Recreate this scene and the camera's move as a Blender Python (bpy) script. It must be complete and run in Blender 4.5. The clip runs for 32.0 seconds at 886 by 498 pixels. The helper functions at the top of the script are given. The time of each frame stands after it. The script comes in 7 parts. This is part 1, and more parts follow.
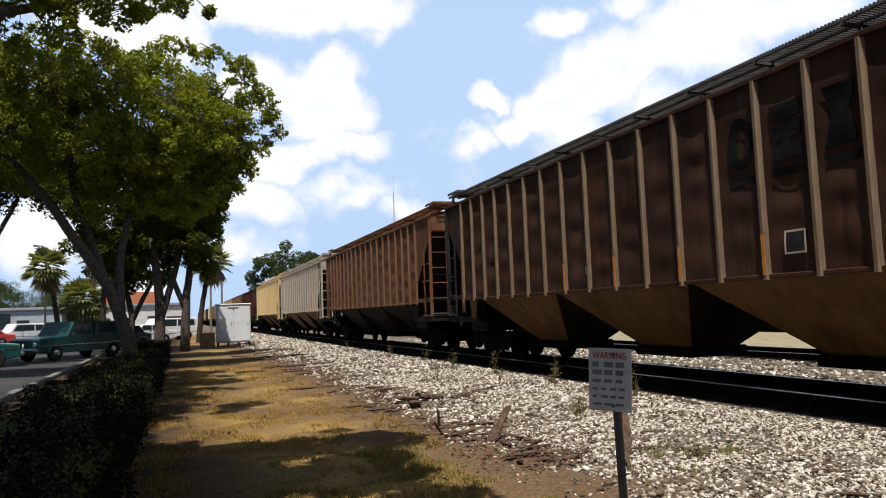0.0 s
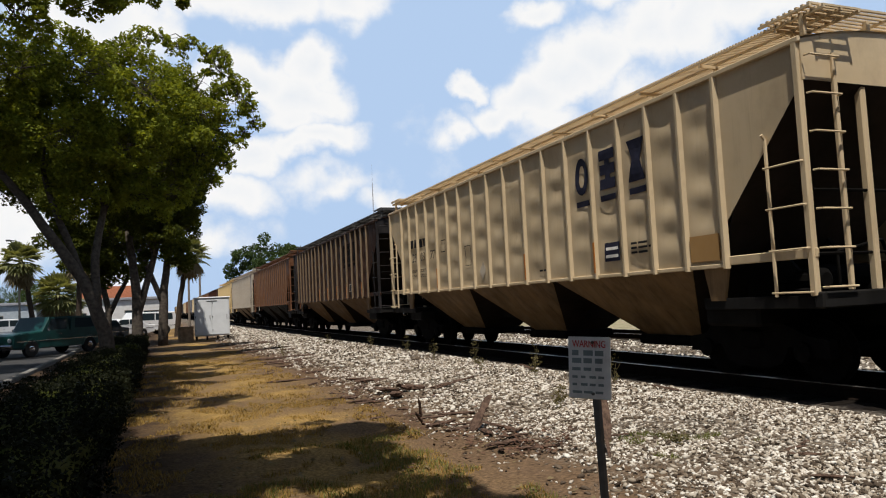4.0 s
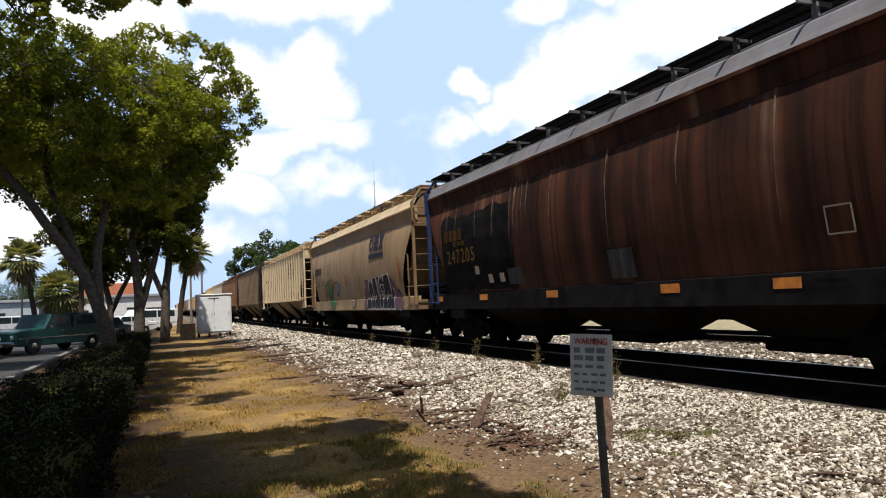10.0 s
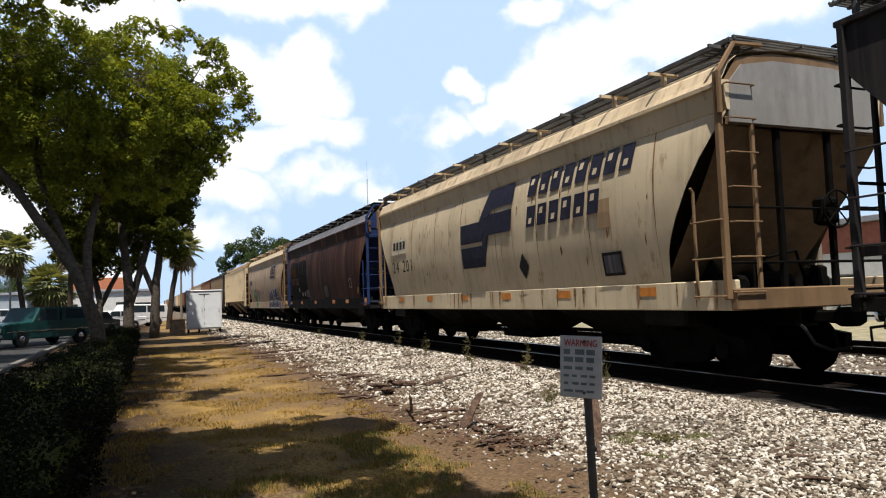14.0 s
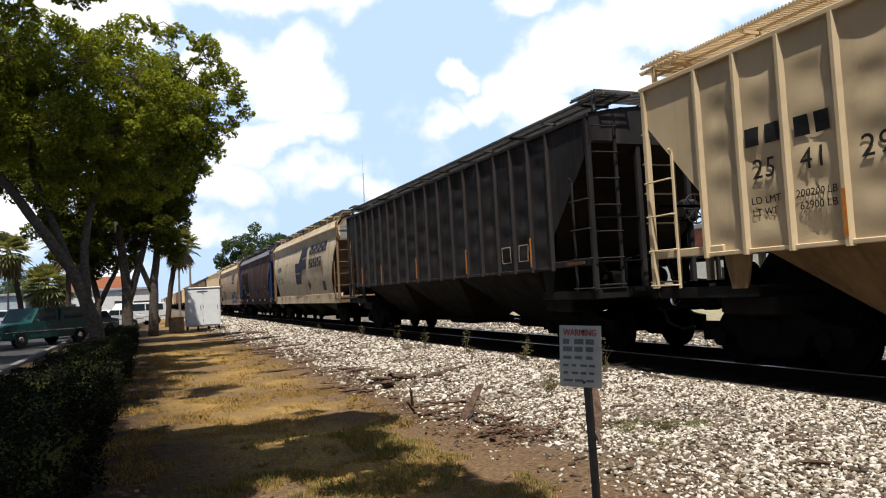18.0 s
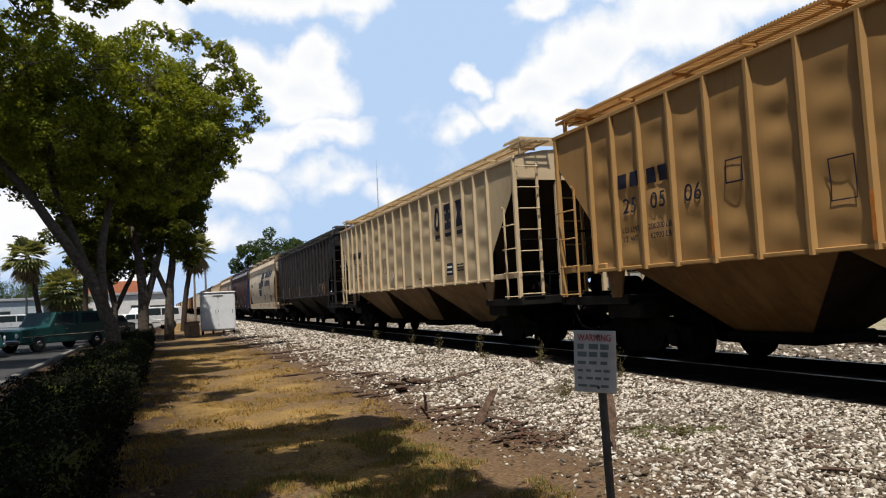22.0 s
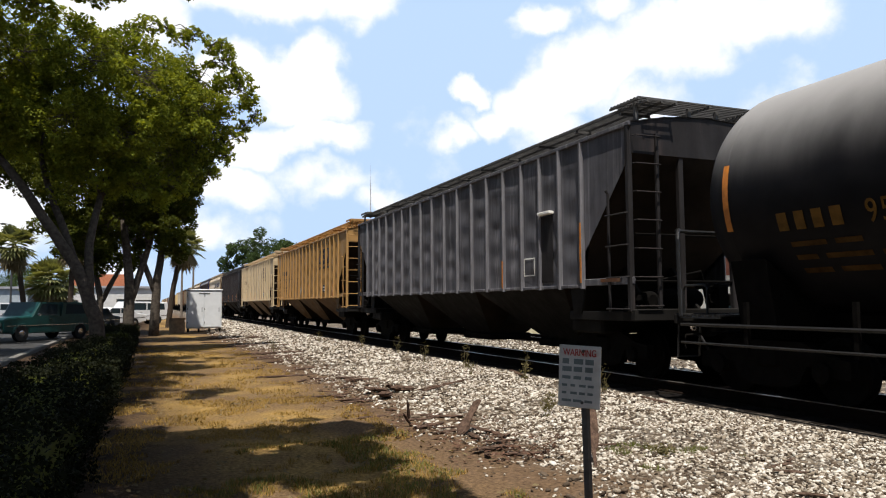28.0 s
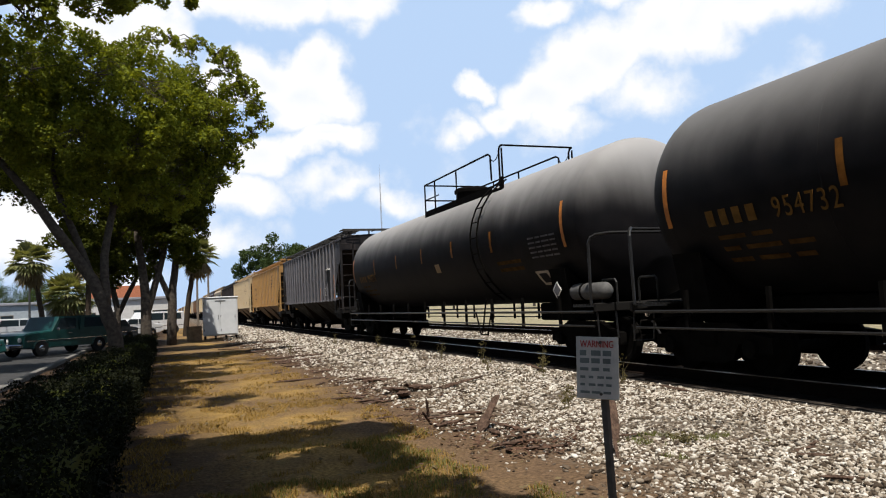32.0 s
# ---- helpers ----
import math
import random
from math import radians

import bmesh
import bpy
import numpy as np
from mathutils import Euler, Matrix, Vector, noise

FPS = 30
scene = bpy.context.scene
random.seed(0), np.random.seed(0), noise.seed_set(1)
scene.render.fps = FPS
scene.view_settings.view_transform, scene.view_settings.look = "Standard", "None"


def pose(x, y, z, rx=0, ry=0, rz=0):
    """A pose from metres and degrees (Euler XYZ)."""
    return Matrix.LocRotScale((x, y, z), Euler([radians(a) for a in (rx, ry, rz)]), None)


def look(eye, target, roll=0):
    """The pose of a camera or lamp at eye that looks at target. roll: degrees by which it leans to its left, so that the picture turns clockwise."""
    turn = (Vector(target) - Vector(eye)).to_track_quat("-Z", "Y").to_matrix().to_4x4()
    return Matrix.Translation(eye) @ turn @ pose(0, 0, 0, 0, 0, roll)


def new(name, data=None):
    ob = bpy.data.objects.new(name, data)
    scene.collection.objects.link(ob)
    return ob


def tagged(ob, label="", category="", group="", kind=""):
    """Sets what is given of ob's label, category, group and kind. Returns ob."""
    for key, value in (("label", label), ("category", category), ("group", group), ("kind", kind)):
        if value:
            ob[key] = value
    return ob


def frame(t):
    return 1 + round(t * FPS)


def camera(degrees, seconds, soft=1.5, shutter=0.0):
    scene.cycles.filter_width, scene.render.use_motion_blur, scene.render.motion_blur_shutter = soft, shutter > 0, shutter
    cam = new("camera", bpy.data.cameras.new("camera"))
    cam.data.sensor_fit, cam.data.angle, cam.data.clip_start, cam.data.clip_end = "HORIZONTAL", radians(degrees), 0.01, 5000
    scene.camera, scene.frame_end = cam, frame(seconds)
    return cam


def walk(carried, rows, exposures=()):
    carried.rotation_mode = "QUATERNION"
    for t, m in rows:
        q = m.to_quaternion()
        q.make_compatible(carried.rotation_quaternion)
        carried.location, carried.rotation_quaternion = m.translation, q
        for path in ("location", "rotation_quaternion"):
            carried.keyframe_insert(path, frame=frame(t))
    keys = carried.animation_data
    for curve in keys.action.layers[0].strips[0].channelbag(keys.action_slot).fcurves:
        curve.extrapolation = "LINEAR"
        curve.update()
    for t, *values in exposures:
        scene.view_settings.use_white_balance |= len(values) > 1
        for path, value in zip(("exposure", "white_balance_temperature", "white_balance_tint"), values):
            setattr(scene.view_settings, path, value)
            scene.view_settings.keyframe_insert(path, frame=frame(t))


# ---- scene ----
cam = camera(63.0, 32.0, soft=1.1)
EYE = 1.6            # eye above the grass
RAIL = 0.30          # top of rail
TRACK = 8.81         # middle of the near track
TRACK2 = 14.6        # middle of the far track
SPEED = 5.313        # train, metres a second, away along +y

walk(cam, [(t, pose(0, 0, EYE, rx, ry, rz)) for t, rx, ry, rz in (
    (0.0, 94.945, 2.086, -20.018), (0.5, 94.096, 3.22, -21.367), (1.0, 94.161, 1.439, -21.797),
    (1.5, 93.744, 2.475, -21.92), (2.0, 94.107, 2.903, -21.367), (2.5, 94.259, 2.957, -21.081),
    (3.0, 94.802, 2.429, -20.293), (3.5, 94.257, 2.768, -21.473), (5.5, 94.052, 2.77, -21.655),
    (6.0, 94.044, 2.766, -21.608), (6.5, 94.111, 2.745, -21.579), (7.0, 93.985, 2.756, -21.652),
    (7.5, 93.987, 2.758, -21.606), (8.0, 93.943, 2.835, -21.749), (8.5, 93.916, 2.732, -21.729),
    (9.0, 94.013, 2.667, -21.615), (9.5, 93.954, 2.806, -21.699), (10.0, 93.928, 2.742, -21.446),
    (10.5, 94.05, 2.557, -20.992), (11.0, 94.058, 2.596, -20.911), (11.5, 94.127, 0.961, -22.328),
    (12.0, 93.914, 1.891, -22.109), (12.5, 93.906, 1.916, -22.082), (13.0, 93.906, 1.928, -22.065),
    (13.5, 93.914, 1.899, -22.101), (14.0, 93.873, 1.849, -22.145), (14.5, 94.045, 0.569, -22.219),
    (16.5, 94.848, 2.664, -21.073), (17.0, 94.114, 2.597, -21.275), (17.5, 93.814, 2.637, -21.613),
    (18.0, 93.268, 2.991, -22.271), (18.5, 93.508, 2.998, -22.081), (19.0, 93.624, 1.998, -22.457),
    (19.5, 93.639, 2.421, -22.105), (20.0, 93.742, 1.64, -22.198), (20.5, 93.783, 1.488, -21.973),
    (21.0, 93.474, 2.13, -22.005), (21.5, 93.416, 2.962, -21.371), (22.0, 93.696, 2.936, -21.177),
    (22.5, 93.332, 2.263, -21.982), (23.0, 93.699, 1.909, -21.745), (23.5, 93.895, 1.283, -21.849),
    (24.0, 93.933, 1.574, -21.849), (24.5, 93.824, 1.659, -21.897), (26.5, 93.85, 2.878, -21.43),
    (27.0, 93.909, 1.286, -21.681), (27.5, 94.202, 0.912, -21.81), (28.0, 94.329, 0.283, -22.127),
    (28.5, 94.417, 0.72, -21.864), (29.0, 93.664, 2.269, -21.57), (29.5, 93.887, 2.63, -21.159),
    (30.0, 93.686, 2.266, -21.277), (30.5, 93.824, 2.295, -21.064), (31.0, 94.181, 2.636, -20.886),
    (31.5, 94.127, 2.691, -20.895), (32.0, 94.159, 2.735, -20.984),
)], exposures=[(0.0, 0.35), (1.0, 0.42), (2.0, 0.56), (3.0, 0.16), (6.0, 0.20), (7.0, 0.24), (8.0, 0.38), (10.0, 0.50), (12.0, 0.50), (18.0, 0.55), (19.5, 0.48), (21.0, 0.26), (24.0, 0.32), (27.0, 0.45), (29.0, 0.45), (31.0, 0.25), (32.0, 0.32)])

# ---- world and sun ----
SUN_EL, SUN_AZ = 67.0, 199.0     # degrees; azimuth clockwise from +y


def bearing(az, el):
    a, e = radians(az), radians(el)
    return Vector((math.sin(a) * math.cos(e), math.cos(a) * math.cos(e), math.sin(e)))


def make_world():
    w = bpy.data.worlds.new("sky")
    w.use_nodes = True
    scene.world = w
    nt = w.node_tree
    nt.nodes.clear()
    N, Lk = nt.nodes.new, nt.links.new
    out = N("ShaderNodeOutputWorld")
    sky = N("ShaderNodeTexSky")
    sky.sky_type, sky.sun_disc = "NISHITA", False
    sky.sun_elevation, sky.sun_rotation = radians(SUN_EL), radians(SUN_AZ)
    sky.air_density, sky.dust_density, sky.ozone_density = 1.0, 1.6, 1.4
    bg = N("ShaderNodeBackground")
    bg.inputs["Strength"].default_value = 0.05
    Lk(sky.outputs[0], bg.inputs[0])
    tc = N("ShaderNodeTexCoord")

    def math_(op, a, b=None, clamp=False):
        n = N("ShaderNodeMath")
        n.operation, n.use_clamp = op, clamp
        for i, v in enumerate((a, b)):
            if v is None:
                continue
            if isinstance(v, (int, float)):
                n.inputs[i].default_value = v
            else:
                Lk(v, n.inputs[i])
        return n.outputs[0]

    # uneven edge of the clouds
    n1 = N("ShaderNodeTexNoise")
    n1.inputs["Scale"].default_value, n1.inputs["Detail"].default_value, n1.inputs["Roughness"].default_value = 9.0, 9.0, 0.58
    Lk(tc.outputs["Generated"], n1.inputs["Vector"])
    n2 = N("ShaderNodeTexNoise")
    n2.inputs["Scale"].default_value, n2.inputs["Detail"].default_value = 3.2, 7.0
    Lk(tc.outputs["Generated"], n2.inputs["Vector"])
    warp = N("ShaderNodeVectorMath")
    warp.operation = "MULTIPLY_ADD"
    wn = N("ShaderNodeTexNoise")
    wn.inputs["Scale"].default_value, wn.inputs["Detail"].default_value = 14.0, 6.0
    Lk(tc.outputs["Generated"], wn.inputs["Vector"])
    Lk(wn.outputs["Color"], warp.inputs[0])
    warp.inputs[1].default_value = (0.09, 0.09, 0.09)
    Lk(tc.outputs["Generated"], warp.inputs[2])
    shift = N("ShaderNodeVectorMath")
    shift.operation = "SUBTRACT"
    Lk(warp.outputs[0], shift.inputs[0])
    shift.inputs[1].default_value = (0.045, 0.045, 0.045)
    nrm = N("ShaderNodeVectorMath")
    nrm.operation = "NORMALIZE"
    Lk(shift.outputs[0], nrm.inputs[0])
    xyz = N("ShaderNodeSeparateXYZ")
    Lk(nrm.outputs[0], xyz.inputs[0])
    azimuth = math_("ARCTAN2", xyz.outputs[0], xyz.outputs[1])
    height = math_("ARCSINE", xyz.outputs[2])
    total = None
    # cumulus heaps: azimuth, elevation, half width, half height (degrees), density
    for az, el, wide, tall, amp in CLOUDS:
        u = math_("DIVIDE", math_("SUBTRACT", azimuth, radians(az)), radians(wide))
        v = math_("DIVIDE", math_("SUBTRACT", height, radians(el)), radians(tall))
        far = math_("SQRT", math_("ADD", math_("MULTIPLY", u, u), math_("MULTIPLY", v, v)))
        v = math_("MULTIPLY", math_("SUBTRACT", 1.0, far), amp)
        total = v if total is None else math_("MAXIMUM", total, v)
    general = math_("MULTIPLY", math_("SUBTRACT", n2.outputs[0], 0.66), 3.2)
    total = math_("MAXIMUM", total, math_("MINIMUM", general, 0.2))
    dens = math_("ADD", total, math_("MULTIPLY", math_("SUBTRACT", n1.outputs[0], 0.5), 1.5))
    mask = math_("MULTIPLY", math_("ADD", dens, 0.10), 1.75, clamp=True)
    soft = N("ShaderNodeMapRange")
    soft.interpolation_type = "SMOOTHSTEP"
    Lk(mask, soft.inputs[0])
    thick = math_("MULTIPLY", math_("SUBTRACT", dens, 0.5), 0.9, clamp=True)
    ramp = N("ShaderNodeMixRGB")
    ramp.inputs[1].default_value, ramp.inputs[2].default_value = (1.0, 1.0, 1.0, 1), (0.80, 0.86, 0.94, 1)
    Lk(thick, ramp.inputs[0])
    cb = N("ShaderNodeBackground")
    cb.inputs["Strength"].default_value = 0.83
    Lk(ramp.outputs[0], cb.inputs[0])
    # haze that whitens the air towards the horizon
    sep = N("ShaderNodeSeparateXYZ")
    Lk(tc.outputs["Generated"], sep.inputs[0])
    hz = N("ShaderNodeMapRange")
    hz.interpolation_type = "SMOOTHSTEP"
    for i, v in zip((1, 2, 3, 4), (0.38, 0.60, 0.95, 0.0)):
        hz.inputs[i].default_value = v
    Lk(sep.outputs[2], hz.inputs[0])
    veil = N("ShaderNodeBackground")
    veil.inputs[0].default_value, veil.inputs[1].default_value = (0.53, 0.71, 0.99, 1), 0.80
    low = N("ShaderNodeMixShader")
    Lk(hz.outputs[0], low.inputs[0])
    Lk(bg.outputs[0], low.inputs[1])
    Lk(veil.outputs[0], low.inputs[2])
    mix = N("ShaderNodeMixShader")
    Lk(soft.outputs[0], mix.inputs[0])
    Lk(low.outputs[0], mix.inputs[1])
    Lk(cb.outputs[0], mix.inputs[2])
    Lk(mix.outputs[0], out.inputs[0])


CLOUDS = [
    (8.0, 26.2, 11.0, 5.2, 1.2), (-3.5, 21.5, 6.5, 4.5, 1.2), (14.6, 23.6, 4.0, 2.5, 1.0), (3.6, 23.6, 4.2, 2.7, 1.0), (9.0, 23.2, 6.0, 2.3, 1.0),
    (8.0, 17.4, 4.2, 2.5, 1.0), (12.6, 18.5, 2.6, 2.2, 1.0), (11.2, 16.2, 4.2, 2.4, 1.0), (5.6, 16.8, 3.6, 2.4, .9), (10.4, 14.4, 3.6, 1.8, .7),
    (7.6, 11.7, 3.2, 1.8, .9), (12.4, 12.8, 3.2, 1.6, .9), (10.0, 12.2, 3.6, 1.5, .8),
    (13.0, 9.4, 4.6, 1.5, .5), (5.8, 8.6, 2.8, 1.4, .5), (17.0, 7.7, 3.2, 1.5, .55), (4.4, 5.4, 3.4, 1.7, .45),
    (24.8, 16.7, 1.9, 1.2, 1.0), (23.2, 13.2, 2.8, 1.5, .8), (26.4, 14.3, 3.4, 2.1, 1.0), (29.4, 15.5, 3.6, 2.5, 1.0), (32.2, 17.0, 4.2, 3.1, 1.0), (35.4, 18.2, 4.2, 3.2, 1.0),
    (38.8, 19.4, 4.4, 3.6, 1.0), (42.4, 20.0, 4.6, 3.6, 1.0), (46.4, 21.0, 5.0, 3.8, 1.0), (30.2, 21.4, 2.6, 1.5, .8), (35.2, 22.4, 2.8, 1.7, .8),
    (31.0, 13.1, 4.6, 1.9, .5), (37.0, 15.2, 4.8, 2.3, .6), (43.0, 25.5, 5.0, 2.4, .8), (-8.5, 6.0, 5.0, 3.0, .6), (-3.0, 3.0, 4.0, 2.0, .5), (49.0, 12.0, 5.0, 3.0, .6),
]
make_world()
sun = new("sun", bpy.data.lights.new("sun", "SUN"))
sun.data.energy, sun.data.angle, sun.data.color = 5.0, radians(0.53), (1.0, 0.955, 0.89)
sun.matrix_world = look(bearing(SUN_AZ, SUN_EL) * 100, (0, 0, 0))


# ---- materials ----
def nodes(name, rough=0.8, metal=0.0):
    m = bpy.data.materials.new(name)
    m.use_nodes = True
    nt = m.node_tree
    b = nt.nodes["Principled BSDF"]
    b.inputs["Roughness"].default_value, b.inputs["Metallic"].default_value = rough, metal
    b.inputs["Specular IOR Level"].default_value = 0.1
    return m, nt, b


def noise_tex(nt, scale, detail=5.0, stretch=None, rough=0.55, coord="Object"):
    tc = nt.nodes.new("ShaderNodeTexCoord")
    n = nt.nodes.new("ShaderNodeTexNoise")
    n.inputs["Scale"].default_value, n.inputs["Detail"].default_value, n.inputs["Roughness"].default_value = scale, detail, rough
    if stretch:
        mp = nt.nodes.new("ShaderNodeMapping")
        mp.inputs["Scale"].default_value = stretch
        nt.links.new(tc.outputs[coord], mp.inputs[0])
        nt.links.new(mp.outputs[0], n.inputs["Vector"])
    else:
        nt.links.new(tc.outputs[coord], n.inputs["Vector"])
    return n.outputs[0]


def steps(nt, value, stops):
    r = nt.nodes.new("ShaderNodeValToRGB")
    e = r.color_ramp.elements
    while len(e) < len(stops):
        e.new(0.5)
    for x, (p, col) in zip(e, stops):
        x.position = p
        x.color = (*col, 1) if len(col) == 3 else col
    nt.links.new(value, r.inputs[0])
    return r.outputs[0]


def blend(nt, fac, a, b, mode="MIX"):
    n = nt.nodes.new("ShaderNodeMixRGB")
    n.blend_type = mode
    for i, v in enumerate((fac, a, b)):
        if isinstance(v, (int, float)):
            n.inputs[i].default_value = v
        elif isinstance(v, tuple):
            n.inputs[i].default_value = (*v, 1) if len(v) == 3 else v
        else:
            nt.links.new(v, n.inputs[i])
    return n.outputs[0]


def bump(nt, b, value, strength, dist):
    n = nt.nodes.new("ShaderNodeBump")
    n.inputs["Strength"].default_value, n.inputs["Distance"].default_value = strength, dist
    nt.links.new(value, n.inputs["Height"])
    nt.links.new(n.outputs[0], b.inputs["Normal"])


def plain(name, col, rough=0.7, metal=0.0, vary=0.25, scale=6.0, relief=0.15):
    m, nt, b = nodes(name, rough, metal)
    b.inputs["Specular IOR Level"].default_value = 0.03 if rough > 0.74 else 0.1 if rough > 0.5 else 0.4
    v = noise_tex(nt, scale)
    dark = tuple(c * (1 - vary) for c in col)
    light = tuple(min(1, c * (1 + vary)) for c in col)
    nt.links.new(steps(nt, v, [(0.3, dark), (0.7, light)]), b.inputs["Base Color"])
    if relief:
        bump(nt, b, noise_tex(nt, scale * 8, 4), relief, 0.01)
    return m


W3, B3 = (1, 1, 1), (0, 0, 0)


def car_paint(name, col, grime, rust=0.25, streak=0.4, rough=0.52, grime_col=(0.05, 0.035, 0.025), rust_col=(0.16, 0.06, 0.025), pale=None, spec=0.35):
    """Weathered freight car paint: faded patches, rain streaks, rust blooms and dust."""
    m, nt, b = nodes(name, rough)
    b.inputs["Specular IOR Level"].default_value = spec
    fade = noise_tex(nt, 0.7, 6)
    base = blend(nt, steps(nt, fade, [(0.35, B3), (0.7, W3)]), col, tuple(min(1, c * 1.22 + 0.01) for c in col))
    st = noise_tex(nt, 2.2, 6, (1.0, 3.0, 0.16), 0.65)
    base = blend(nt, steps(nt, st, [(0.62 - 0.25 * streak, B3), (0.80, (streak,) * 3)]), base, grime_col)
    if pale:
        pl = noise_tex(nt, 1.5, 7, (1.0, 3.4, 0.10), 0.7)
        base = blend(nt, steps(nt, pl, [(0.52, B3), (0.68, (0.75,) * 3)]), base, pale)
    gr = noise_tex(nt, 1.1, 8, (1, 1, 0.8), 0.62)
    base = blend(nt, steps(nt, gr, [(0.72 - 0.4 * grime, B3), (0.95 - 0.25 * grime, (grime,) * 3)]), base, grime_col)
    ru = noise_tex(nt, 3.4, 9, (1, 1, 0.45), 0.7)
    base = blend(nt, steps(nt, ru, [(0.70 - 0.28 * rust, B3), (0.80 - 0.2 * rust, (0.85,) * 3)]), base, rust_col)
    nt.links.new(base, b.inputs["Base Color"])
    nt.links.new(steps(nt, ru, [(0.3, (rough - 0.12,) * 3), (0.8, (0.9,) * 3)]), b.inputs["Roughness"])
    bump(nt, b, noise_tex(nt, 30, 4), 0.12, 0.004)
    return m


def streaked_paint(name, col, soot, pale):
    """Paint that years of rain have drawn into broad upright streaks."""
    m, nt, b = nodes(name, 0.7)
    wide = noise_tex(nt, 1.0, 3, (0.2, 1.5, 0.10), 0.5)
    fine = noise_tex(nt, 1.0, 6, (0.2, 7.0, 0.22), 0.65)
    c = steps(nt, wide, [(0.32, soot), (0.47, col), (0.60, tuple(q * 1.5 for q in col)), (0.72, pale)])
    c = blend(nt, steps(nt, fine, [(0.5, B3), (0.66, (0.7,) * 3)]), c, soot)
    c = blend(nt, steps(nt, noise_tex(nt, 0.9, 7), [(0.45, B3), (0.7, (0.6,) * 3)]), c, soot)
    nt.links.new(c, b.inputs["Base Color"])
    bump(nt, b, noise_tex(nt, 30, 4), 0.12, 0.004)
    return m


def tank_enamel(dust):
    """Matt black enamel; a dusty grey painted over the top imitates sunlight and thins out down the flanks."""
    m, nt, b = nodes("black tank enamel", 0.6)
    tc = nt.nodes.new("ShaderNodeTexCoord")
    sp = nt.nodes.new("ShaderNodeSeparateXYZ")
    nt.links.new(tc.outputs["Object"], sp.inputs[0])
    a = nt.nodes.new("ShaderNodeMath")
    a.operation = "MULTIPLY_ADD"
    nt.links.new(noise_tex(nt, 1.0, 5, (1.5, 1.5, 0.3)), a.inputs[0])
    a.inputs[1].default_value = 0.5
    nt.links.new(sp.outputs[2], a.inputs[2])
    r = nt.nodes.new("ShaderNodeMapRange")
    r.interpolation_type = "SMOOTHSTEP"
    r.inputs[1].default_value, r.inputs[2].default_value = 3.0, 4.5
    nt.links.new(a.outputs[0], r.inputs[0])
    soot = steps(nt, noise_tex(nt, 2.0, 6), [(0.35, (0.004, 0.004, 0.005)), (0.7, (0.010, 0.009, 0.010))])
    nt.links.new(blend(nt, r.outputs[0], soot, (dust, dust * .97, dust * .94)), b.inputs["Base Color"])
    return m


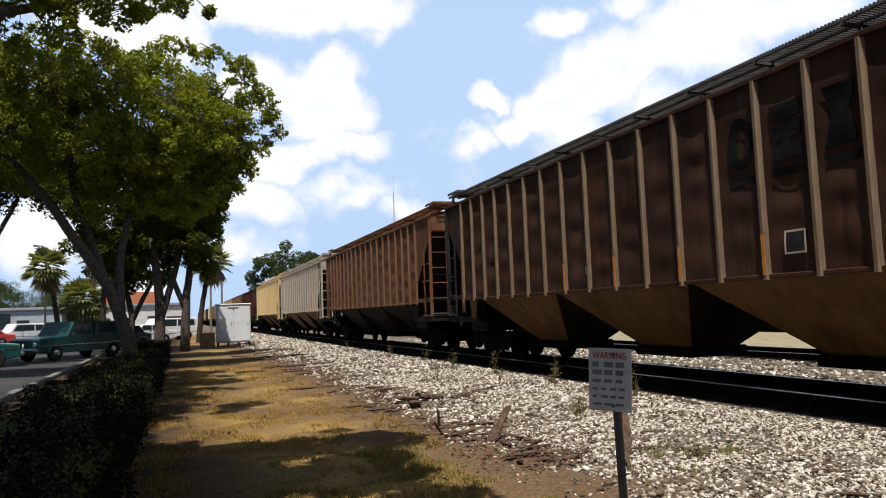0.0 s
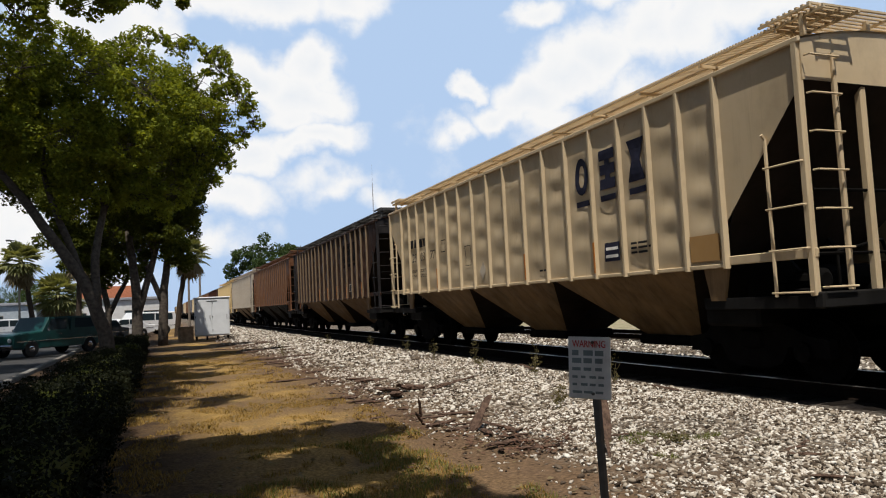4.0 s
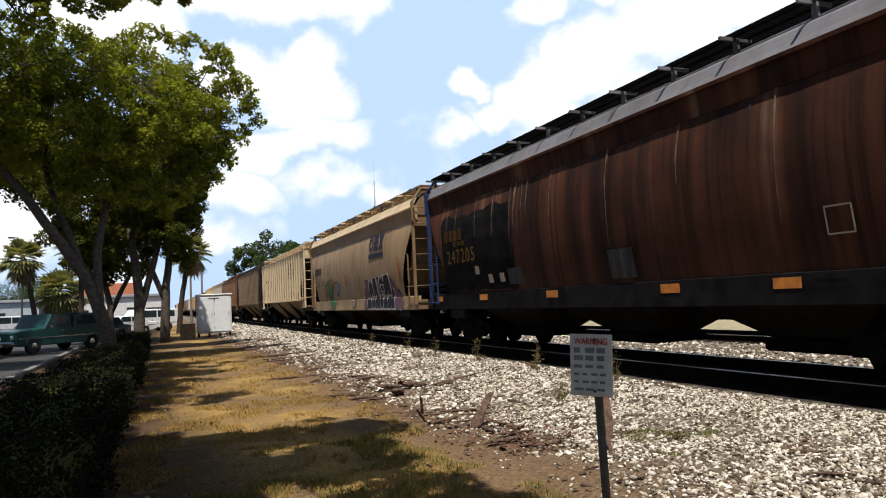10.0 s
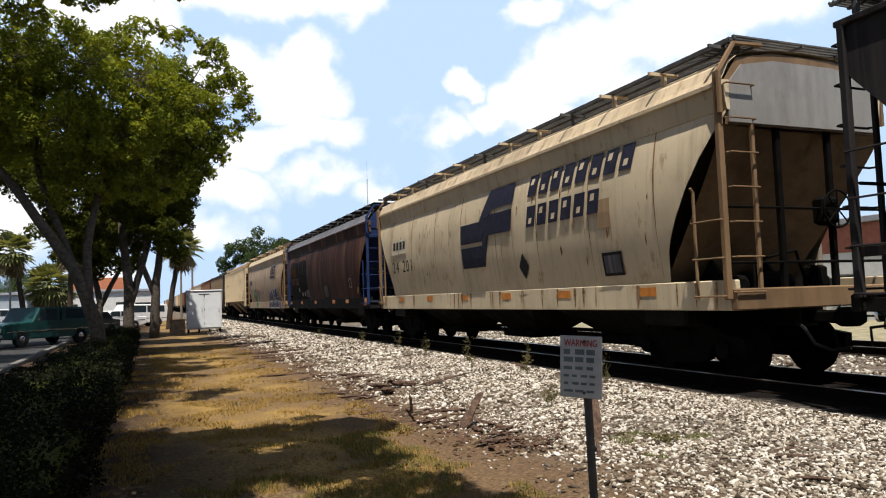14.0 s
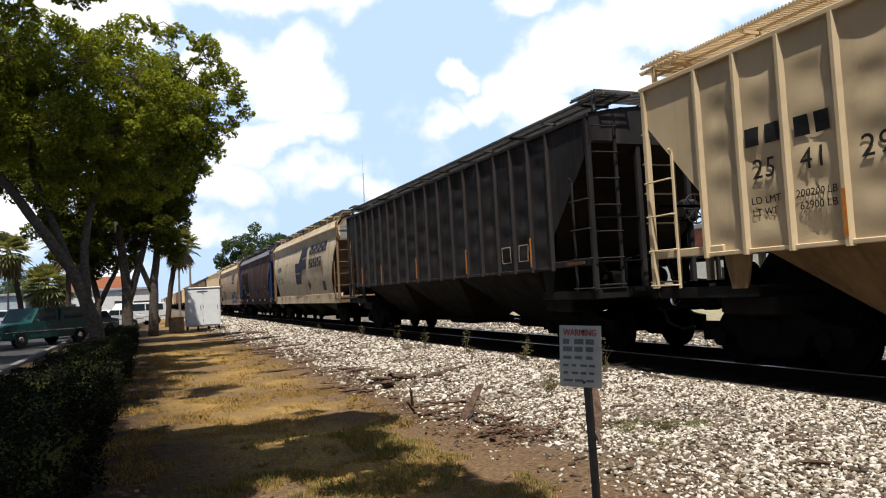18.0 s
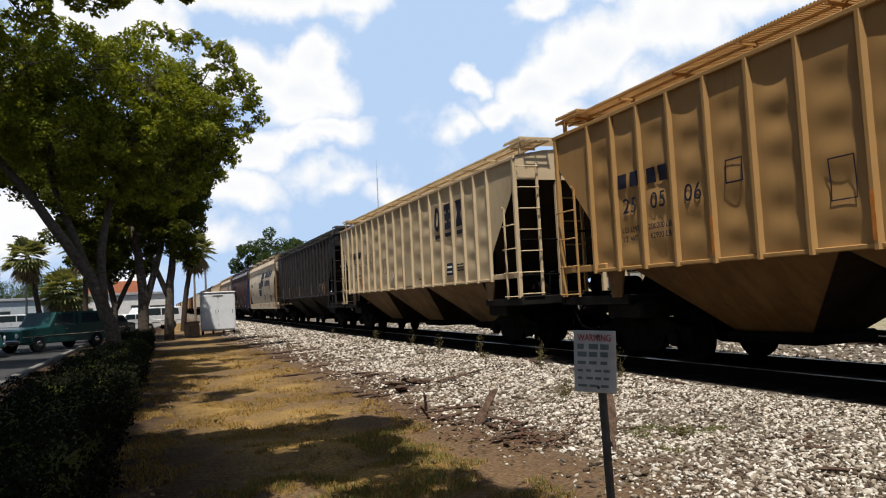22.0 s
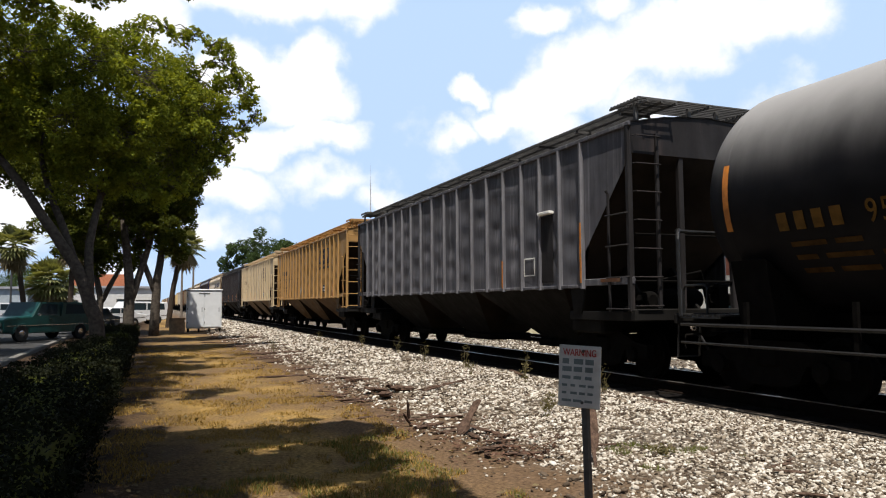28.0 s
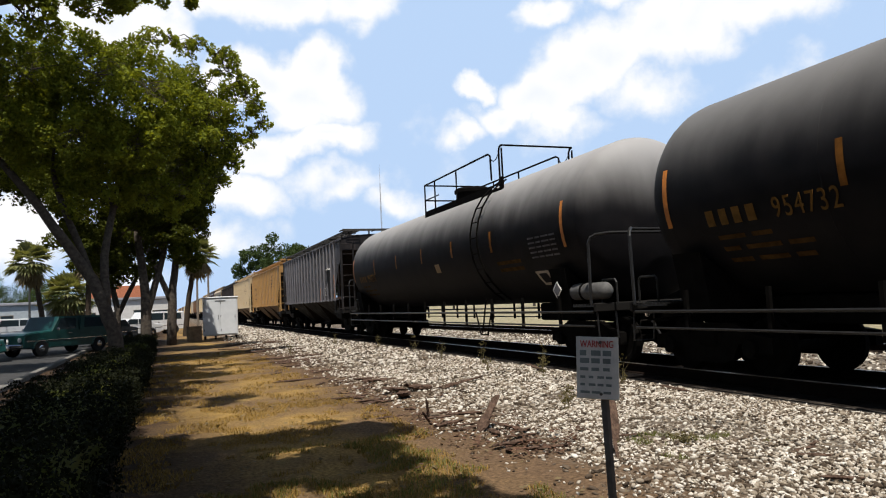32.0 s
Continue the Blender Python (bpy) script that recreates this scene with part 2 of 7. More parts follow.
M = {
    "tan": car_paint("tan paint", (0.46, 0.352, 0.212), 0.46, 0.16, 0.22, grime_col=(0.12, 0.085, 0.055)),
    "cream": car_paint("cream paint", (0.50, 0.405, 0.265), 0.5, 0.42, 0.4, grime_col=(0.12, 0.075, 0.042), rust_col=(0.22, 0.10, 0.04)),
    "ochre": car_paint("ochre tan paint", (0.33, 0.185, 0.062), 0.40, 0.14, 0.2, grime_col=(0.085, 0.045, 0.018), spec=.25),
    "dusty": car_paint("dusty tan paint", (0.31, 0.205, 0.108), 0.55, 0.2, 0.55, grime_col=(0.085, 0.05, 0.027), spec=.3),
    "darkbrown": car_paint("soot brown paint", (0.050, 0.022, 0.012), 0.7, 0.42, 0.75, grime_col=(0.006, 0.005, 0.0045), rust_col=(0.085, 0.033, 0.012), pale=(0.065, 0.034, 0.019), spec=0.08),
    "rust": car_paint("rust brown paint", (0.125, 0.054, 0.026), 0.55, 0.6, 0.7, grime_col=(0.022, 0.013, 0.009), rust_col=(0.17, 0.065, 0.022), pale=(0.22, 0.14, 0.085), spec=0.1),
    "maroon": streaked_paint("maroon brown paint", (0.060, 0.022, 0.012), (0.010, 0.006, 0.005), (0.15, 0.088, 0.056)),
    "black": car_paint("sooty black paint", (0.017, 0.015, 0.015), 0.6, 0.16, 0.6, grime_col=(0.006, 0.005, 0.005), rust_col=(0.05, 0.028, 0.018), pale=(0.060, 0.046, 0.042), spec=0.1),
    "slate": car_paint("slate grey paint", (0.085, 0.082, 0.090), 0.6, 0.25, 0.6, grime_col=(0.014, 0.012, 0.012), rust_col=(0.07, 0.038, 0.03), pale=(0.28, 0.27, 0.28), spec=0.2),
    "grey": car_paint("light grey paint", (0.35, 0.295, 0.225), 0.4, 0.2, 0.5, grime_col=(0.09, 0.06, 0.04)),
    "yellow": car_paint("faded yellow paint", (0.52, 0.37, 0.17), 0.3, 0.12, 0.4),
    "blue": car_paint("dark blue paint", (0.011, 0.024, 0.078), 0.45, 0.14, 0.4, grime_col=(0.006, 0.006, 0.008), spec=0.12),
    "ribpaint": car_paint("bare cream rib paint", (0.125, 0.082, 0.048), 0.6, 0.4, 0.6, grime_col=(0.018, 0.011, 0.006), rust_col=(0.10, 0.038, 0.012), pale=(0.27, 0.20, 0.125), spec=.2),
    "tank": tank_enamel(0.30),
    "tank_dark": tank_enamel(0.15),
    # undersides: dirty body paint darkened further to carry the shade below the cars
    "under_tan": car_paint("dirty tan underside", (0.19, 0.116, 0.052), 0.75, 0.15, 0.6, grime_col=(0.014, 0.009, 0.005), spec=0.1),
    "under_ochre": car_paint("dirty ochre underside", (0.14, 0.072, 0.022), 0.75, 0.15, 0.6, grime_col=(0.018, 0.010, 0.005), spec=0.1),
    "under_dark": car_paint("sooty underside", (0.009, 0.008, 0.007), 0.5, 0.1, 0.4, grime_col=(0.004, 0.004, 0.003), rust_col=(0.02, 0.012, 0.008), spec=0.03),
    # for slope sheets: near-black copy of the underside, shade put into the colour
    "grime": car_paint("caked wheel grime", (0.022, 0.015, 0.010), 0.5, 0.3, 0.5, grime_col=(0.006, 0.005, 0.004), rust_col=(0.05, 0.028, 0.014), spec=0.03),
    "soot": plain("soot black paint", (0.011, 0.010, 0.011), 0.8, 0, 0.5, 3),
    "dustgrey": plain("dust on black enamel", (0.085, 0.083, 0.08), 0.6, 0, 0.35),
    "worn_grey": car_paint("worn grey paint", (0.20, 0.19, 0.175), 0.5, 0.25, 0.6),
    "dimgold": plain("worn gold stencil paint", (0.06, 0.033, 0.011), 0.8, 0, 0.4),
    "patchcream": plain("fresh cream patch paint", (0.50, 0.44, 0.34), 0.6, 0, 0.12, 2),
    "cream_roof": car_paint("rust-stained cream roof paint", (0.50, 0.39, 0.25), 0.6, 0.5, 0.6, grime_col=(0.10, 0.065, 0.04), rust_col=(0.20, 0.085, 0.035)),
    "grey_roof": car_paint("chalky blue-grey roof paint", (0.125, 0.122, 0.13), 0.6, 0.45, 0.4, grime_col=(0.04, 0.03, 0.025), rust_col=(0.14, 0.075, 0.05)),
    "walkway": plain("weathered walkway grating", (0.085, 0.082, 0.078), 0.7, 0.1, 0.3),
    "stain": plain("dark rust stain", (0.22, 0.13, 0.068), 0.9, 0, 0.45, 7),
    "palestreak": plain("chalky rain streak", (0.13, 0.085, 0.06), 0.9, 0, 0.4, 5),
    "sootytan": car_paint("sooty tan paint", (0.17, 0.105, 0.055), 0.6, 0.4, 0.6, grime_col=(0.02, 0.014, 0.01), rust_col=(0.13, 0.05, 0.02), spec=0.1),
    # truck steel, rail web and ties: shade below the train darkens these colours
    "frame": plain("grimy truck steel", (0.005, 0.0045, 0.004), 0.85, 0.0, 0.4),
    "railtop": plain("worn rail steel", (0.30, 0.27, 0.24), 0.35, 0.85, 0.2),
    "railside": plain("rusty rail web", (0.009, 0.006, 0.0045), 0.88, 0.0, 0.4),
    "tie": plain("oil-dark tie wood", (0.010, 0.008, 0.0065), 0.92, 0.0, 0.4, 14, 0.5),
    "navy": plain("navy stencil paint", (0.02, 0.02, 0.035), 0.6, 0, 0.3),
    "blackpaint": plain("black stencil paint", (0.018, 0.017, 0.017), 0.6, 0, 0.3),
    "gold": plain("dull gold stencil paint", (0.125, 0.066, 0.014), 0.6, 0, 0.35),
    "orange": plain("orange reflector", (0.46, 0.16, 0.02), 0.5, 0, 0.35),
    "worn_amber": plain("grimy amber reflector", (0.17, 0.07, 0.012), 0.6, 0, 0.4),
    "white": plain("white stencil paint", (0.62, 0.60, 0.55), 0.6, 0, 0.2),
    "signface": plain("pale aluminium sign face", (0.40, 0.41, 0.40), 0.6, 0.0, 0.14, 12),
    "signred": plain("faded red sign ink", (0.30, 0.03, 0.03), 0.55, 0, 0.2),
    "signink": plain("grey sign ink", (0.12, 0.15, 0.155), 0.6, 0, 0.2),
    "galv": plain("galvanised post", (0.07, 0.07, 0.07), 0.6, 0.2, 0.25, 20),
    "teal": plain("dark teal car paint", (0.008, 0.045, 0.042), 0.28, 0.0, 0.2, 3, 0),
    "navycar": plain("dark car paint", (0.02, 0.03, 0.04), 0.25, 0.0, 0.2, 3, 0),
    "whitecar": plain("white car paint", (0.600, 0.600, 0.592), 0.3, 0.0, 0.05, 3, 0),
    "redcar": plain("red car paint", (0.35, 0.04, 0.03), 0.3, 0.0, 0.1, 3, 0),
    "bluecar": plain("blue car paint", (0.03, 0.10, 0.30), 0.3, 0.0, 0.1, 3, 0),
    "chrome": plain("dull chrome", (0.6, 0.6, 0.6), 0.2, 1.0, 0.1, 3, 0),
    "tyre": plain("tyre rubber", (0.02, 0.02, 0.02), 0.85),
    "carglass": plain("dark car glass", (0.02, 0.03, 0.035), 0.06, 0.0, 0.1, 2, 0),
    "lampglass": plain("headlight glass", (0.5, 0.5, 0.48), 0.1, 0.0, 0.1, 2, 0),
    "stucco": plain("off-white stucco", (0.528, 0.512, 0.480), 0.85, 0, 0.1, 3, 0.3),
    "redbrick": plain("red-brown siding", (0.27, 0.105, 0.075), 0.85, 0, 0.2, 4),
    "redroof": plain("terracotta roof", (0.40, 0.15, 0.08), 0.8, 0, 0.25, 5),
    "palewall": plain("pale blue-grey siding", (0.320, 0.352, 0.368), 0.8, 0, 0.12, 3),
    "greyroof": plain("grey flat roof", (0.25, 0.25, 0.26), 0.8, 0, 0.15, 3),
    "boxpaint": plain("chalky white cabinet paint", (0.592, 0.600, 0.600), 0.6, 0, 0.06, 2.5),
    "kerbstone": plain("grimy kerb concrete", (0.17, 0.16, 0.145), 0.9, 0, 0.25, 4, 0.4),
    "concrete": plain("concrete", (0.38, 0.36, 0.33), 0.9, 0, 0.18, 4, 0.4),
    "barrel": plain("brown steel drum", (0.24, 0.16, 0.095), 0.75, 0, 0.3, 6),
    "bark": plain("grey bark", (0.075, 0.062, 0.050), 0.95, 0, 0.4, 9, 0.9),
    "palmbark": plain("fibrous palm bark", (0.05, 0.037, 0.027), 0.95, 0, 0.4, 14, 1.0),
    "deadwood": plain("broken dark wood", (0.085, 0.055, 0.040), 0.95, 0, 0.5, 20, 0.8),
    "pipe": plain("dusty black pipe", (0.012, 0.0115, 0.011), 0.42, 0.0, 0.35),
    "pole": plain("weathered pole", (0.17, 0.14, 0.11), 0.9, 0, 0.25, 10),
    "lattice": plain("pale mast steel", (0.28, 0.27, 0.28), 0.6, 0.2, 0.1),
    "signal_glow": plain("silver fitting", (0.75, 0.74, 0.72), 0.25, 0.9, 0.1),
    "green_spray": plain("green spray paint", (0.05, 0.16, 0.045), 0.6, 0, 0.35),
    "grey_spray": plain("grey spray paint", (0.20, 0.20, 0.21), 0.6, 0, 0.35),
    "dark_spray": plain("dark spray paint", (0.02, 0.02, 0.03), 0.6, 0, 0.35),
    "white_spray": plain("pale spray paint", (0.48, 0.46, 0.45), 0.6, 0, 0.25),
    "yellow_spray": plain("amber spray paint", (0.36, 0.12, 0.015), 0.6, 0, 0.35),
    "pink_spray": plain("violet spray paint", (0.15, 0.085, 0.12), 0.6, 0, 0.35),
}


def leaf_mat(name, a, b_, trans=0.35):
    m, nt, b = nodes(name, 0.7)
    g = nt.nodes.new("ShaderNodeNewGeometry")
    col = steps(nt, g.outputs["Random Per Island"], [(0.0, a), (1.0, b_)])
    big = noise_tex(nt, 0.5, 3)
    col = blend(nt, steps(nt, big, [(0.35, B3), (0.7, (0.6,) * 3)]), col, tuple(min(1, c * 1.3) for c in b_))
    nt.links.new(col, b.inputs["Base Color"])
    tr = nt.nodes.new("ShaderNodeBsdfTranslucent")
    nt.links.new(blend(nt, 1.0, col, (1.25, 1.15, 0.45), "MULTIPLY"), tr.inputs[0])
    mx = nt.nodes.new("ShaderNodeMixShader")
    mx.inputs[0].default_value = trans
    out = nt.nodes["Material Output"]
    nt.links.new(b.outputs[0], mx.inputs[1])
    nt.links.new(tr.outputs[0], mx.inputs[2])
    nt.links.new(mx.outputs[0], out.inputs[0])
    return m


M["leaf"] = leaf_mat("tree leaf", (0.056, 0.077, 0.010), (0.216, 0.240, 0.028), 0.44)
M["leaf_dark"] = leaf_mat("dark tree leaf", (0.020, 0.030, 0.005), (0.080, 0.090, 0.012), 0.4)
M["leaf_far"] = leaf_mat("far tree leaf", (0.028, 0.048, 0.016), (0.056, 0.080, 0.028), 0.3)
# hedge leaves near black: the trees' shade is put into their colour
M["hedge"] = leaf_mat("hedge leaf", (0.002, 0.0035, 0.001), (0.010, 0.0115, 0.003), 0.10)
M["palm"] = leaf_mat("palm frond", (0.080, 0.092, 0.036), (0.208, 0.212, 0.096), 0.35)
M["palm_dead"] = leaf_mat("dead palm frond", (0.10, 0.075, 0.04), (0.17, 0.13, 0.07), 0.2)
M["weed"] = leaf_mat("dry weed", (0.075, 0.065, 0.03), (0.15, 0.125, 0.06), 0.3)
M["mulch"] = leaf_mat("bark litter", (0.030, 0.016, 0.010), (0.115, 0.062, 0.040), 0.05)
M["blade"] = leaf_mat("dry grass blade", (0.128, 0.078, 0.020), (0.320, 0.206, 0.060), 0.25)
M["bladegreen"] = leaf_mat("green grass blade", (0.080, 0.092, 0.024), (0.136, 0.144, 0.040), 0.3)


def ground_mat():
    """Dry lawn, bare earth and pale ballast, by the distance from the track."""
    m, nt, b = nodes("ground", 0.95)
    tc = nt.nodes.new("ShaderNodeTexCoord")
    sp = nt.nodes.new("ShaderNodeSeparateXYZ")
    nt.links.new(tc.outputs["Object"], sp.inputs[0])
    big, mid, fine = noise_tex(nt, 0.45, 6), noise_tex(nt, 2.6, 8), noise_tex(nt, 26, 6)

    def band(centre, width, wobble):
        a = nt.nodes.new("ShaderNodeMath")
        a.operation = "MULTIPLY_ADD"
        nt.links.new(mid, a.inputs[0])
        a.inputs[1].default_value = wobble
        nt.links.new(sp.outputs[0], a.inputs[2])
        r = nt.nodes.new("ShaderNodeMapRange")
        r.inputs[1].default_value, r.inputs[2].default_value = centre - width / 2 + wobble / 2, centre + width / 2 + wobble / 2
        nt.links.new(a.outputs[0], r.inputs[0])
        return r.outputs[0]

    lawn = steps(nt, fine, [(0.25, (0.096, 0.056, 0.017)), (0.5, (0.264, 0.164, 0.051)), (0.75, (0.416, 0.272, 0.092))])
    earth = steps(nt, fine, [(0.3, (0.055, 0.034, 0.019)), (0.7, (0.165, 0.106, 0.062))])
    lawn = blend(nt, steps(nt, big, [(0.40, B3), (0.56, (0.85,) * 3)]), lawn, earth)
    green = blend(nt, steps(nt, mid, [(0.6, B3), (0.75, (0.5,) * 3)]), lawn, (0.104, 0.112, 0.036))
    vor = nt.nodes.new("ShaderNodeTexVoronoi")
    vor.inputs["Scale"].default_value = 24.0
    nt.links.new(tc.outputs["Object"], vor.inputs["Vector"])
    hsv = nt.nodes.new("ShaderNodeSeparateXYZ")
    nt.links.new(vor.outputs["Color"], hsv.inputs[0])
    stone = steps(nt, hsv.outputs[0], [(0.0, (0.040, 0.028, 0.018)), (0.45, (0.120, 0.090, 0.061)), (1.0, (0.336, 0.296, 0.240))])
    stone = blend(nt, steps(nt, vor.outputs["Distance"], [(0.25, B3), (0.6, (0.75,) * 3)]), stone, (0.080, 0.068, 0.056))
    stone = blend(nt, steps(nt, mid, [(0.55, B3), (0.72, (0.55,) * 3)]), stone, earth)
    # dark bare ground along the hedge, with the shade there put into its colour
    shaded_soil = steps(nt, fine, [(0.3, (0.022, 0.014, 0.008)), (0.7, (0.075, 0.047, 0.028))])
    green = blend(nt, band(0.35, 1.1, 1.2), shaded_soil, green)
    c = blend(nt, band(2.6, 1.1, 1.8), green, earth)
    c = blend(nt, band(4.2, 1.7, 2.2), c, stone)
    # near black under the near track: the train's shadow painted into the ballast
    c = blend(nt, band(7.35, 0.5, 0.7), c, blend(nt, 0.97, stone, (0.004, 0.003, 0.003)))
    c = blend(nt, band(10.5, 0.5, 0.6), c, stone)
    c = blend(nt, band(13.4, 0.5, 0.6), c, blend(nt, 0.55, stone, (0.024, 0.019, 0.014)))
    c = blend(nt, band(15.9, 0.5, 0.6), c, stone)
    field = blend(nt, steps(nt, mid, [(0.4, B3), (0.6, W3)]), (0.192, 0.172, 0.096), (0.296, 0.256, 0.172))
    c = blend(nt, band(17.2, 1.0, 1.5), c, field)
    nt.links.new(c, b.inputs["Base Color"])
    bump(nt, b, fine, 0.6, 0.03)
    return m


def stone_mat():
    m, nt, b = nodes("ballast stone", 0.9)
    g = nt.nodes.new("ShaderNodeNewGeometry")
    oi = nt.nodes.new("ShaderNodeObjectInfo")
    a = nt.nodes.new("ShaderNodeMath")
    a.operation = "ADD"
    nt.links.new(g.outputs["Random Per Island"], a.inputs[0])
    nt.links.new(oi.outputs["Random"], a.inputs[1])
    f = nt.nodes.new("ShaderNodeMath")
    f.operation = "FRACT"
    nt.links.new(a.outputs[0], f.inputs[0])
    c = steps(nt, f.outputs[0], [(0.0, (0.028, 0.020, 0.014)), (0.28, (0.112, 0.083, 0.058)), (0.52, (0.296, 0.248, 0.188)), (1.0, (0.656, 0.612, 0.536))])
    c = blend(nt, steps(nt, noise_tex(nt, 18, 5), [(0.5, B3), (0.8, (0.4,) * 3)]), c, (0.216, 0.168, 0.120))
    nt.links.new(c, b.inputs["Base Color"])
    bump(nt, b, noise_tex(nt, 90, 4), 0.4, 0.005)
    return m


def asphalt_mat():
    m, nt, b = nodes("asphalt", 0.9)
    c = steps(nt, noise_tex(nt, 60, 5), [(0.3, (0.022, 0.022, 0.023)), (0.7, (0.055, 0.054, 0.053))])
    c = blend(nt, steps(nt, noise_tex(nt, 0.8, 6), [(0.45, B3), (0.7, (0.5,) * 3)]), c, (0.08, 0.077, 0.074))
    nt.links.new(c, b.inputs["Base Color"])
    bump(nt, b, noise_tex(nt, 120, 3), 0.3, 0.004)
    return m


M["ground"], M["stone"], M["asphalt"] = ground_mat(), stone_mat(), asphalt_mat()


# ---- mesh helpers ----
class Shape:
    """Collects vertices and faces of one mesh."""

    def __init__(self):
        self.v, self.f, self.smooth = [], [], False

    def add(self, verts, faces):
        n = len(self.v)
        self.v += [tuple(p) for p in verts]
        self.f += [tuple(i + n for i in q) for q in faces]
        return self

    def box(self, x0, x1, y0, y1, z0, z1, c=0.0):
        """A box, with its edges cut off by c."""
        x0, x1, y0, y1, z0, z1 = min(x0, x1), max(x0, x1), min(y0, y1), max(y0, y1), min(z0, z1), max(z0, z1)
        if c <= 0:
            v = [(x, y, z) for z in (z0, z1) for y in (y0, y1) for x in (x0, x1)]
            return self.add(v, [(0, 2, 3, 1), (4, 5, 7, 6), (0, 1, 5, 4), (2, 6, 7, 3), (0, 4, 6, 2), (1, 3, 7, 5)])
        c = min(c, (x1 - x0) * .45, (y1 - y0) * .45, (z1 - z0) * .45)
        ring = lambda a0, a1, b0, b1: [(a0 + c, b0), (a1 - c, b0), (a1, b0 + c), (a1, b1 - c), (a1 - c, b1), (a0 + c, b1), (a0, b1 - c), (a0, b0 + c)]
        rows = [(ring(x0 + c, x1 - c, y0 + c, y1 - c), z0), (ring(x0, x1, y0, y1), z0 + c), (ring(x0, x1, y0, y1), z1 - c), (ring(x0 + c, x1 - c, y0 + c, y1 - c), z1)]
        v = [(x, y, z) for r, z in rows for x, y in r]
        f = [tuple(range(7, -1, -1)), tuple(range(24, 32))]
        f += [(8 * k + i, 8 * k + (i + 1) % 8, 8 * k + 8 + (i + 1) % 8, 8 * k + 8 + i) for k in range(3) for i in range(8)]
        return self.add(v, f)

    def tube(self, a, b, r0, r1=None, n=8, caps=True):
        a, b = Vector(a), Vector(b)
        r1 = r0 if r1 is None else r1
        d = (b - a).normalized()
        u = d.orthogonal().normalized()
        w = d.cross(u)
        v = [p + r * (math.cos(2 * math.pi * i / n) * u + math.sin(2 * math.pi * i / n) * w) for p, r in ((a, r0), (b, r1)) for i in range(n)]
        f = [(i, (i + 1) % n, n + (i + 1) % n, n + i) for i in range(n)]
        if caps:
            f += [tuple(range(n - 1, -1, -1)), tuple(range(n, 2 * n))]
        return self.add(v, f)

    def pipe(self, pts, r, n=8, taper=None):
        """A tube along a line of points, with mitred bends."""
        pts = [Vector(p) for p in pts]
        v, f = [], []
        side = None
        for k, p in enumerate(pts):
            d = (pts[min(k + 1, len(pts) - 1)] - pts[max(k - 1, 0)]).normalized()
            side = d.orthogonal().normalized() if side is None else (side - side.dot(d) * d).normalized()
            w = d.cross(side)
            rr = r if taper is None else r + (taper - r) * k / (len(pts) - 1)
            v += [p + rr * (math.cos(2 * math.pi * i / n) * side + math.sin(2 * math.pi * i / n) * w) for i in range(n)]
        for k in range(len(pts) - 1):
            f += [(k * n + i, k * n + (i + 1) % n, (k + 1) * n + (i + 1) % n, (k + 1) * n + i) for i in range(n)]
        f += [tuple(range(n - 1, -1, -1)), tuple(range((len(pts) - 1) * n, len(pts) * n))]
        return self.add(v, f)

    def spin(self, profile, n=24, axis="z", at=(0, 0, 0)):
        """Turns a profile of (radius, height) round an axis."""
        v = []
        for r, h in profile:
            for i in range(n):
                a = 2 * math.pi * i / n
                p = (r * math.cos(a), r * math.sin(a), h)
                p = {"z": p, "x": (p[2], p[0], p[1]), "y": (p[1], p[2], p[0])}[axis]
                v.append((p[0] + at[0], p[1] + at[1], p[2] + at[2]))
        m = len(profile)
        f = [(k * n + i, k * n + (i + 1) % n, (k + 1) * n + (i + 1) % n, (k + 1) * n + i) for k in range(m - 1) for i in range(n)]
        f += [tuple(range(n - 1, -1, -1)), tuple(range((m - 1) * n, m * n))]
        return self.add(v, f)

    def grid(self, rows):
        """A sheet from rows of equally many points."""
        w = len(rows[0])
        v = [p for r in rows for p in r]
        f = [(k * w + i, k * w + i + 1, (k + 1) * w + i + 1, (k + 1) * w + i) for k in range(len(rows) - 1) for i in range(w - 1)]
        return self.add(v, f)

    def prism(self, outline, lo, hi, axis="y"):
        """An outline pulled along an axis: (x, z) along y, (y, z) along x, (x, y) along z."""
        put = {"y": lambda p, h: (p[0], h, p[1]), "x": lambda p, h: (h, p[0], p[1]), "z": lambda p, h: (p[0], p[1], h)}[axis]
        n = len(outline)
        v = [put(p, lo) for p in outline] + [put(p, hi) for p in outline]
        f = [tuple(range(n)), tuple(range(2 * n - 1, n - 1, -1))] + [(i, n + i, n + (i + 1) % n, (i + 1) % n) for i in range(n)]
        return self.add(v, f)

    def mesh(self, name):
        me = bpy.data.meshes.new(name)
        me.from_pydata(self.v, [], self.f)
        me.update()
        if self.smooth:
            me.polygons.foreach_set("use_smooth", [True] * len(me.polygons))
        bm = bmesh.new()
        bm.from_mesh(me)
        bmesh.ops.recalc_face_normals(bm, faces=bm.faces)
        bm.to_mesh(me)
        bm.free()
        return me


def dress(ob, mat):
    if not len(ob.data.materials):
        ob.data.materials.append(None)
    ob.material_slots[0].link = "OBJECT"
    ob.material_slots[0].material = mat
    return ob


def part(name, shape, mat, parent=None, label="", m=None):
    """Links a shape or a mesh as one object under a thing or a part."""
    ob = new(name, shape if isinstance(shape, bpy.types.Mesh) else shape.mesh(name))
    dress(ob, mat)
    if parent is not None:
        ob.parent = parent
    if m is not None:
        ob.matrix_basis = m
    if label:
        tagged(ob, label)
    return ob


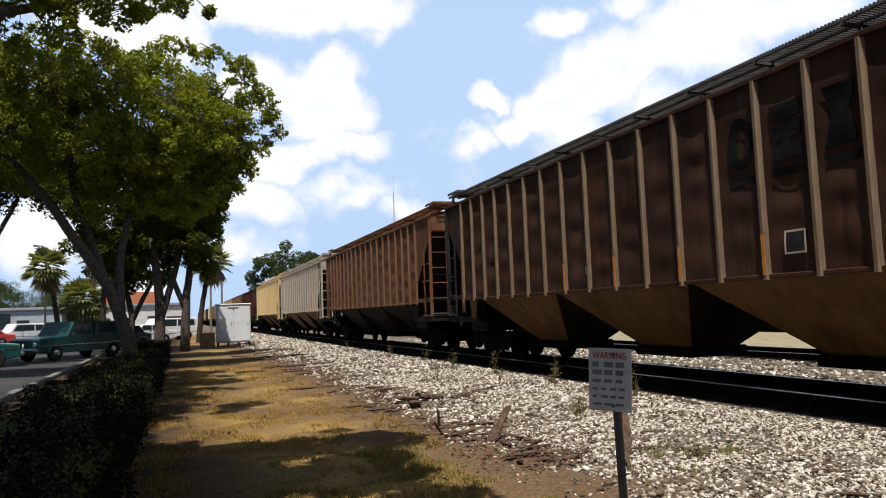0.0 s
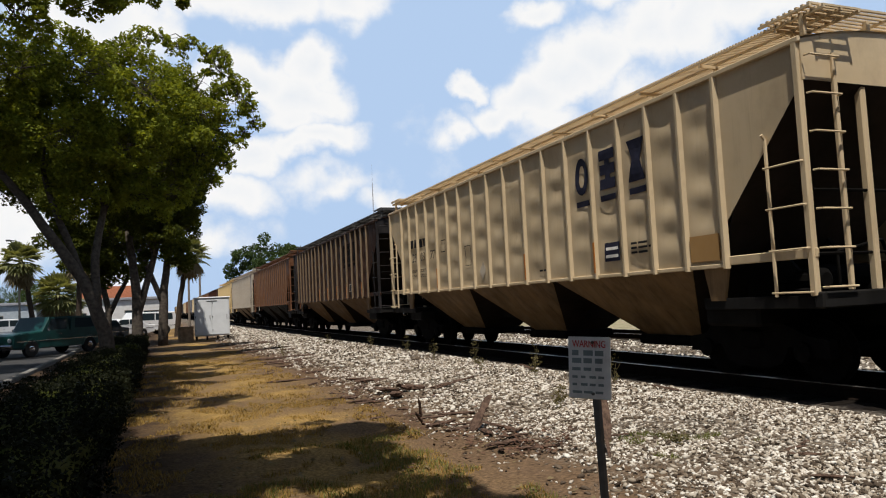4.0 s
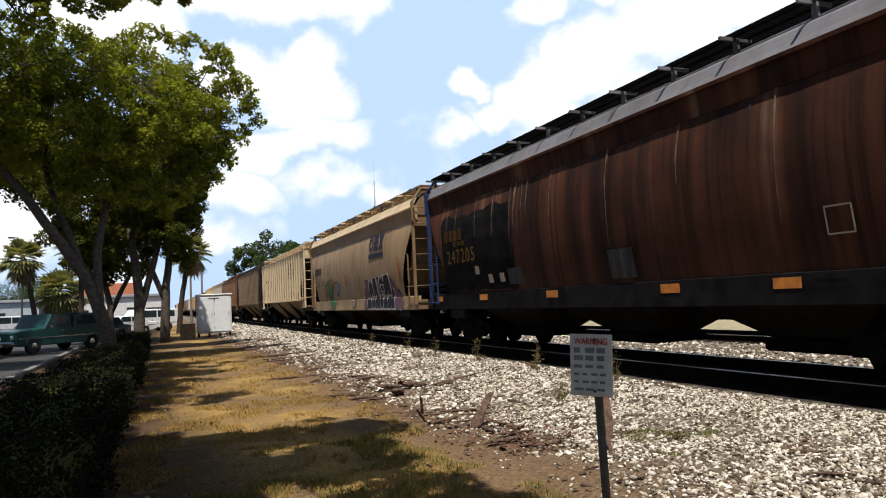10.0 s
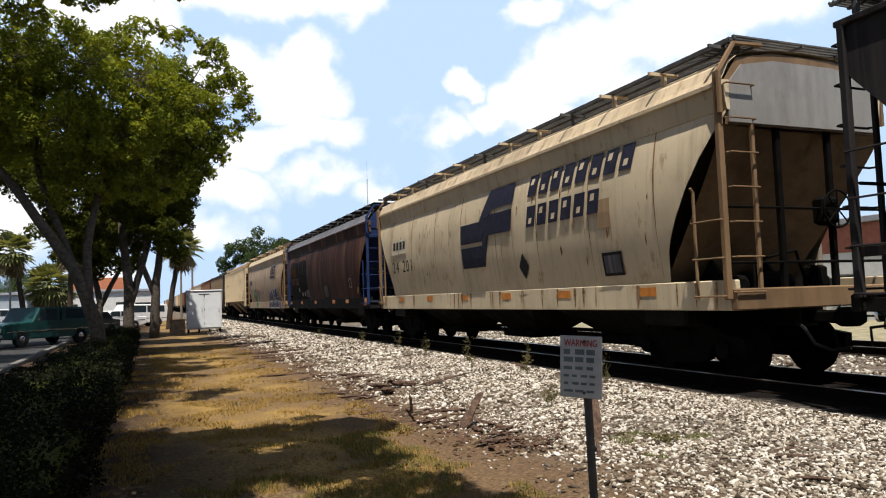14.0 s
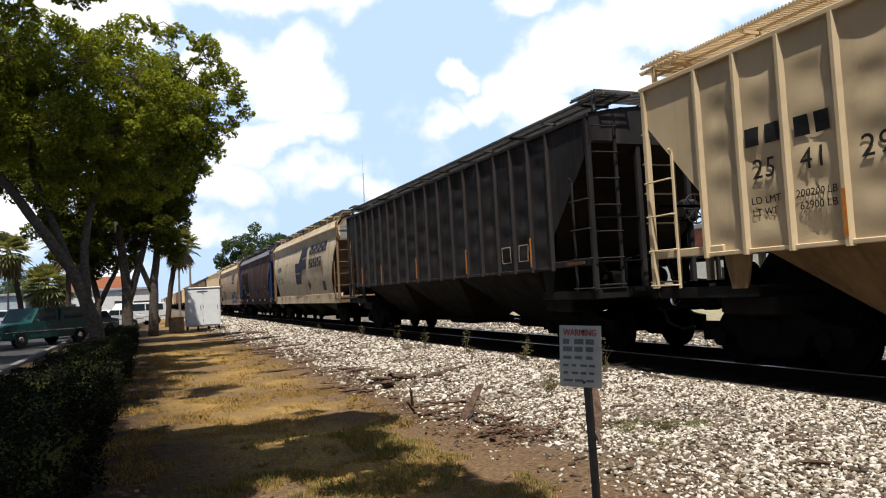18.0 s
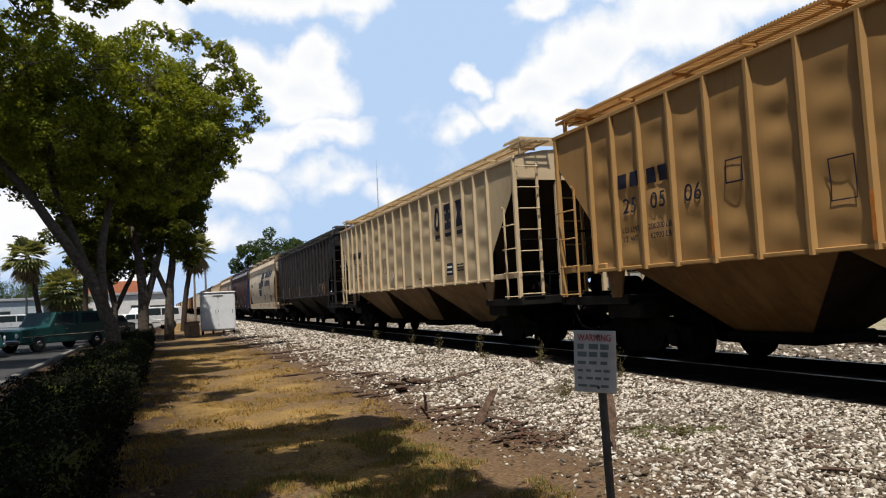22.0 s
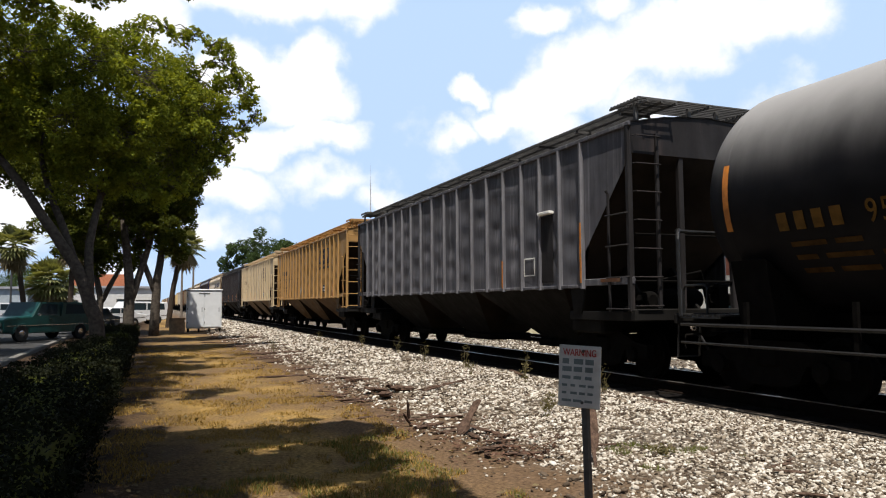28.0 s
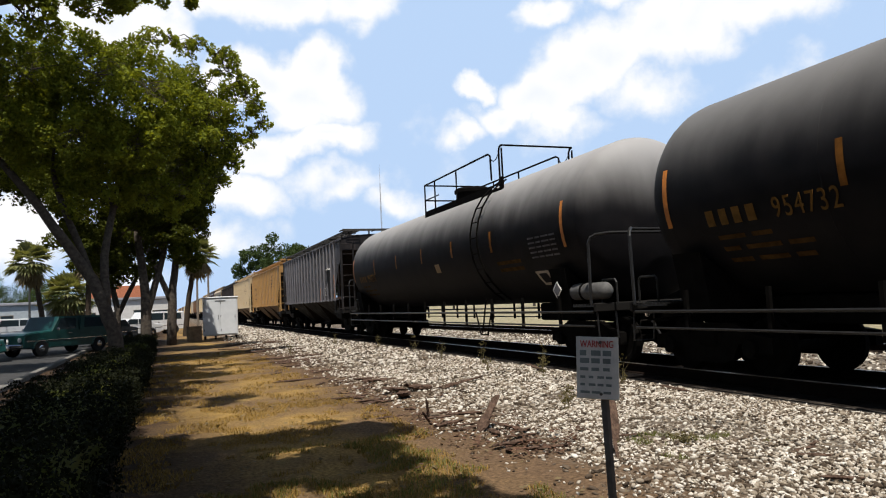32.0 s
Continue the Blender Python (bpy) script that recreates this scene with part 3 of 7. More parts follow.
def thing(name, label, category, at=None, group="", kind=""):
    e = new(name)
    e.empty_display_size = 0.2
    if at is not None:
        e.matrix_basis = at
    return tagged(e, label, category, group, kind)


def text_mesh(body, size, width=None):
    cu = bpy.data.curves.new("letters", "FONT")
    cu.body, cu.size, cu.extrude, cu.align_x = body, size, 0.002, "CENTER"
    ob = new("letters", cu)
    dg = bpy.context.evaluated_depsgraph_get()
    me = bpy.data.meshes.new_from_object(ob.evaluated_get(dg))
    bpy.data.objects.remove(ob)
    bpy.data.curves.remove(cu)
    if width:
        xs = [v.co.x for v in me.vertices]
        k = width / max(1e-6, max(xs) - min(xs))
        for v in me.vertices:
            v.co.x *= k
    return me


MESH = {}


def shared(key, make):
    """A mesh made once and shared by all its users."""
    if key not in MESH:
        MESH[key] = make().mesh(key)
    return MESH[key]


# ---- ground ----
def ground_height(x):
    knots = [(-400, 0), (2.6, 0.0), (4.2, 0.03), (6.6, 0.10), (7.3, 0.13), (10.6, 0.13), (11.6, 0.08), (13.0, 0.13), (16.2, 0.13), (17.4, 0.0), (400, 0.0)]
    for (a, za), (b, zb) in zip(knots, knots[1:]):
        if x <= b:
            return za + (zb - za) * (x - a) / (b - a)
    return 0.0


def build_ground():
    xs = [-1500, -400, -120, -60, -30, -15, -8, -5] + [-3.4 + 0.3 * i for i in range(36)] + [7.6 + 0.5 * i for i in range(22)] + [19, 22, 30, 50, 100, 300, 1500]
    ys = [-600, -200, -60, -20] + [-8 + 0.35 * i for i in range(100)] + [28 + 2.0 * i for i in range(30)] + [90, 100, 120, 150, 200, 300, 500, 900, 2000]
    rows = []
    for y in ys:
        row = []
        for x in xs:
            near = -3.4 < x < 7.0 and -8 < y < 60
            dz = (noise.noise((x * 0.9, y * 0.9, 0)) * 0.03 + noise.noise((x * 3, y * 3, 4)) * 0.012) if near else 0
            row.append((x, y, ground_height(x) + dz))
        rows.append(row)
    s = Shape().grid(rows)
    s.smooth = True
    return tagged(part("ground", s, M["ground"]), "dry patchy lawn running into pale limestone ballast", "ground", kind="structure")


def build_lot():
    s = Shape()
    s.box(-60, -3.7, -30, 140, -0.3, 0.008)
    lot = tagged(part("road", s, M["asphalt"]), "grey asphalt car park beside the lawn", "car park", kind="structure")
    for i in range(60):
        k = Shape().box(-3.7, -3.52, -30 + i * 2.9, -30 + i * 2.9 + 2.88, -0.2, 0.12, 0.02)
        part("kerb_stone", k, M["kerbstone"], lot, "grimy concrete kerb stone")
    return lot


def rail_profile():
    return [(-.075, 0), (.075, 0), (.075, .012), (.012, .03), (.012, .13), (.036, .14), (.036, .172), (-.036, .172), (-.036, .14), (-.012, .13), (-.012, .03), (-.075, .012)]


def build_track(name, x, label):
    t = thing(name, label, "railway track", pose(x, 0, 0), kind="structure")
    for sx in (-.755, .755):
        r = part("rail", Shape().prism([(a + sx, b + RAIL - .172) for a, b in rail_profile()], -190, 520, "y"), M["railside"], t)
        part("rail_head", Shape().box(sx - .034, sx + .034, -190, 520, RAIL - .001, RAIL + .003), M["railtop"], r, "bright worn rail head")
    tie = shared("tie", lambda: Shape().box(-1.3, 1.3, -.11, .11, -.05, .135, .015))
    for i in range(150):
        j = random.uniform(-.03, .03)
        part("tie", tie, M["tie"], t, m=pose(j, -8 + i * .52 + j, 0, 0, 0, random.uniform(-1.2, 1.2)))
    return t


# ---- train: shared pieces ----
def corner_ladder(car, mat, sx, sy, L, posts, side_top, hw=1.6):
    """Corner post with a ladder on the side and one on the end of a car."""
    y = sy * (L - 0.06)
    lo = 1.15
    st = part("corner_post", shared(f"post{lo}{posts}", lambda: Shape().box(-.045, .045, -.045, .045, lo, posts, .012)), mat, car, m=pose(sx * hw, y, 0))
    part("ladder_stile", shared(f"stile{side_top}", lambda: Shape().pipe([(0, 0, 1.15), (0, 0, side_top - .06), (-.05, 0, side_top)], .025, 6)), mat, car,
         m=pose(sx * (hw + .02), sy * (L - .62), 0, 0, 0, 180 if sx > 0 else 0))
    rung = shared("rung_side", lambda: Shape().pipe([(0, -.29, 0), (-.05, -.27, 0), (-.05, .27, 0), (0, .29, 0)], .014, 6))
    n = int((side_top - 1.2) / .52) + 1
    for i in range(n):
        part("ladder_rung", rung, mat, car, m=pose(sx * (hw + .045), sy * (L - .34), 1.2 + i * .52, 0, 0, 180 if sx > 0 else 0))
    part("end_ladder_stile", shared(f"estile{posts}", lambda: Shape().box(-.03, .03, -.03, .03, 1.2, posts - .12, .01)), mat, car, m=pose(sx * (hw - .52), sy * L, 0))
    erung = shared("rung_end", lambda: Shape().pipe([(-.25, 0, 0), (-.24, -.07, 0), (.24, -.07, 0), (.25, 0, 0)], .014, 6))
    for i in range(7):
        z = 1.25 + i * (posts - 1.45) / 6
        part("ladder_rung", erung, mat, car, m=pose(sx * (hw - .27), sy * (L + .03), z, 0, 0, 180 if sy > 0 else 0))
    return st


def build_truck(car, y, spin):
    """A freight truck: two side frames, a bolster and two wheelsets."""
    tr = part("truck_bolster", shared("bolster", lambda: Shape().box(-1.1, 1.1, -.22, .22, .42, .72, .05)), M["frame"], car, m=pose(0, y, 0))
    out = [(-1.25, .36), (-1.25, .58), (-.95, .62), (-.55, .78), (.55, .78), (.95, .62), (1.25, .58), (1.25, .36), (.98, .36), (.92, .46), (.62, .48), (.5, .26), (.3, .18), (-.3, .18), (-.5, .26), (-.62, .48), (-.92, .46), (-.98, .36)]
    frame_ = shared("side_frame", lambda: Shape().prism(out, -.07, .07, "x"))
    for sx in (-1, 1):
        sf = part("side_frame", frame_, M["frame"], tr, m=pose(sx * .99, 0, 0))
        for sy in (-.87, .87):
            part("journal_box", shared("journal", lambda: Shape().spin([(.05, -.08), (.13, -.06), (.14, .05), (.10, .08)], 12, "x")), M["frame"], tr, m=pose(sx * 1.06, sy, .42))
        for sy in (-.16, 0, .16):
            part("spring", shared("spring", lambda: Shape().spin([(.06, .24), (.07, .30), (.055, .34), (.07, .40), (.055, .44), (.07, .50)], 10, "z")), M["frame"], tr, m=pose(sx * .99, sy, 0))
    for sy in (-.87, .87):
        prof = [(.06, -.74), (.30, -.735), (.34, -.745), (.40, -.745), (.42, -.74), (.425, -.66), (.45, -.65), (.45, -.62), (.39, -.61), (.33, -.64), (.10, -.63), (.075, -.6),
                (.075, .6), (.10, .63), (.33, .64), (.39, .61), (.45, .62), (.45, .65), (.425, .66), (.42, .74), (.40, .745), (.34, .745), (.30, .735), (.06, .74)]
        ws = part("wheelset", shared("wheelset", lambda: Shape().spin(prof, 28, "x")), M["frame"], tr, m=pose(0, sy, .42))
        if spin:
            WHEELS.append((ws, sy))
    return tr


WHEELS = []


def body_bolster():
    return Shape().box(-1.42, 1.42, -.5, .5, .76, 1.03, .04)


def couplers(car, Lc, mat):
    for sy in (-1, 1):
        dr = part("draft_sill", shared("draft_sill", lambda: Shape().box(-.19, .19, -1.6, 0, .72, 1.08, .03)), mat, car, m=pose(0, sy * (Lc - .75), 0, 0, 0, 0 if sy > 0 else 180))
        part("coupler", shared("coupler", lambda: Shape().box(-.075, .075, -.1, .5, .78, .96, .03).box(-.2, .16, .45, .78, .74, 1.0, .06)), M["frame"], dr)
        part("air_hose", shared("air_hose", lambda: Shape().pipe([(.28, .0, .8), (.30, .15, .72), (.28, .3, .5), (.2, .5, .42), (.1, .7, .46)], .025, 6)), M["blackpaint"], dr)
        part("uncoupling_lever", shared("lever", lambda: Shape().pipe([(-1.45, .05, .62), (-1.4, .1, .82), (-.3, .12, .86), (-.12, .4, 1.02)], .016, 6)), mat, dr)
        part("brake_fitting", shared("fitting", lambda: Shape().spin([(.02, -.03), (.075, -.02), (.08, .02), (.04, .05)], 12, "y")), M["signal_glow"], dr, "small silver pipe fitting", m=pose(-1.2, .12, .95))


def end_gear(car, L, near=True):
    """Brake cylinder, reservoir, valve and piping on the platforms under the slope sheets."""
    tank = shared("gear_tank", lambda: Shape().spin([(.02, -.55), (.16, -.5), (.2, -.42), (.2, .42), (.16, .5), (.02, .55)], 14, "x"))
    cyl = shared("gear_cylinder", lambda: Shape().spin([(.03, -.5), (.04, -.1), (.15, -.08), (.16, .3), (.1, .34)], 12, "y"))
    valve = shared("gear_valve", lambda: Shape().box(-.14, .14, -.12, .12, 0, .5, .04).box(-.22, .22, -.08, .08, .14, .34, .03))
    pipe = shared("gear_pipe", lambda: Shape().pipe([(-1.45, 0, .12), (-.6, .05, .12), (-.55, .1, .6), (.3, .1, .75), (.5, .1, .2), (1.4, 0, .12)], .025, 6))
    rod = shared("gear_rod", lambda: Shape().tube((-1.5, 0, 1.32), (1.5, 0, 1.32), .02, n=6).tube((-1.5, 0, .55), (1.5, 0, .55), .02, n=6))
    web = shared("gear_web", lambda: Shape().prism([(0, 0), (1.3, 0), (.25, 1.15), (0, 1.15)], -.03, .03, "x"))
    for sy in (-1, 1):
        part("reservoir", tank, M["frame"], car, m=pose(.25, sy * (L - 1.15), 1.36))
        part("brake_cylinder", cyl, M["frame"], car, m=pose(-.7, sy * (L - .95), 1.34, 0, 0, 0 if sy > 0 else 180))
        part("control_valve", valve, M["frame"], car, m=pose(.75, sy * (L - .6), 1.12))
        part("brake_pipe", pipe, M["frame"], car, m=pose(0, sy * (L - .45), 1.1))
        part("cross_rod", rod, M["frame"], car, m=pose(0, sy * (L - .02), 1.1))
        for x in (-.55, .55):
            part("slope_web", web, M["under_dark"], car, m=pose(x, sy * (L - 2.1), 1.1, 0, 0, 0 if sy > 0 else 180))


def brake_wheel(car, y, x, z, mat, sy):
    w = Shape()
    pts = [(.27 * math.cos(a), 0, .27 * math.sin(a)) for a in [i * math.pi / 10 for i in range(21)]]
    w.pipe(pts, .016, 6)
    for i in range(4):
        a = i * math.pi / 4
        w.tube((-.27 * math.cos(a), 0, -.27 * math.sin(a)), (.27 * math.cos(a), 0, .27 * math.sin(a)), .012, n=6)
    bx = part("brake_housing", Shape().box(-.17, .17, -.12, .12, -.22, .2, .05), mat, car, m=pose(x, y - sy * .16, z))
    part("brake_wheel", w, mat, bx, "spoked hand brake wheel", m=pose(0, sy * .2, 0))


def slats(x0, x1, y0, y1, z, step=.11, across=True):
    s = Shape()
    if across:
        y = y0
        while y < y1:
            s.box(x0, x1, y, y + step * .42, z, z + .025)
            y += step
        for x in (x0, (x0 + x1) / 2 - .02, x1 - .04):
            s.box(x, x + .04, y0, y1, z - .03, z - .002)
    return s


# ---- ribbed covered hopper ----
RIB_Y = (-6.76, -6.0, -5.26, -4.50, -3.66, -2.82, -1.97, -1.09, -.21, .67, 1.55, 2.40, 3.20, 4.0, 4.80, 5.56, 6.28, 7.0)


def quilt(y, z):
    """How far the sheet between two ribs is pressed in."""
    k = sum(1 for r in RIB_Y[1:-1] if y >= r)
    p = (y - RIB_Y[k]) / (RIB_Y[k + 1] - RIB_Y[k])
    a = math.sin(math.pi * min(1, max(0, p))) ** 2
    n = noise.noise((k * 7.3, z * 1.3, 2.0))
    return a * (.012 + .017 * math.sin((z - 1.6) * 2 * math.pi / .60 + 1.7 * n + 2.2 * (k % 2)) * (.75 + .5 * n) + .008 * n)


def ribbed_side(sx):
    s = Shape()
    rows = []
    ys = [a + (b - a) * q / 8 for a, b in zip(RIB_Y, RIB_Y[1:]) for q in range(8)] + [7.0]
    for y in [-8.2, -7.8, -7.4, -7.1, -6.77] + ys + [7.01, 7.4, 7.8, 8.2]:
        ay = abs(y)
        inside = RIB_Y[0] <= y <= RIB_Y[-1]
        lo = 1.62 if inside else 2.37 + (ay - 6.975) * 1.11
        col = []
        for k in range(45):
            z = lo + (4.24 - lo) * k / 44
            col.append((sx * (1.6 - (quilt(y, z) if inside else 0)), y, z))
        rows.append(col)
    s.grid(rows)
    s.smooth = True
    return s


def ps_ends(sy):
    """End of the hopper: short upright sheet above, slope sheet below."""
    s = Shape()
    L = 8.19
    roof = [(-1.58, 4.24), (-.9, 4.40), (0, 4.45), (.9, 4.40), (1.58, 4.24)]
    s.add([(x, sy * L, z) for x, z in roof] + [(1.58, sy * L, 3.74), (-1.58, sy * L, 3.74)], [tuple(range(7))])
    return s


def ps_slope(sy):
    s = Shape()
    L = 8.19
    s.add([(-1.58, sy * L, 3.74), (1.58, sy * L, 3.74), (1.58, sy * 6.95, 2.38), (-1.58, sy * 6.95, 2.38)], [(0, 1, 2, 3)])
    s.add([(-1.58, sy * 6.95, 2.38), (1.58, sy * 6.95, 2.38), (1.0, sy * 5.7, 1.0), (-1.0, sy * 5.7, 1.0)], [(0, 1, 2, 3)])
    return s


def bay(y0, y1, yb0, yb1, zt=1.62, zb=.52, xt=1.585, xb=.5):
    s = Shape()
    t = [(-xt, y0, zt), (xt, y0, zt), (xt, y1, zt), (-xt, y1, zt)]
    b = [(-xb, yb0, zb), (xb, yb0, zb), (xb, yb1, zb), (-xb, yb1, zb)]
    return s.add(t + b, [(1, 2, 6, 5), (3, 0, 4, 7), (4, 5, 6, 7), (0, 3, 2, 1)])


def slope_sheet(y0, yb0, zt=1.62, zb=.52, xt=1.585, xb=.5, t=.012):
    """The sloping sheet of a bay that faces along the train; its darker material paints in shade."""
    n = t if yb0 > y0 else -t
    o = [(-xt, y0, zt), (xt, y0, zt), (xb, yb0, zb), (-xb, yb0, zb)]
    return Shape().add(o + [(x, y + n, z) for x, y, z in o], [(0, 1, 2, 3), (7, 6, 5, 4), (0, 4, 5, 1), (2, 6, 7, 3), (1, 5, 6, 2), (0, 3, 7, 4)])


def bar_text(car, widths, x, y, z, h, mat, gap=.12, name="stencil_mark"):
    """A line of unreadable writing as bars on the near side, from y towards the tail."""
    for w in widths:
        part(name, shared(f"bar{w:.2f}{h:.2f}", lambda: Shape().box(-.006, 0, -w, 0, 0, h)), mat, car, m=pose(x, y, z))
        y -= w + gap


def numbers(car, body, x, y, z, size, mat, width=None, label=""):
    """Figures on the near side, each by itself, their middle at y."""
    step_ = (width or size * .6 * len(body)) / len(body)
    for i, ch in enumerate(body):
        key = f"numeral{ch}{size}"
        if key not in MESH:
            MESH[key] = text_mesh(ch, size)
        part("numeral", MESH[key], mat, car, label, m=pose(x, y - (i - (len(body) - 1) / 2) * step_, z, 90, 0, -90))


def emblem(car, x, y, z, h, mat, pitch=.82, w=.5):
    """Three plain block marks, each with a bar under it, from y towards the tail."""
    ring = [(.5 * w - .5 * w * math.cos(a), .5 * h + .5 * h * math.sin(a)) for a in [i * math.pi / 8 for i in range(17)]]
    hole = [(.52 * w - .22 * w * math.cos(a), .5 * h + .3 * h * math.sin(a)) for a in [i * math.pi / 8 for i in range(17)]]

    def oval():
        return Shape().grid([[(-.006, -p, q) for p, q in ring], [(-.006, -p, q) for p, q in hole]])

    def bars():
        half = [(.66, .26), (.66, .37), (1, .37), (1, .63), (.66, .63), (.66, .74), (1, .74), (1, 1)]
        o = [(0, 0), (1, 0), (1, .26)] + half + [(0, 1), (0, .74), (.34, .74), (.34, .63), (0, .63), (0, .37), (.34, .37), (.34, .26), (0, .26)]
        return Shape().prism([(-p * w, q * h) for p, q in o], -.006, 0, "x")

    def waist():
        return Shape().prism([(-p, q) for p, q in ((0, 0), (w, 0), (.74 * w, .5 * h), (w, h), (0, h), (.26 * w, .5 * h))], -.006, 0, "x")

    for i, make in enumerate((oval, bars, waist)):
        part("emblem_block", shared(f"emb{i}{h:.2f}{w:.2f}", make), mat, car, m=pose(x, y - i * pitch, z))
        part("emblem_bar", shared(f"embbar{w:.2f}{h:.2f}", lambda: Shape().box(-.006, 0, -w, 0, 0, .10)), mat, car, m=pose(x, y - i * pitch, z - .2))


def ribbed_hopper(y, mats, label, detail=True, rib_mat=None, near=True):
    side, under, end = mats
    walk_mat = M["walkway"] if end in (M["black"], M["slate"]) else side
    car = thing("covered_hopper", label, "freight car", pose(TRACK, y, RAIL), "freight train")
    for sx, key in ((-1, "ps_side_near"), (1, "ps_side_far")):
        part("side_sheet", shared(key, lambda: ribbed_side(sx)), side, car)
    for sy in (-1, 1):
        part("end_sheet", shared(f"ps_end{sy}", lambda: ps_ends(sy)), end, car)
        part("end_slope", shared(f"ps_eslope{sy}", lambda: ps_slope(sy)), M["grime"], car, "slope sheet caked with wheel grime")
        part("body_bolster", shared("body_bolster", body_bolster), M["under_dark"], car, m=pose(0, sy * 6.55, 0))
        for sx in (-1, 1):
            part("jacking_plate", shared("jacking_plate", lambda: Shape().prism([(-.24, 1.59), (.24, 1.59), (.13, 1.12), (-.13, 1.12)], -.02, .02, "x")), under, car, m=pose(sx * 1.55, sy * 6.5, 0))
    roof = shared("ps_roof", lambda: Shape().grid([[(x, yy, z) for x, z in ((-1.635, 4.20), (-1.635, 4.25), (-1.2, 4.34), (-.6, 4.42), (0, 4.45), (.6, 4.42), (1.2, 4.34), (1.635, 4.25), (1.635, 4.20))] for yy in (-8.22, -4, 0, 4, 8.22)]))
    part("roof", roof, side, car)
    rib = shared("ps_rib", lambda: Shape().prism([(-1.655, -.024), (-1.597, -.062), (-1.597, .062), (-1.655, .024)], 1.555, 4.2, "z"))
    for yy in RIB_Y:
        part("rib", rib, rib_mat or side, car, m=pose(0, yy, 0))
        if near:
            part("rib", rib, side, car, m=pose(0, yy, 0, 0, 0, 180))
    for sx in (-1, 1):
        part("side_sill", shared("ps_sill", lambda: Shape().box(-.03, .03, -6.8, 7.04, 1.57, 1.63, .01)), side, car, m=pose(sx * 1.595, 0, 0))
        part("top_chord", shared("ps_chord", lambda: Shape().box(-.025, .025, -8.22, 8.22, 4.19, 4.262, .01)), side, car, m=pose(sx * 1.62, 0, 0))
    spans = [(-6.05, -2.05, -4.9, -3.5), (-2.05, 2.05, -.7, .7), (2.05, 6.05, 3.5, 4.9)]
    for i, sp_ in enumerate(spans):
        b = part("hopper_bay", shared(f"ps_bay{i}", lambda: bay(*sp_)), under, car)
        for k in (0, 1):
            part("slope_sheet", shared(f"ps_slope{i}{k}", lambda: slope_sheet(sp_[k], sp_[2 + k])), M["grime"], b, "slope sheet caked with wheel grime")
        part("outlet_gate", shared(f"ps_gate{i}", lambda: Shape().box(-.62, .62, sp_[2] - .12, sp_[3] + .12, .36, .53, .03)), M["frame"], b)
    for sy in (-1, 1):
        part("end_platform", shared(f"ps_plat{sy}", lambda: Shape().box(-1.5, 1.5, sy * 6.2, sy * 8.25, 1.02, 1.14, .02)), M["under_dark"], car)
        part("end_beam", shared(f"ps_beam{sy}", lambda: Shape().box(-1.62, 1.62, sy * 8.12, sy * 8.26, 1.0, 1.2, .02)), M["under_dark"], car)
        for sx in (-1, 1):
            part("sill_step", shared(f"ps_side_beam{sy}", lambda: Shape().box(-.03, .03, sy * 6.7, sy * 8.2, 1.60, 1.72, .012)), side, car, m=pose(sx * 1.58, 0, 0))
            part("side_skirt", shared(f"ps_skirt{sy}", lambda: Shape().box(-.03, .03, sy * 6.2, sy * 8.2, 1.0, 1.16, .01)), M["under_dark"], car, m=pose(sx * 1.52, 0, 0))
            part("end_strut", shared(f"ps_strut{sy}", lambda: Shape().box(-.05, .05, -.05, .05, 1.1, 3.8, .015)), end, car, m=pose(sx * .55, sy * 8.12, 0))
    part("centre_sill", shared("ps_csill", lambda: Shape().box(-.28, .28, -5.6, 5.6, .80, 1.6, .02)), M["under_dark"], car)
    couplers(car, 8.85, M["under_dark"])
    for sy in (-1, 1):
        build_truck(car, sy * 6.55, detail)
    if detail:
        for sy in (-1, 1):
            corner_ladder(car, end, -1, sy, 8.2, 4.22, 3.2)
            if near:
                corner_ladder(car, end, 1, sy, 8.2, 4.22, 3.2)
        brake_wheel(car, -8.25, .55, 2.55, end, -1)
        end_gear(car, 8.15)
        for sx in (-1, 1):
            tagged(part("running_board", shared("ps_board", lambda: slats(-.31, .31, -8.42, 8.42, 4.58, .055)), walk_mat, car, m=pose(sx * 1.11, 0, 0)), kind="stuff")
            for i in range(12):
                part("board_bracket", shared("ps_bracket", lambda: Shape().box(-.025, .025, -.025, .025, 4.3, 4.54).box(-.31, .31, -.02, .02, 4.50, 4.545)), walk_mat, car, m=pose(sx * 1.11, -7.7 + i * 1.4, 0))
        for sy in (-1, 1):
            tagged(part("end_walkway", shared(f"ps_endwalk{sy}", lambda: slats(-1.5, 1.5, min(sy * 7.5, sy * 8.3), max(sy * 7.5, sy * 8.3), 4.64, .09)), walk_mat, car), kind="stuff")
            for sx in (-1.4, -.3, .3, 1.4):
                part("walkway_bracket", shared("ps_brk", lambda: Shape().box(-.03, .03, -.03, .03, 4.2, 4.605)), walk_mat, car, m=pose(sx, sy * 8.1, 0))
        for i in range(10):
            for sx in (-1, 1):
                part("hatch_cover", shared("ps_hatch", lambda: Shape().box(-.28, .28, -.68, .68, 4.36, 4.50, .04)), side, car, m=pose(sx * .72, -6.75 + i * 1.5, 0))
    else:
        tagged(part("running_board", shared("ps_board_far", lambda: Shape().box(-.33, .33, -8.35, 8.35, 4.58, 4.62)), end, car), kind="stuff")
        part("corner_post", shared("ps_far_post", lambda: Shape().box(-.05, .05, -.05, .05, 1.1, 4.2)), side, car, m=pose(-1.6, -8.15, 0))
    CARS.append((car, y))
    return car


CARS = []


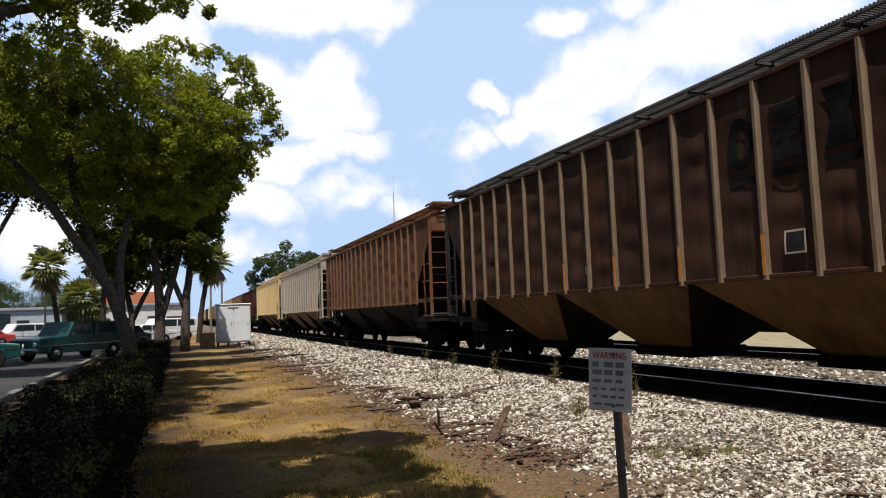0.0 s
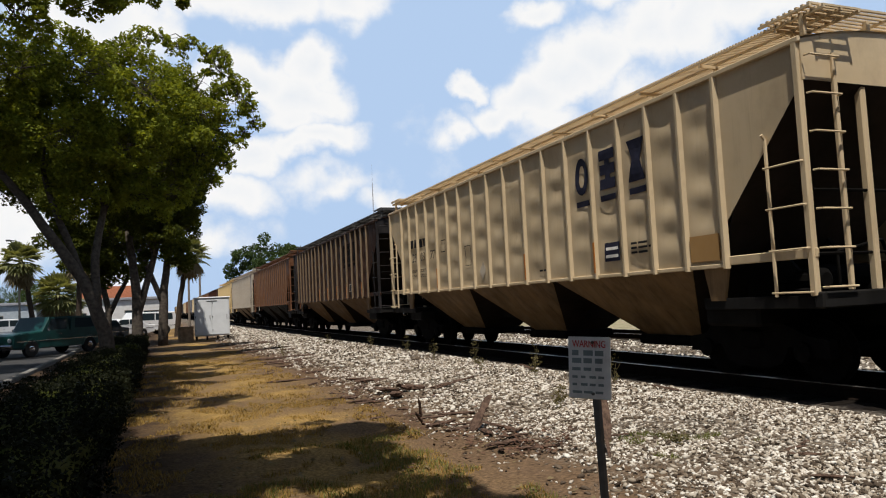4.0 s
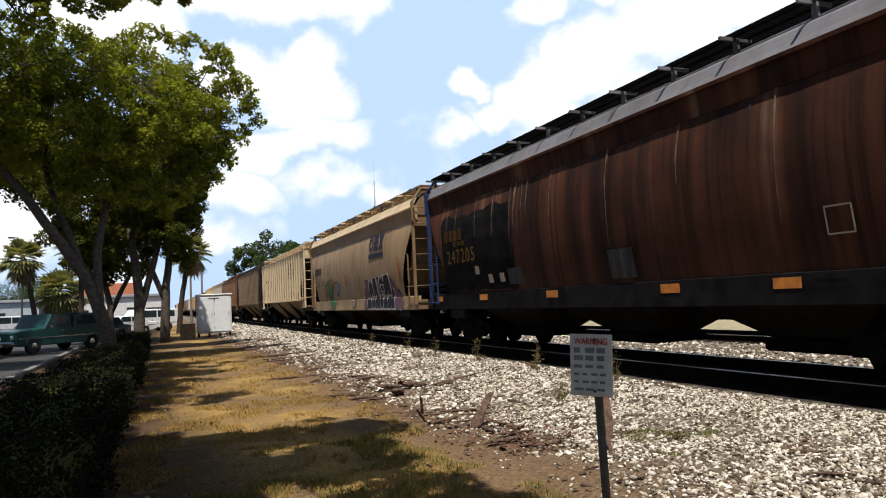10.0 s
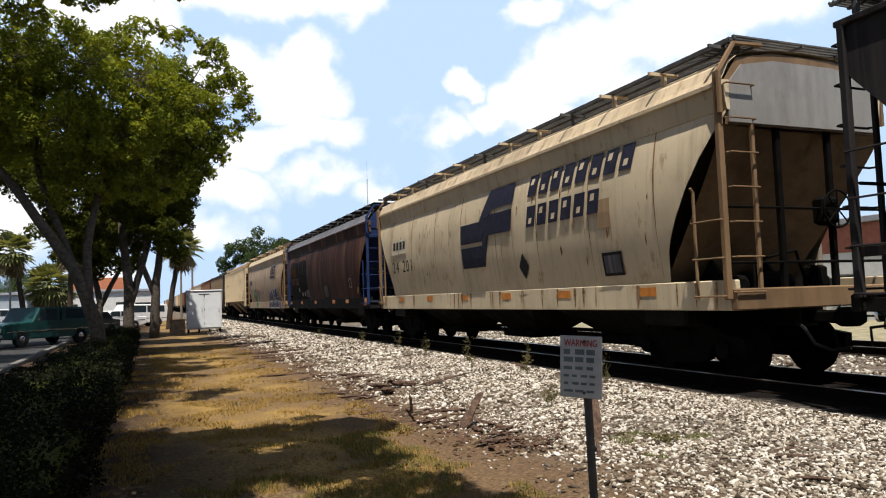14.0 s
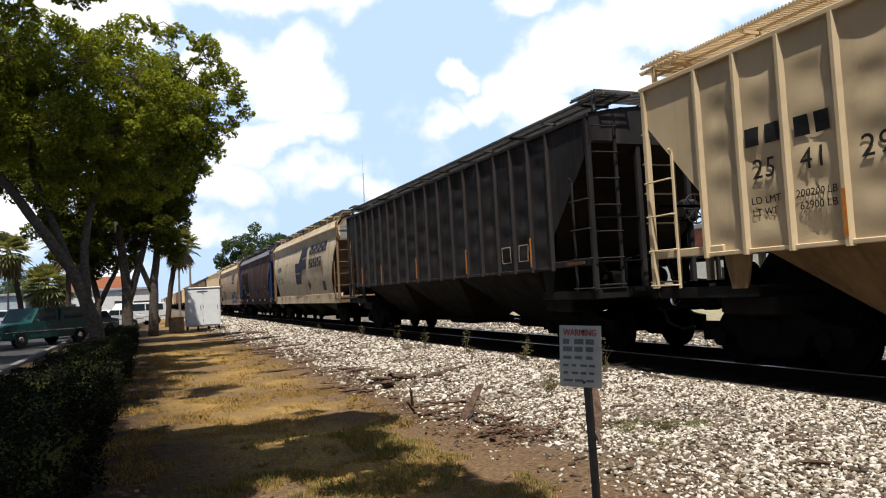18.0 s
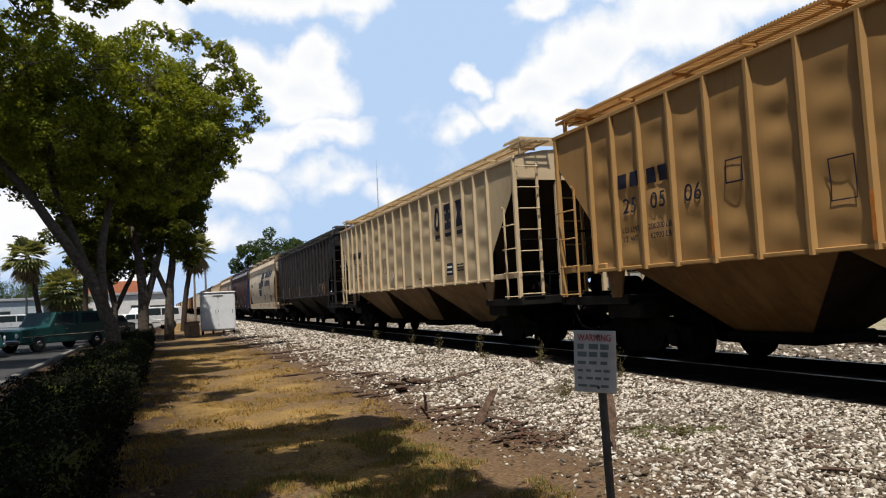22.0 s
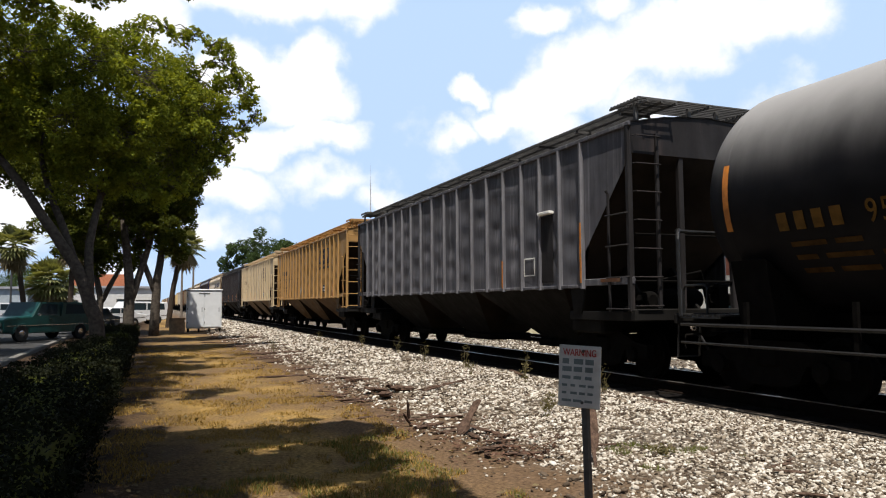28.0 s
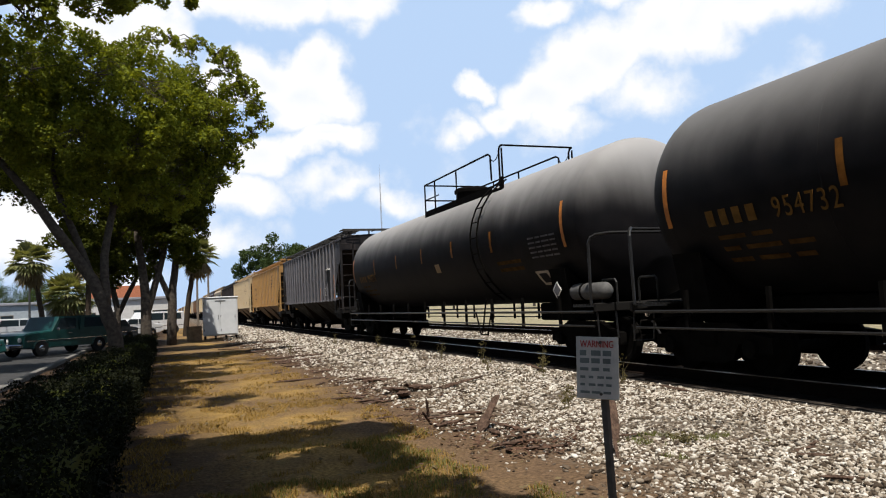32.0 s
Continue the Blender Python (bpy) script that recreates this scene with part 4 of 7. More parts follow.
# ---- smooth-sided covered hopper ----
def acf_profile(k):
    """Half section (x, z) of the bulging side, from the sill upward."""
    return [(1.44, 1.02), (1.455, 1.40), (1.525, 1.75), (1.585, 2.2), (1.612, 2.7), (1.595, 3.15), (1.54, 3.5), (1.465, 3.82)][k]


def acf_side(sx):
    s = Shape()
    rows = []
    ys = [-7.95, -7.75, -7.5, -7.2, -6.95, -6.78, -6.7] + [-6.6 + 13.2 * i / 40 for i in range(41)] + [6.7, 6.78, 6.95, 7.2, 7.5, 7.75, 7.95]
    for y in ys:
        ay = abs(y)
        u = (ay - 6.66) / 1.29
        lo = 1.38 if u <= 0 else 1.75 + 1.95 * u ** 0.75
        prof = [acf_profile(k) for k in range(1, 8)]
        col = []
        for k in range(15):
            z = lo + (3.82 - lo) * k / 14
            for (xa, za), (xb, zb) in zip(prof, prof[1:]):
                if z <= zb + 1e-6:
                    x = xa + (xb - xa) * max(0, z - za) / (zb - za)
                    break
            w = .008 * noise.noise((y * .8, z * .9, sx)) - .006 * (abs(((y + 6.6) % 1.65) - .825) > .8)
            col.append((sx * (x + w), y, z))
        rows.append(col)
    s.grid(rows)
    s.smooth = True
    return s


def acf_end(sy):
    s = Shape()
    L = 7.93
    s.add([(-1.46, sy * L, 3.8), (-1.5, sy * L, 4.15), (-1.24, sy * L, 4.5), (-.6, sy * L, 4.62), (.6, sy * L, 4.62), (1.24, sy * L, 4.5), (1.5, sy * L, 4.15), (1.46, sy * L, 3.8), (1.5, sy * L, 3.55), (-1.5, sy * L, 3.55)], [tuple(range(10))])
    rows = []
    for k in range(9):
        u = k / 8
        y, z = L - 2.0 * u ** 1.1, 3.55 - 2.6 * u
        rows.append([(x * (1.56 - .3 * u), sy * (y - .15 * (1 - x * x)), z) for x in (-1, -.6, -.2, .2, .6, 1)])
    return s.grid(rows)


def smooth_hopper(y, mats, label, roofmat, detail=True):
    side, under, end = mats
    sill_mat = M["soot"] if end is M["blue"] else side
    board_mat = M["frame"] if end is M["blue"] else M["sootytan"] if side is M["dusty"] else M["walkway"]
    car = thing("covered_hopper", label, "freight car", pose(TRACK, y, RAIL), "freight train")
    for sx, key in ((-1, "acf_near"), (1, "acf_far")):
        part("side_sheet", shared(key, lambda: acf_side(sx)), side, car)
        part("side_sill", shared("acf_sill", lambda: Shape().box(-.04, .04, -7.95, 7.95, 1.0, 1.42, .015)), sill_mat, car, m=pose(sx * 1.445, 0, 0))
        part("top_chord", shared("acf_chord", lambda: Shape().prism([(-.06, 3.74), (.0, 3.755), (.045, 4.085), (.085, 4.09), (.085, 4.145), (.05, 4.16), (-.06, 4.16)], -7.97, 7.97, "y")), side, car, m=pose(sx * 1.49, 0, 0, 0, 0, 0 if sx > 0 else 180))
        tagged(part("running_board", shared("acf_board", lambda: slats(-.29, .29, -7.95, 7.95, 4.73, .055)), board_mat, car, m=pose(sx * 1.08, 0, 0)), kind="stuff")
        part("board_edge", shared("acf_bedge", lambda: Shape().box(-.015, .015, -7.95, 7.95, 4.70, 4.765)), board_mat, car, m=pose(sx * 1.365, 0, 0))
        for i in range(13):
            part("board_bracket", shared("acf_bracket", lambda: Shape().box(-.03, .03, -.035, .035, 4.3, 4.69).box(-.29, .27, -.02, .02, 4.65, 4.70)), roofmat if i % 3 else M["walkway"], car, m=pose(sx * 1.08 - (.22 if sx < 0 else -.22), -7.8 + i * 1.3, 0))
    part("roof", shared("acf_roof", lambda: Shape().grid([[(x, yy, z) for x, z in ((-1.56, 4.15), (-1.5, 4.24), (-1.41, 4.41), (-1.25, 4.53), (-1.0, 4.61), (-.5, 4.66), (0, 4.68), (.5, 4.66), (1.0, 4.61), (1.25, 4.53), (1.41, 4.41), (1.5, 4.24), (1.56, 4.15))] for yy in [-7.96 + 15.92 * q / 20 for q in range(21)]])), roofmat, car)
    for i in range(8):
        part("hatch_cover", shared("acf_hatch", lambda: Shape().spin([(.36, 4.55), (.38, 4.66), (.30, 4.72), (.05, 4.74)], 16, "z")), roofmat, car, m=pose(0, -6.6 + i * 1.88, 0))
    for sy in (-1, 1):
        part("end_sheet", shared(f"acf_end{sy}", lambda: acf_end(sy)), end, car)
        part("end_platform", shared(f"acf_plat{sy}", lambda: Shape().box(-1.45, 1.45, sy * 6.0, sy * 7.98, 1.0, 1.1, .02)), M["under_dark"], car)
        part("end_beam", shared(f"acf_beam{sy}", lambda: Shape().box(-1.52, 1.52, sy * 7.86, sy * 8.0, 1.0, 1.3, .02)), M["under_dark"] if end is M["blue"] else end, car)
        for sx in (-1, 1):
            part("roof_brace", shared("acf_brace", lambda: Shape().pipe([(0, 0, 3.7), (0, 0, 4.28), (.3, 0, 4.70), (.8, 0, 4.72)], .04, 6)), end, car, m=pose(sx * -1.58 if sx > 0 else 1.58, sy * 7.94, 0, 0, 0, 0 if sx > 0 else 180))
            part("end_strut", shared("acf_strut", lambda: Shape().box(-.045, .045, -.045, .045, 1.1, 3.7, .015)), M["frame"], car, m=pose(sx * .5, sy * 7.85, 0))
    spans = [(-6.0, -2.0, -4.7, -3.4), (-2.0, 2.0, -.65, .65), (2.0, 6.0, 3.4, 4.7)]
    for i, sp_ in enumerate(spans):
        b = part("hopper_bay", shared(f"acf_bay{i}", lambda: bay(*sp_, zt=1.30, zb=.48, xt=1.4, xb=.45)), under, car)
        for k in (0, 1):
            part("slope_sheet", shared(f"acf_slope{i}{k}", lambda: slope_sheet(sp_[k], sp_[2 + k], 1.30, .48, 1.4, .45)), M["grime"], b)
        part("outlet_gate", shared(f"acf_gate{i}", lambda: Shape().box(-.6, .6, sp_[2] - .12, sp_[3] + .12, .32, .5, .03)), M["frame"], b)
    part("centre_sill", shared("acf_csill", lambda: Shape().box(-.28, .28, -5.6, 5.6, .74, 1.3, .02)), M["under_dark"], car)
    couplers(car, 8.55, M["under_dark"])
    for sy in (-1, 1):
        part("body_bolster", shared("body_bolster", body_bolster), M["under_dark"], car, m=pose(0, sy * 6.35, 0))
        build_truck(car, sy * 6.35, detail)
        corner_ladder(car, end, -1, sy, 7.93, 4.3, 2.75, 1.55)
    brake_wheel(car, -8.0, .4, 2.4, M["frame"], -1)
    end_gear(car, 7.9)
    for sy in (-1, 1):
        tagged(part("end_walkway", shared(f"acf_endwalk{sy}", lambda: slats(-1.3, 1.3, min(sy * 7.3, sy * 7.98), max(sy * 7.3, sy * 7.98), 4.78, .09)), board_mat, car), kind="stuff")
    CARS.append((car, y))
    return car


# ---- tank car ----
def tank_car(y, label, shell_mat):
    R, Lt, zc = 1.60, 9.2, 2.75
    mat = M["frame"]
    car = thing("tank_car", label, "tank car", pose(TRACK, y, RAIL), "freight train")
    head = [(R * math.cos(a), Lt - .95 + .95 * math.sin(a)) for a in [i * math.pi / 2 / 12 for i in range(13)]]
    tail = [(R * math.cos(a), 8.85 + .65 * math.sin(a)) for a in [i * math.pi / 2 / 12 for i in range(13)]]
    prof = [(max(r, .01), -h) for r, h in reversed(tail)] + [(R, yy) for yy in (-5, -2.5, 0, 2.5, 5)] + [(max(r, .01), h) for r, h in head]
    s = Shape().spin(prof, 64, "y", (0, 0, zc))
    s.smooth = True
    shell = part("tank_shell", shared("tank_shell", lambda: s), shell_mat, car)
    for yy in (-8.2, -5.4, -2.7, 0, 2.7, 5.4, 8.2):
        part("weld_seam", shared("tank_seam", lambda: Shape().spin([(R - .01, -.02), (R + .0015, -.006), (R + .0015, .006), (R - .01, .02)], 64, "y", (0, 0, zc))), shell_mat, shell, m=pose(0, yy, 0))
    for sy in (-1, 1):
        part("bolster_saddle", shared("tank_saddle", lambda: Shape().prism([(-1.35, 1.0), (1.35, 1.0), (1.5, 1.85), (1.1, 1.58), (.5, 1.25), (0, 1.14), (-.5, 1.25), (-1.1, 1.58), (-1.5, 1.85)], -.3, .3, "y")), mat, car, m=pose(0, sy * 7.95, 0))
        part("stub_sill", shared(f"tank_sill{sy}", lambda: Shape().box(-.3, .3, sy * 5.0, sy * 9.2, .74, 1.15, .03)), mat, car)
        part("end_platform", shared(f"tank_plat{sy}", lambda: slats(-1.5, 1.5, min(sy * 8.5, sy * 9.35), max(sy * 8.5, sy * 9.35), 1.1, .1)), M["pipe"], car)
        part("end_sill_beam", shared(f"tank_beam{sy}", lambda: Shape().box(-1.55, 1.55, sy * 9.28, sy * 9.38, .98, 1.14, .015)), M["under_dark"], car)
        part("end_handrail", shared(f"tank_hand{sy}", lambda: Shape().pipe([(-1.55, sy * 9.22, 1.1), (-1.55, sy * 9.24, 2.24), (-1.52, sy * 9.27, 2.34), (-1.44, sy * 9.34, 2.39), (-1.3, sy * 9.56, 2.4), (-.9, sy * 9.62, 2.4), (.9, sy * 9.62, 2.4), (1.3, sy * 9.56, 2.4), (1.44, sy * 9.34, 2.39), (1.55, sy * 9.24, 2.24), (1.55, sy * 9.22, 1.1)], .028, 8)), M["pipe"], car)
        for sx in (-1, 1):
            part("grab_iron", shared(f"tank_grab{sy}", lambda: Shape().pipe([(0, sy * 9.32, 1.0), (0, sy * 9.36, .5), (.4, sy * 9.36, .5), (.4, sy * 9.32, 1.0)], .018, 6)), M["pipe"], car, m=pose(-1.5 if sx < 0 else 1.1, 0, 0))
            part("handrail_loop", shared(f"tank_loop{sy}", lambda: Shape().pipe([(0, sy * 9.55, 1.1), (0, sy * 9.55, 1.5), (0, sy * 9.5, 1.56), (0, sy * 9.1, 1.56), (0, sy * 9.05, 1.5), (0, sy * 9.05, 1.1)], .02, 6)), M["pipe"], car, m=pose(sx * 1.2, 0, 0))
        build_truck(car, sy * 8.1, True)
    for sx in (-1, 1):
        for z in (.72, .98):
            part("side_handrail", shared(f"tank_side{z}", lambda: Shape().tube((0, -9.25, z), (0, 9.25, z), .026 if z > .9 else .02, n=6)), M["pipe"], car, m=pose(sx * 1.52, 0, 0))
        for i in range(11):
            part("rail_bracket", shared("tank_brk", lambda: Shape().box(-.025, .025, -.03, .03, .66, 1.3)), M["frame"], car, m=pose(sx * 1.5, -8.0 + i * 1.6, 0))
        part("ladder_foot", shared("tank_foot", lambda: Shape().pipe([(0, -.45, .98), (0, -.2, .45), (0, .2, .45), (0, .45, .98)], .02, 6).pipe([(0, -.2, 1.3), (0, .1, .5)], .02, 6)), mat, car, m=pose(sx * 1.55, -4.4, 0))
    res = Shape().spin([(.02, -.62), (.10, -.6), (.16, -.5), (.16, .5), (.10, .6), (.02, .62)], 20, "y")
    res.smooth = True
    part("air_reservoir", shared("tank_res", lambda: res), M["dustgrey"], car, "dusty grey air reservoir", m=pose(-1.3, -8.84, 1.36))
    part("reservoir_strap", shared("tank_strap", lambda: Shape().spin([(.165, -.03), (.175, -.02), (.175, .02), (.165, .03)], 20, "y")), mat, car, m=pose(-1.3, -8.7, 1.36))
    brake_wheel(car, -9.0, -.75, 1.95, M["pipe"], -1)
    couplers(car, 9.95, M["under_dark"])
    # platform with rails round the manway
    pz = zc + R - .24
    y0, y1 = -4.75, .9
    deck = part("manway_platform", shared("tank_deck", lambda: slats(-1.0, -.5, y0, y1, pz - .12, .1).box(-1.03, -.98, y0, y1, pz - .2, pz - .06)), mat, car)
    part("manway_platform", shared("tank_deck2", lambda: slats(.5, 1.0, y0, y1, pz - .12, .1)), mat, car)
    pr = shared("tank_prail", lambda: Shape().pipe([(0, y1, pz - .2), (0, y1, pz + .9), (0, -3.95, pz + .9), (0, -4.08, pz + .83), (0, -4.1, pz + .2)], .026, 8))
    pr2 = shared("tank_prail2", lambda: Shape().pipe([(0, y0 + .16, pz - .1), (0, y0 + .16, pz + .85), (0, y0 + .1, pz + .95), (0, y0, pz + .97)], .026, 8))
    post = shared("tank_ppost", lambda: Shape().tube((0, 0, pz - .2), (0, 0, pz + .9), .024, n=8))
    toe = shared("tank_toe", lambda: Shape().box(-.008, .008, -4.1, y1, pz - .1, pz + .06))
    toe2 = shared("tank_toe2", lambda: Shape().box(-.008, .008, -.1, .1, pz - .1, pz + .2))
    mid = shared("tank_mid", lambda: Shape().tube((0, y1 - .0, pz + .42), (0, y1 - 1.2, pz + .42), .018, n=6))
    chain = shared("tank_chain", lambda: Shape().pipe([(0, -4.1, pz + .75), (0, -4.25, pz + .66), (0, -4.42, pz + .68), (0, -4.58, pz + .8)], .012, 5))
    for sx in (-1.0, 1.0):
        part("platform_rail", pr, mat, deck, m=pose(sx, 0, 0))
        part("platform_rail", pr2, mat, deck, m=pose(sx, 0, 0))
        for yy in (y1 - .9, -1.75, y0):
            part("rail_post", post, mat, deck, m=pose(sx, yy, 0))
        part("toe_board", toe, mat, deck, m=pose(sx, 0, 0))
        part("toe_board", toe2, mat, deck, m=pose(sx, y0 + .1, 0))
        part("mid_rail", mid, mat, deck, m=pose(sx, 0, 0))
        part("gate_chain", chain, mat, deck, m=pose(sx, 0, 0))
    for yy, z in ((y0, .97), (y1, .9), (y1, .42)):
        part("cross_rail", shared(f"tank_cross{z}{yy}", lambda: Shape().tube((-1.0, yy, pz + z), (1.0, yy, pz + z), .024, n=8)), mat, deck)
    part("manway_dome", shared("tank_dome", lambda: Shape().spin([(.5, -.1), (.5, .42), (.56, .44), (.56, .52), (.48, .58), (.1, .62)], 24, "z", (0, -.6, pz))), mat, car)
    part("valve_housing", shared("tank_valve", lambda: Shape().box(-.45, .45, -3.0, -1.5, pz - .1, pz + .2, .05)), mat, car)
    # ladder over the flank
    for yy in (-.2, .2):
        pts = [(-(R + .12) * math.cos(a), yy - 4.4, zc + (R + .12) * math.sin(a)) for a in [radians(-60 + i * 11) for i in range(12)]]
        part("ladder_stile", shared(f"tank_stile{yy}", lambda: Shape().pipe(pts, .022, 6)), mat, car)
    for i in range(9):
        a = radians(-50 + i * 13)
        part("ladder_rung", shared("tank_rung", lambda: Shape().tube((0, -.2, 0), (0, .2, 0), .015, n=6)), mat, car, m=pose(-(R + .12) * math.cos(a), -4.4, zc + (R + .12) * math.sin(a)))

    def strip(y0_, y1_, z0, z1, mat_, name, label_="", lift=.008):
        """A mark that lies on the near flank of the shell."""
        s_ = Shape()
        rows = []
        for i in range(7):
            z = z0 + (z1 - z0) * i / 6
            x = -math.sqrt(max(0, (R + lift) ** 2 - (z - zc) ** 2))
            rows.append([(x, y0_, z), (x, y1_, z)])
        return part(name, s_.grid(rows), mat_, car, label_)

    for yy, z0, z1 in ((-8.4, 2.25, 3.15), (-5.1, 2.4, 2.9), (-2.6, 2.45, 2.9), (-.15, 2.45, 2.9), (2.4, 2.45, 2.9), (5.1, 2.4, 2.95), (8.2, 2.25, 3.15)):
        strip(yy - .05, yy + .05, z0, z1, M["orange" if abs(yy) > 8 else "worn_amber"], "reflector_strip", "amber reflector strip" if abs(yy) > 8 else "grimy amber reflector strip")
    CARS.append((car, y))
    return car, strip


# ---- plants ----
def leaf_cloud(name, centres, count, size, mat, parent, seed, flat=0.55, label="", pointed=False):
    """Many small leaves round clump centres (x, y, z, radius), as one mesh."""
    rng = np.random.default_rng(seed)
    c = np.array(centres, float)
    w = np.maximum(c[:, 3], .08) ** 2.1
    pick = rng.choice(len(c), count, p=w / w.sum())
    d = rng.normal(size=(count, 3))
    d /= np.linalg.norm(d, axis=1)[:, None]
    r = c[pick, 3] * rng.uniform(0.25, 1.0, count) ** 0.5
    p = c[pick, :3] + d * r[:, None] * np.array([1, 1, 0.8])
    n = rng.normal(size=(count, 3)) + np.array([0, 0, flat * 1.6])
    n /= np.linalg.norm(n, axis=1)[:, None]
    a = np.cross(n, rng.normal(size=(count, 3)))
    a /= np.linalg.norm(a, axis=1)[:, None]
    b = np.cross(n, a)
    s = size * rng.uniform(0.6, 1.35, count)[:, None]
    q = np.stack([p - a * s * .5, p + b * s * .28 + n * s * .05, p + a * s * .5, p - b * s * .28 + n * s * .05], 1)
    me = bpy.data.meshes.new(name)
    me.vertices.add(count * 4)
    me.vertices.foreach_set("co", q.reshape(-1))
    me.loops.add(count * 4)
    me.loops.foreach_set("vertex_index", np.arange(count * 4))
    me.polygons.add(count)
    me.polygons.foreach_set("loop_start", np.arange(count) * 4)
    me.update()
    return part(name, me, mat, parent, label)


def limb(shape, pts, r0, r1, n=9):
    """A tapering, slightly crooked limb."""
    out = []
    for k in range(len(pts) - 1):
        a, b = Vector(pts[k]), Vector(pts[k + 1])
        for j in range(4):
            u = j / 4
            p = a.lerp(b, u)
            wob = 0.06 * (r0 / .25)
            out.append(p + Vector((noise.noise(p * 1.3) * wob, noise.noise(p * 1.3 + Vector((9, 0, 0))) * wob, 0)))
    out.append(Vector(pts[-1]))
    shape.pipe(out, r0, n, r1)


def tree(at, stems, clumps, leaves, size, seed, label, mat="leaf", spread=6, fine=(.22, .62)):
    x, y = at
    t = thing("tree", label, "tree", pose(x, y, 0), "trees beside the car park")
    rng = random.Random(seed)
    for pts, r0, r1 in stems:
        s = Shape()
        limb(s, pts, r0, r1)
        s.smooth = True
        part("trunk" if pts[0][2] < .3 else "limb", s, M["bark"], t)
    tips = [Vector(pts[-1]) for pts, _, _ in stems] + [Vector(pts[-2]) for pts, _, _ in stems]
    cl = []
    s = Shape()
    for cx, cy, cz, cr in clumps:
        base = min(tips, key=lambda p: (p - Vector((cx, cy, cz))).length)
        mid = base.lerp(Vector((cx, cy, cz)), .5) + Vector((0, 0, .25))
        far = base in tips[2 * len(stems):]
        s.pipe([base, mid, (cx, cy, cz)], .022 if far else .055, 6, .008 if far else .02)
        tips.append(Vector((cx, cy, cz)))
        for _ in range(spread):
            d = Vector((rng.gauss(0, 1), rng.gauss(0, 1), rng.gauss(0, .75)))
            d = d.normalized() * cr * rng.uniform(.55, 1.0)
            p = Vector((cx, cy, cz)) + d
            cl.append((*p, max(.09, cr * rng.uniform(*fine))))
            q = Vector((cx, cy, cz)) + d.cross(Vector((rng.gauss(0, 1), rng.gauss(0, 1), rng.gauss(0, 1)))) * .3
            s.pipe([q, q.lerp(p, .5) + Vector((0, 0, .12 * cr)), p + d * .1], .011, 4, .003)
    tagged(part("branchwork", s, M["bark"], t), kind="stuff")
    leaf_cloud("crown", cl, leaves, size, M[mat], t, seed)
    return t


def palm(at, height, lean, r, seed, label, fronds=72, skirt=True, rise=0.0):
    x, y = at
    t = thing("palm_tree", label, "palm tree", pose(x, y, 0), "cabbage palms")
    rng = random.Random(seed)
    s = Shape()
    top = Vector((lean[0], lean[1], height))
    limb(s, [(0, 0, -.1), (lean[0] * .25, lean[1] * .25, height * .4), (lean[0] * .7, lean[1] * .7, height * .8), top], .2, .15, 10)
    part("trunk", s, M["palmbark"], t)
    for kind, count in (("live", fronds), ("dead", fronds // 3 if skirt else 0)):
        for i in range(count):
            az = rng.uniform(0, 2 * math.pi)
            el = radians(rng.uniform(-35, 80)) if kind == "live" else radians(rng.uniform(-85, -45))
            d = Vector((math.cos(az) * math.cos(el), math.sin(az) * math.cos(el), math.sin(el)))
            side = d.cross(Vector((0, 0, 1)))
            side = side.normalized() if side.length > .01 else Vector((1, 0, 0))
            up = side.cross(d)
            f = Shape()
            stalk = r * rng.uniform(.45, .6)
            hub = top + d * stalk - Vector((0, 0, .08 * r))
            f.add([top - side * .02, top + side * .02, hub + side * .015, hub - side * .015], [(0, 1, 2, 3)])
            n = 11
            for k in range(n):
                a = (k - (n - 1) / 2) / n * radians(210)
                L = r * rng.uniform(.42, .58) * (1 - .25 * abs(a) / 1.9)
                w = d * math.cos(a) + side * math.sin(a)
                tip = hub + w * L - Vector((0, 0, .34 * L)) + up * .05 * L
                mid = hub + w * L * .55 - Vector((0, 0, .06 * L))
                ww = w.cross(up).normalized() * .045 * r
                f.add([hub, mid - ww, tip, mid + ww], [(0, 1, 2, 3)])
            part("frond", f, M["palm" if kind == "live" else "palm_dead"], t)
    return t


def hedge(x0, x1, y0, y1, h, seed, label):
    hd = thing("hedge", label, "hedge", pose((x0 + x1) / 2, (y0 + y1) / 2, 0), "hedge beside the car park")
    w, l = (x1 - x0) / 2, (y1 - y0) / 2
    core = Shape().box(-w + .12, w - .12, -l + .1, l - .1, -.05, h - .14, .1)
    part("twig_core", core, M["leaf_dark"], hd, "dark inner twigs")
    rng = random.Random(seed)
    cl = []
    n = int(l * 2 * 22)
    for _ in range(n):
        side = rng.random()
        y = rng.uniform(-l, l)
        if side < .45:
            cl.append((rng.uniform(-w, w), y, h - rng.uniform(.02, .16) + .06 * noise.noise((y * 2, seed, 0)), rng.uniform(.12, .2)))
        elif side < .75:
            cl.append((w - rng.uniform(.02, .14), y, rng.uniform(.08, h - .1), rng.uniform(.12, .2)))
        elif side < .9:
            cl.append((-w + .08, y, rng.uniform(.1, h - .1), rng.uniform(.12, .2)))
        else:
            cl.append((rng.uniform(-w, w), -l + .05 if rng.random() < .5 else l - .05, rng.uniform(.1, h - .1), rng.uniform(.12, .2)))
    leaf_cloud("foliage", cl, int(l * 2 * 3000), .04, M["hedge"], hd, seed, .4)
    return hd


